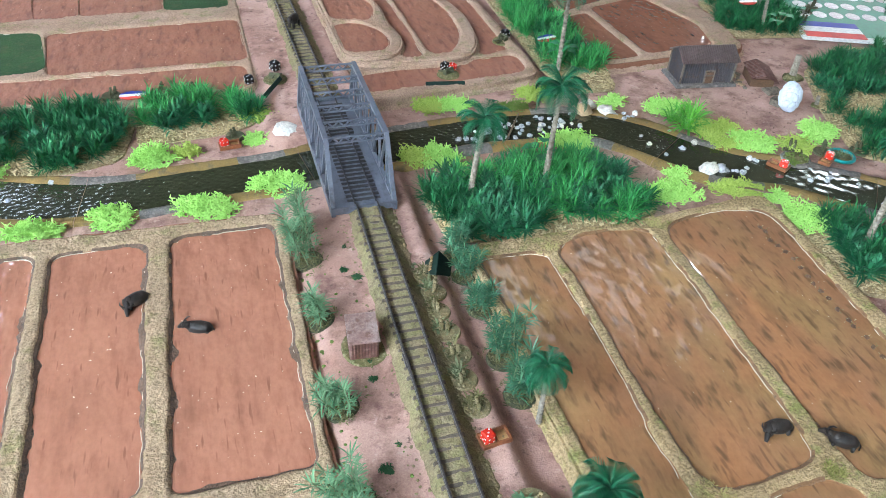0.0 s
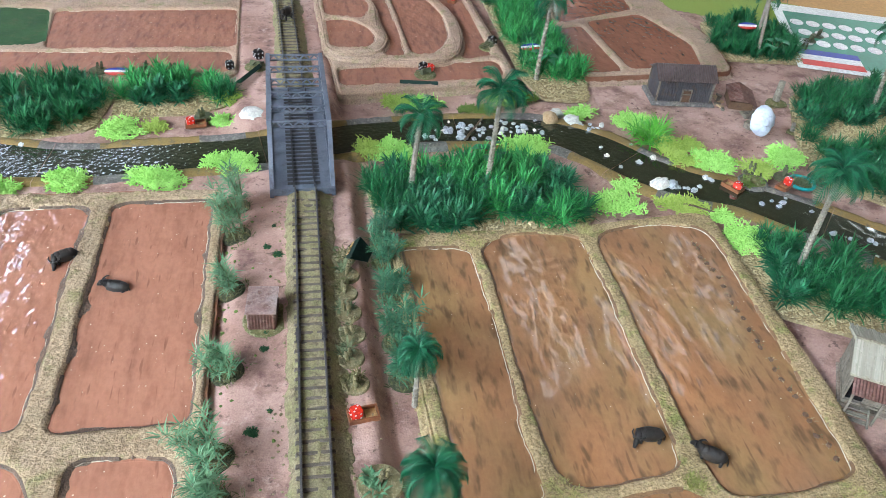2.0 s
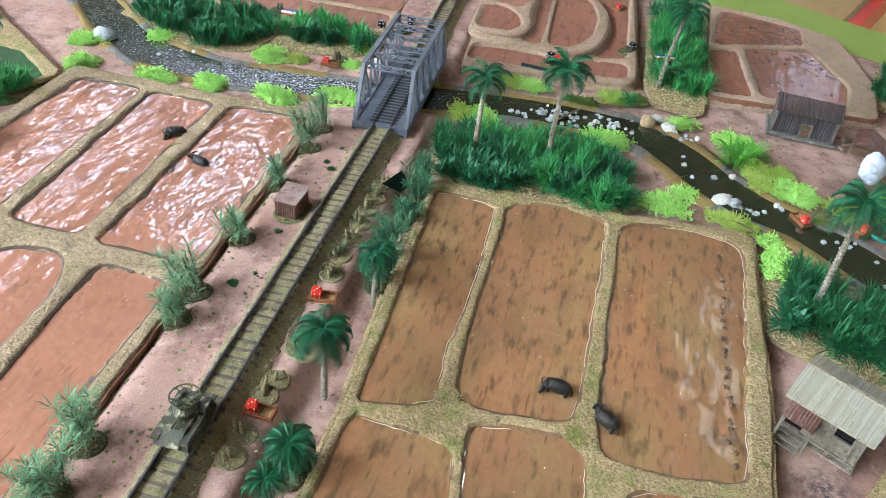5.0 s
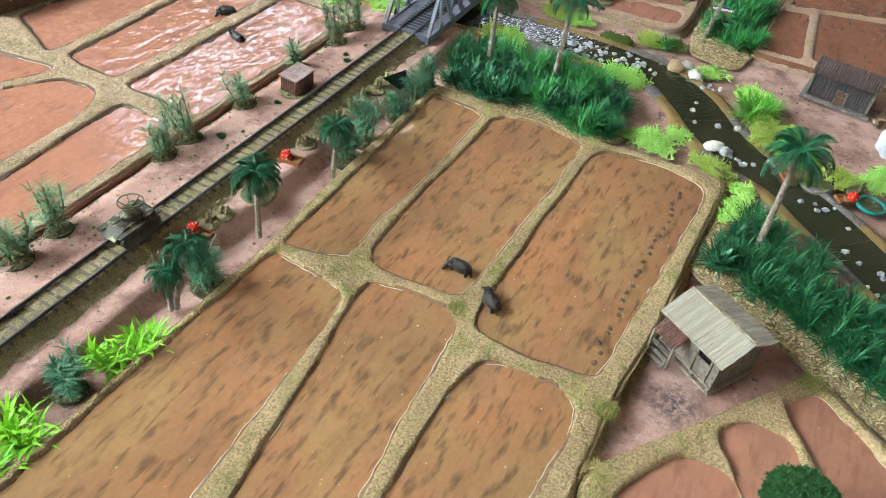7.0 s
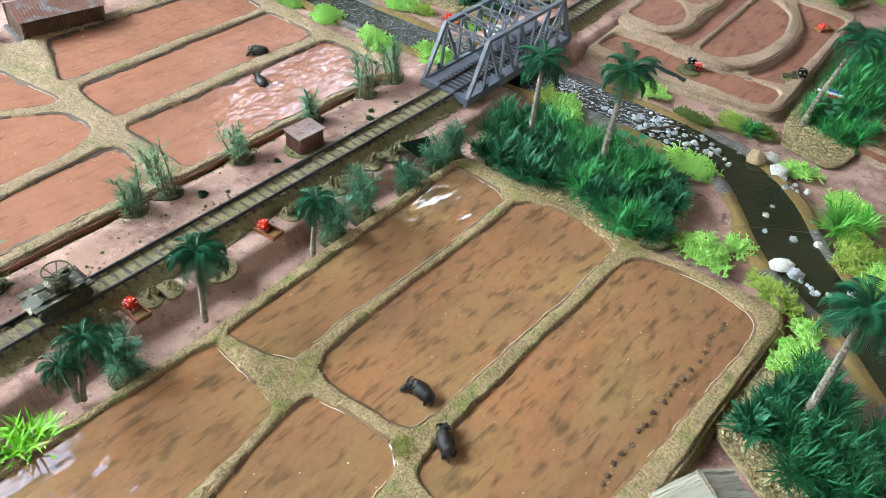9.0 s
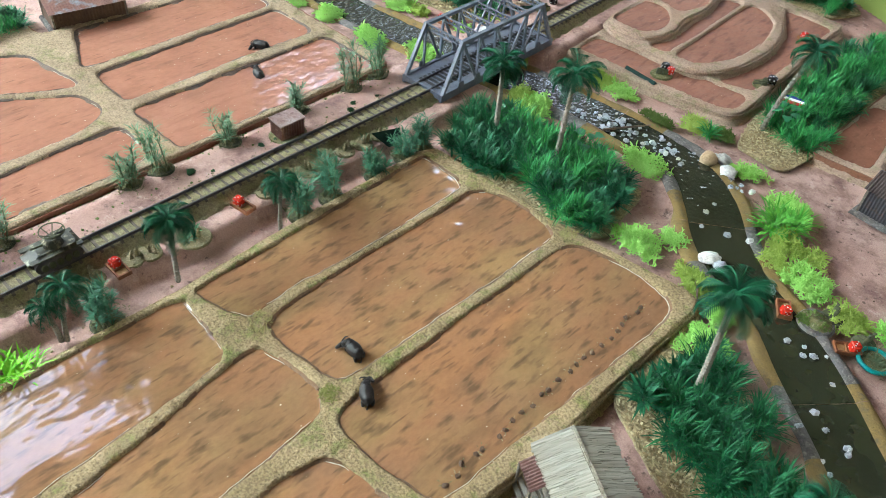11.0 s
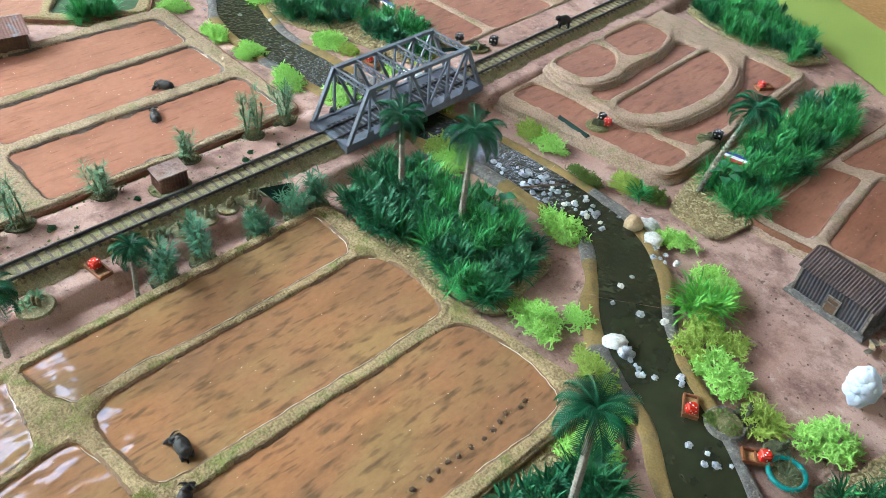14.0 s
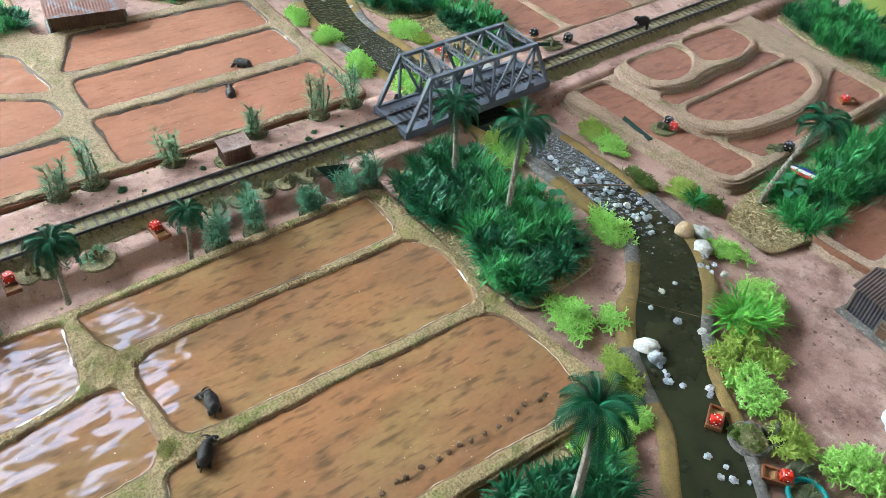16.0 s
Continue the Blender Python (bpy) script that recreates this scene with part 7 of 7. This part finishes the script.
# ---- scattered debris along the railway ----
def scrub(poly, gap, seed, size, z, mat, label):
    """Tiny crumbs of foam and gravel scattered over a strip."""
    r = np.random.default_rng(seed)
    g = Geo()
    for x, y in scatter(poly, gap, seed):
        if r.random() < 0.55:
            k = size * r.uniform(0.4, 1.4)
            zz = z if z is not None else float(ground_height(np.array([x]), np.array([y]))[0])
            g.ball((x, y, zz + k * 0.2), (k, k * r.uniform(0.6, 1.2), k * 0.7), 6, 4, 0.7, int(r.integers(9999)))
    ob = part("scattered_crumbs", g.out(), mat)
    return tagged(ob, label, "debris", "", "stuff")


scrub([(-0.050, -0.05), (-0.018, -0.05), (-0.018, 0.47), (-0.050, 0.47)], 0.011, 901, 0.0011, None, M_LICHEN_D, "dark green foam crumbs beside the track")
scrub([(-0.066, -0.05), (-0.050, -0.05), (-0.050, 0.46), (-0.066, 0.46)], 0.0055, 902, 0.0012, None, M_LICHEN_D, "dark green scrub in the gutter beside the field")
scrub([(-0.024, -0.05), (-0.013, -0.05), (-0.013, 0.475), (-0.024, 0.475)], 0.0045, 903, 0.0008, None, M_BALLAST, "loose ballast crumbs beside the rails")
scrub([(0.013, -0.05), (0.0215, -0.05), (0.0215, 0.475), (0.013, 0.475)], 0.0032, 904, 0.0010, 0.0098, M_BALLAST, "loose ballast crumbs beside the rails")
scrub([(0.016, 0.26), (0.026, 0.26), (0.026, 0.41), (0.016, 0.41)], 0.0042, 905, 0.0014, None, M_STEM, "olive scrub beside the figurines")
scrub([(0.034, 0.06), (0.066, 0.06), (0.066, 0.42), (0.034, 0.42)], 0.013, 906, 0.0009, None, M_CHIPS, "dry crumbs in the ditch")
scrub([(0.34, 0.55), (0.46, 0.50), (0.47, 0.64), (0.36, 0.63)], 0.016, 907, 0.0007, None, M_WOOD_D, "dark crumbs on the earth near the shed")
scrub([(0.24, 0.44), (0.30, 0.46), (0.27, 0.52), (0.24, 0.52)], 0.012, 908, 0.0008, None, M_CHIPS, "dry crumbs on the river bank")
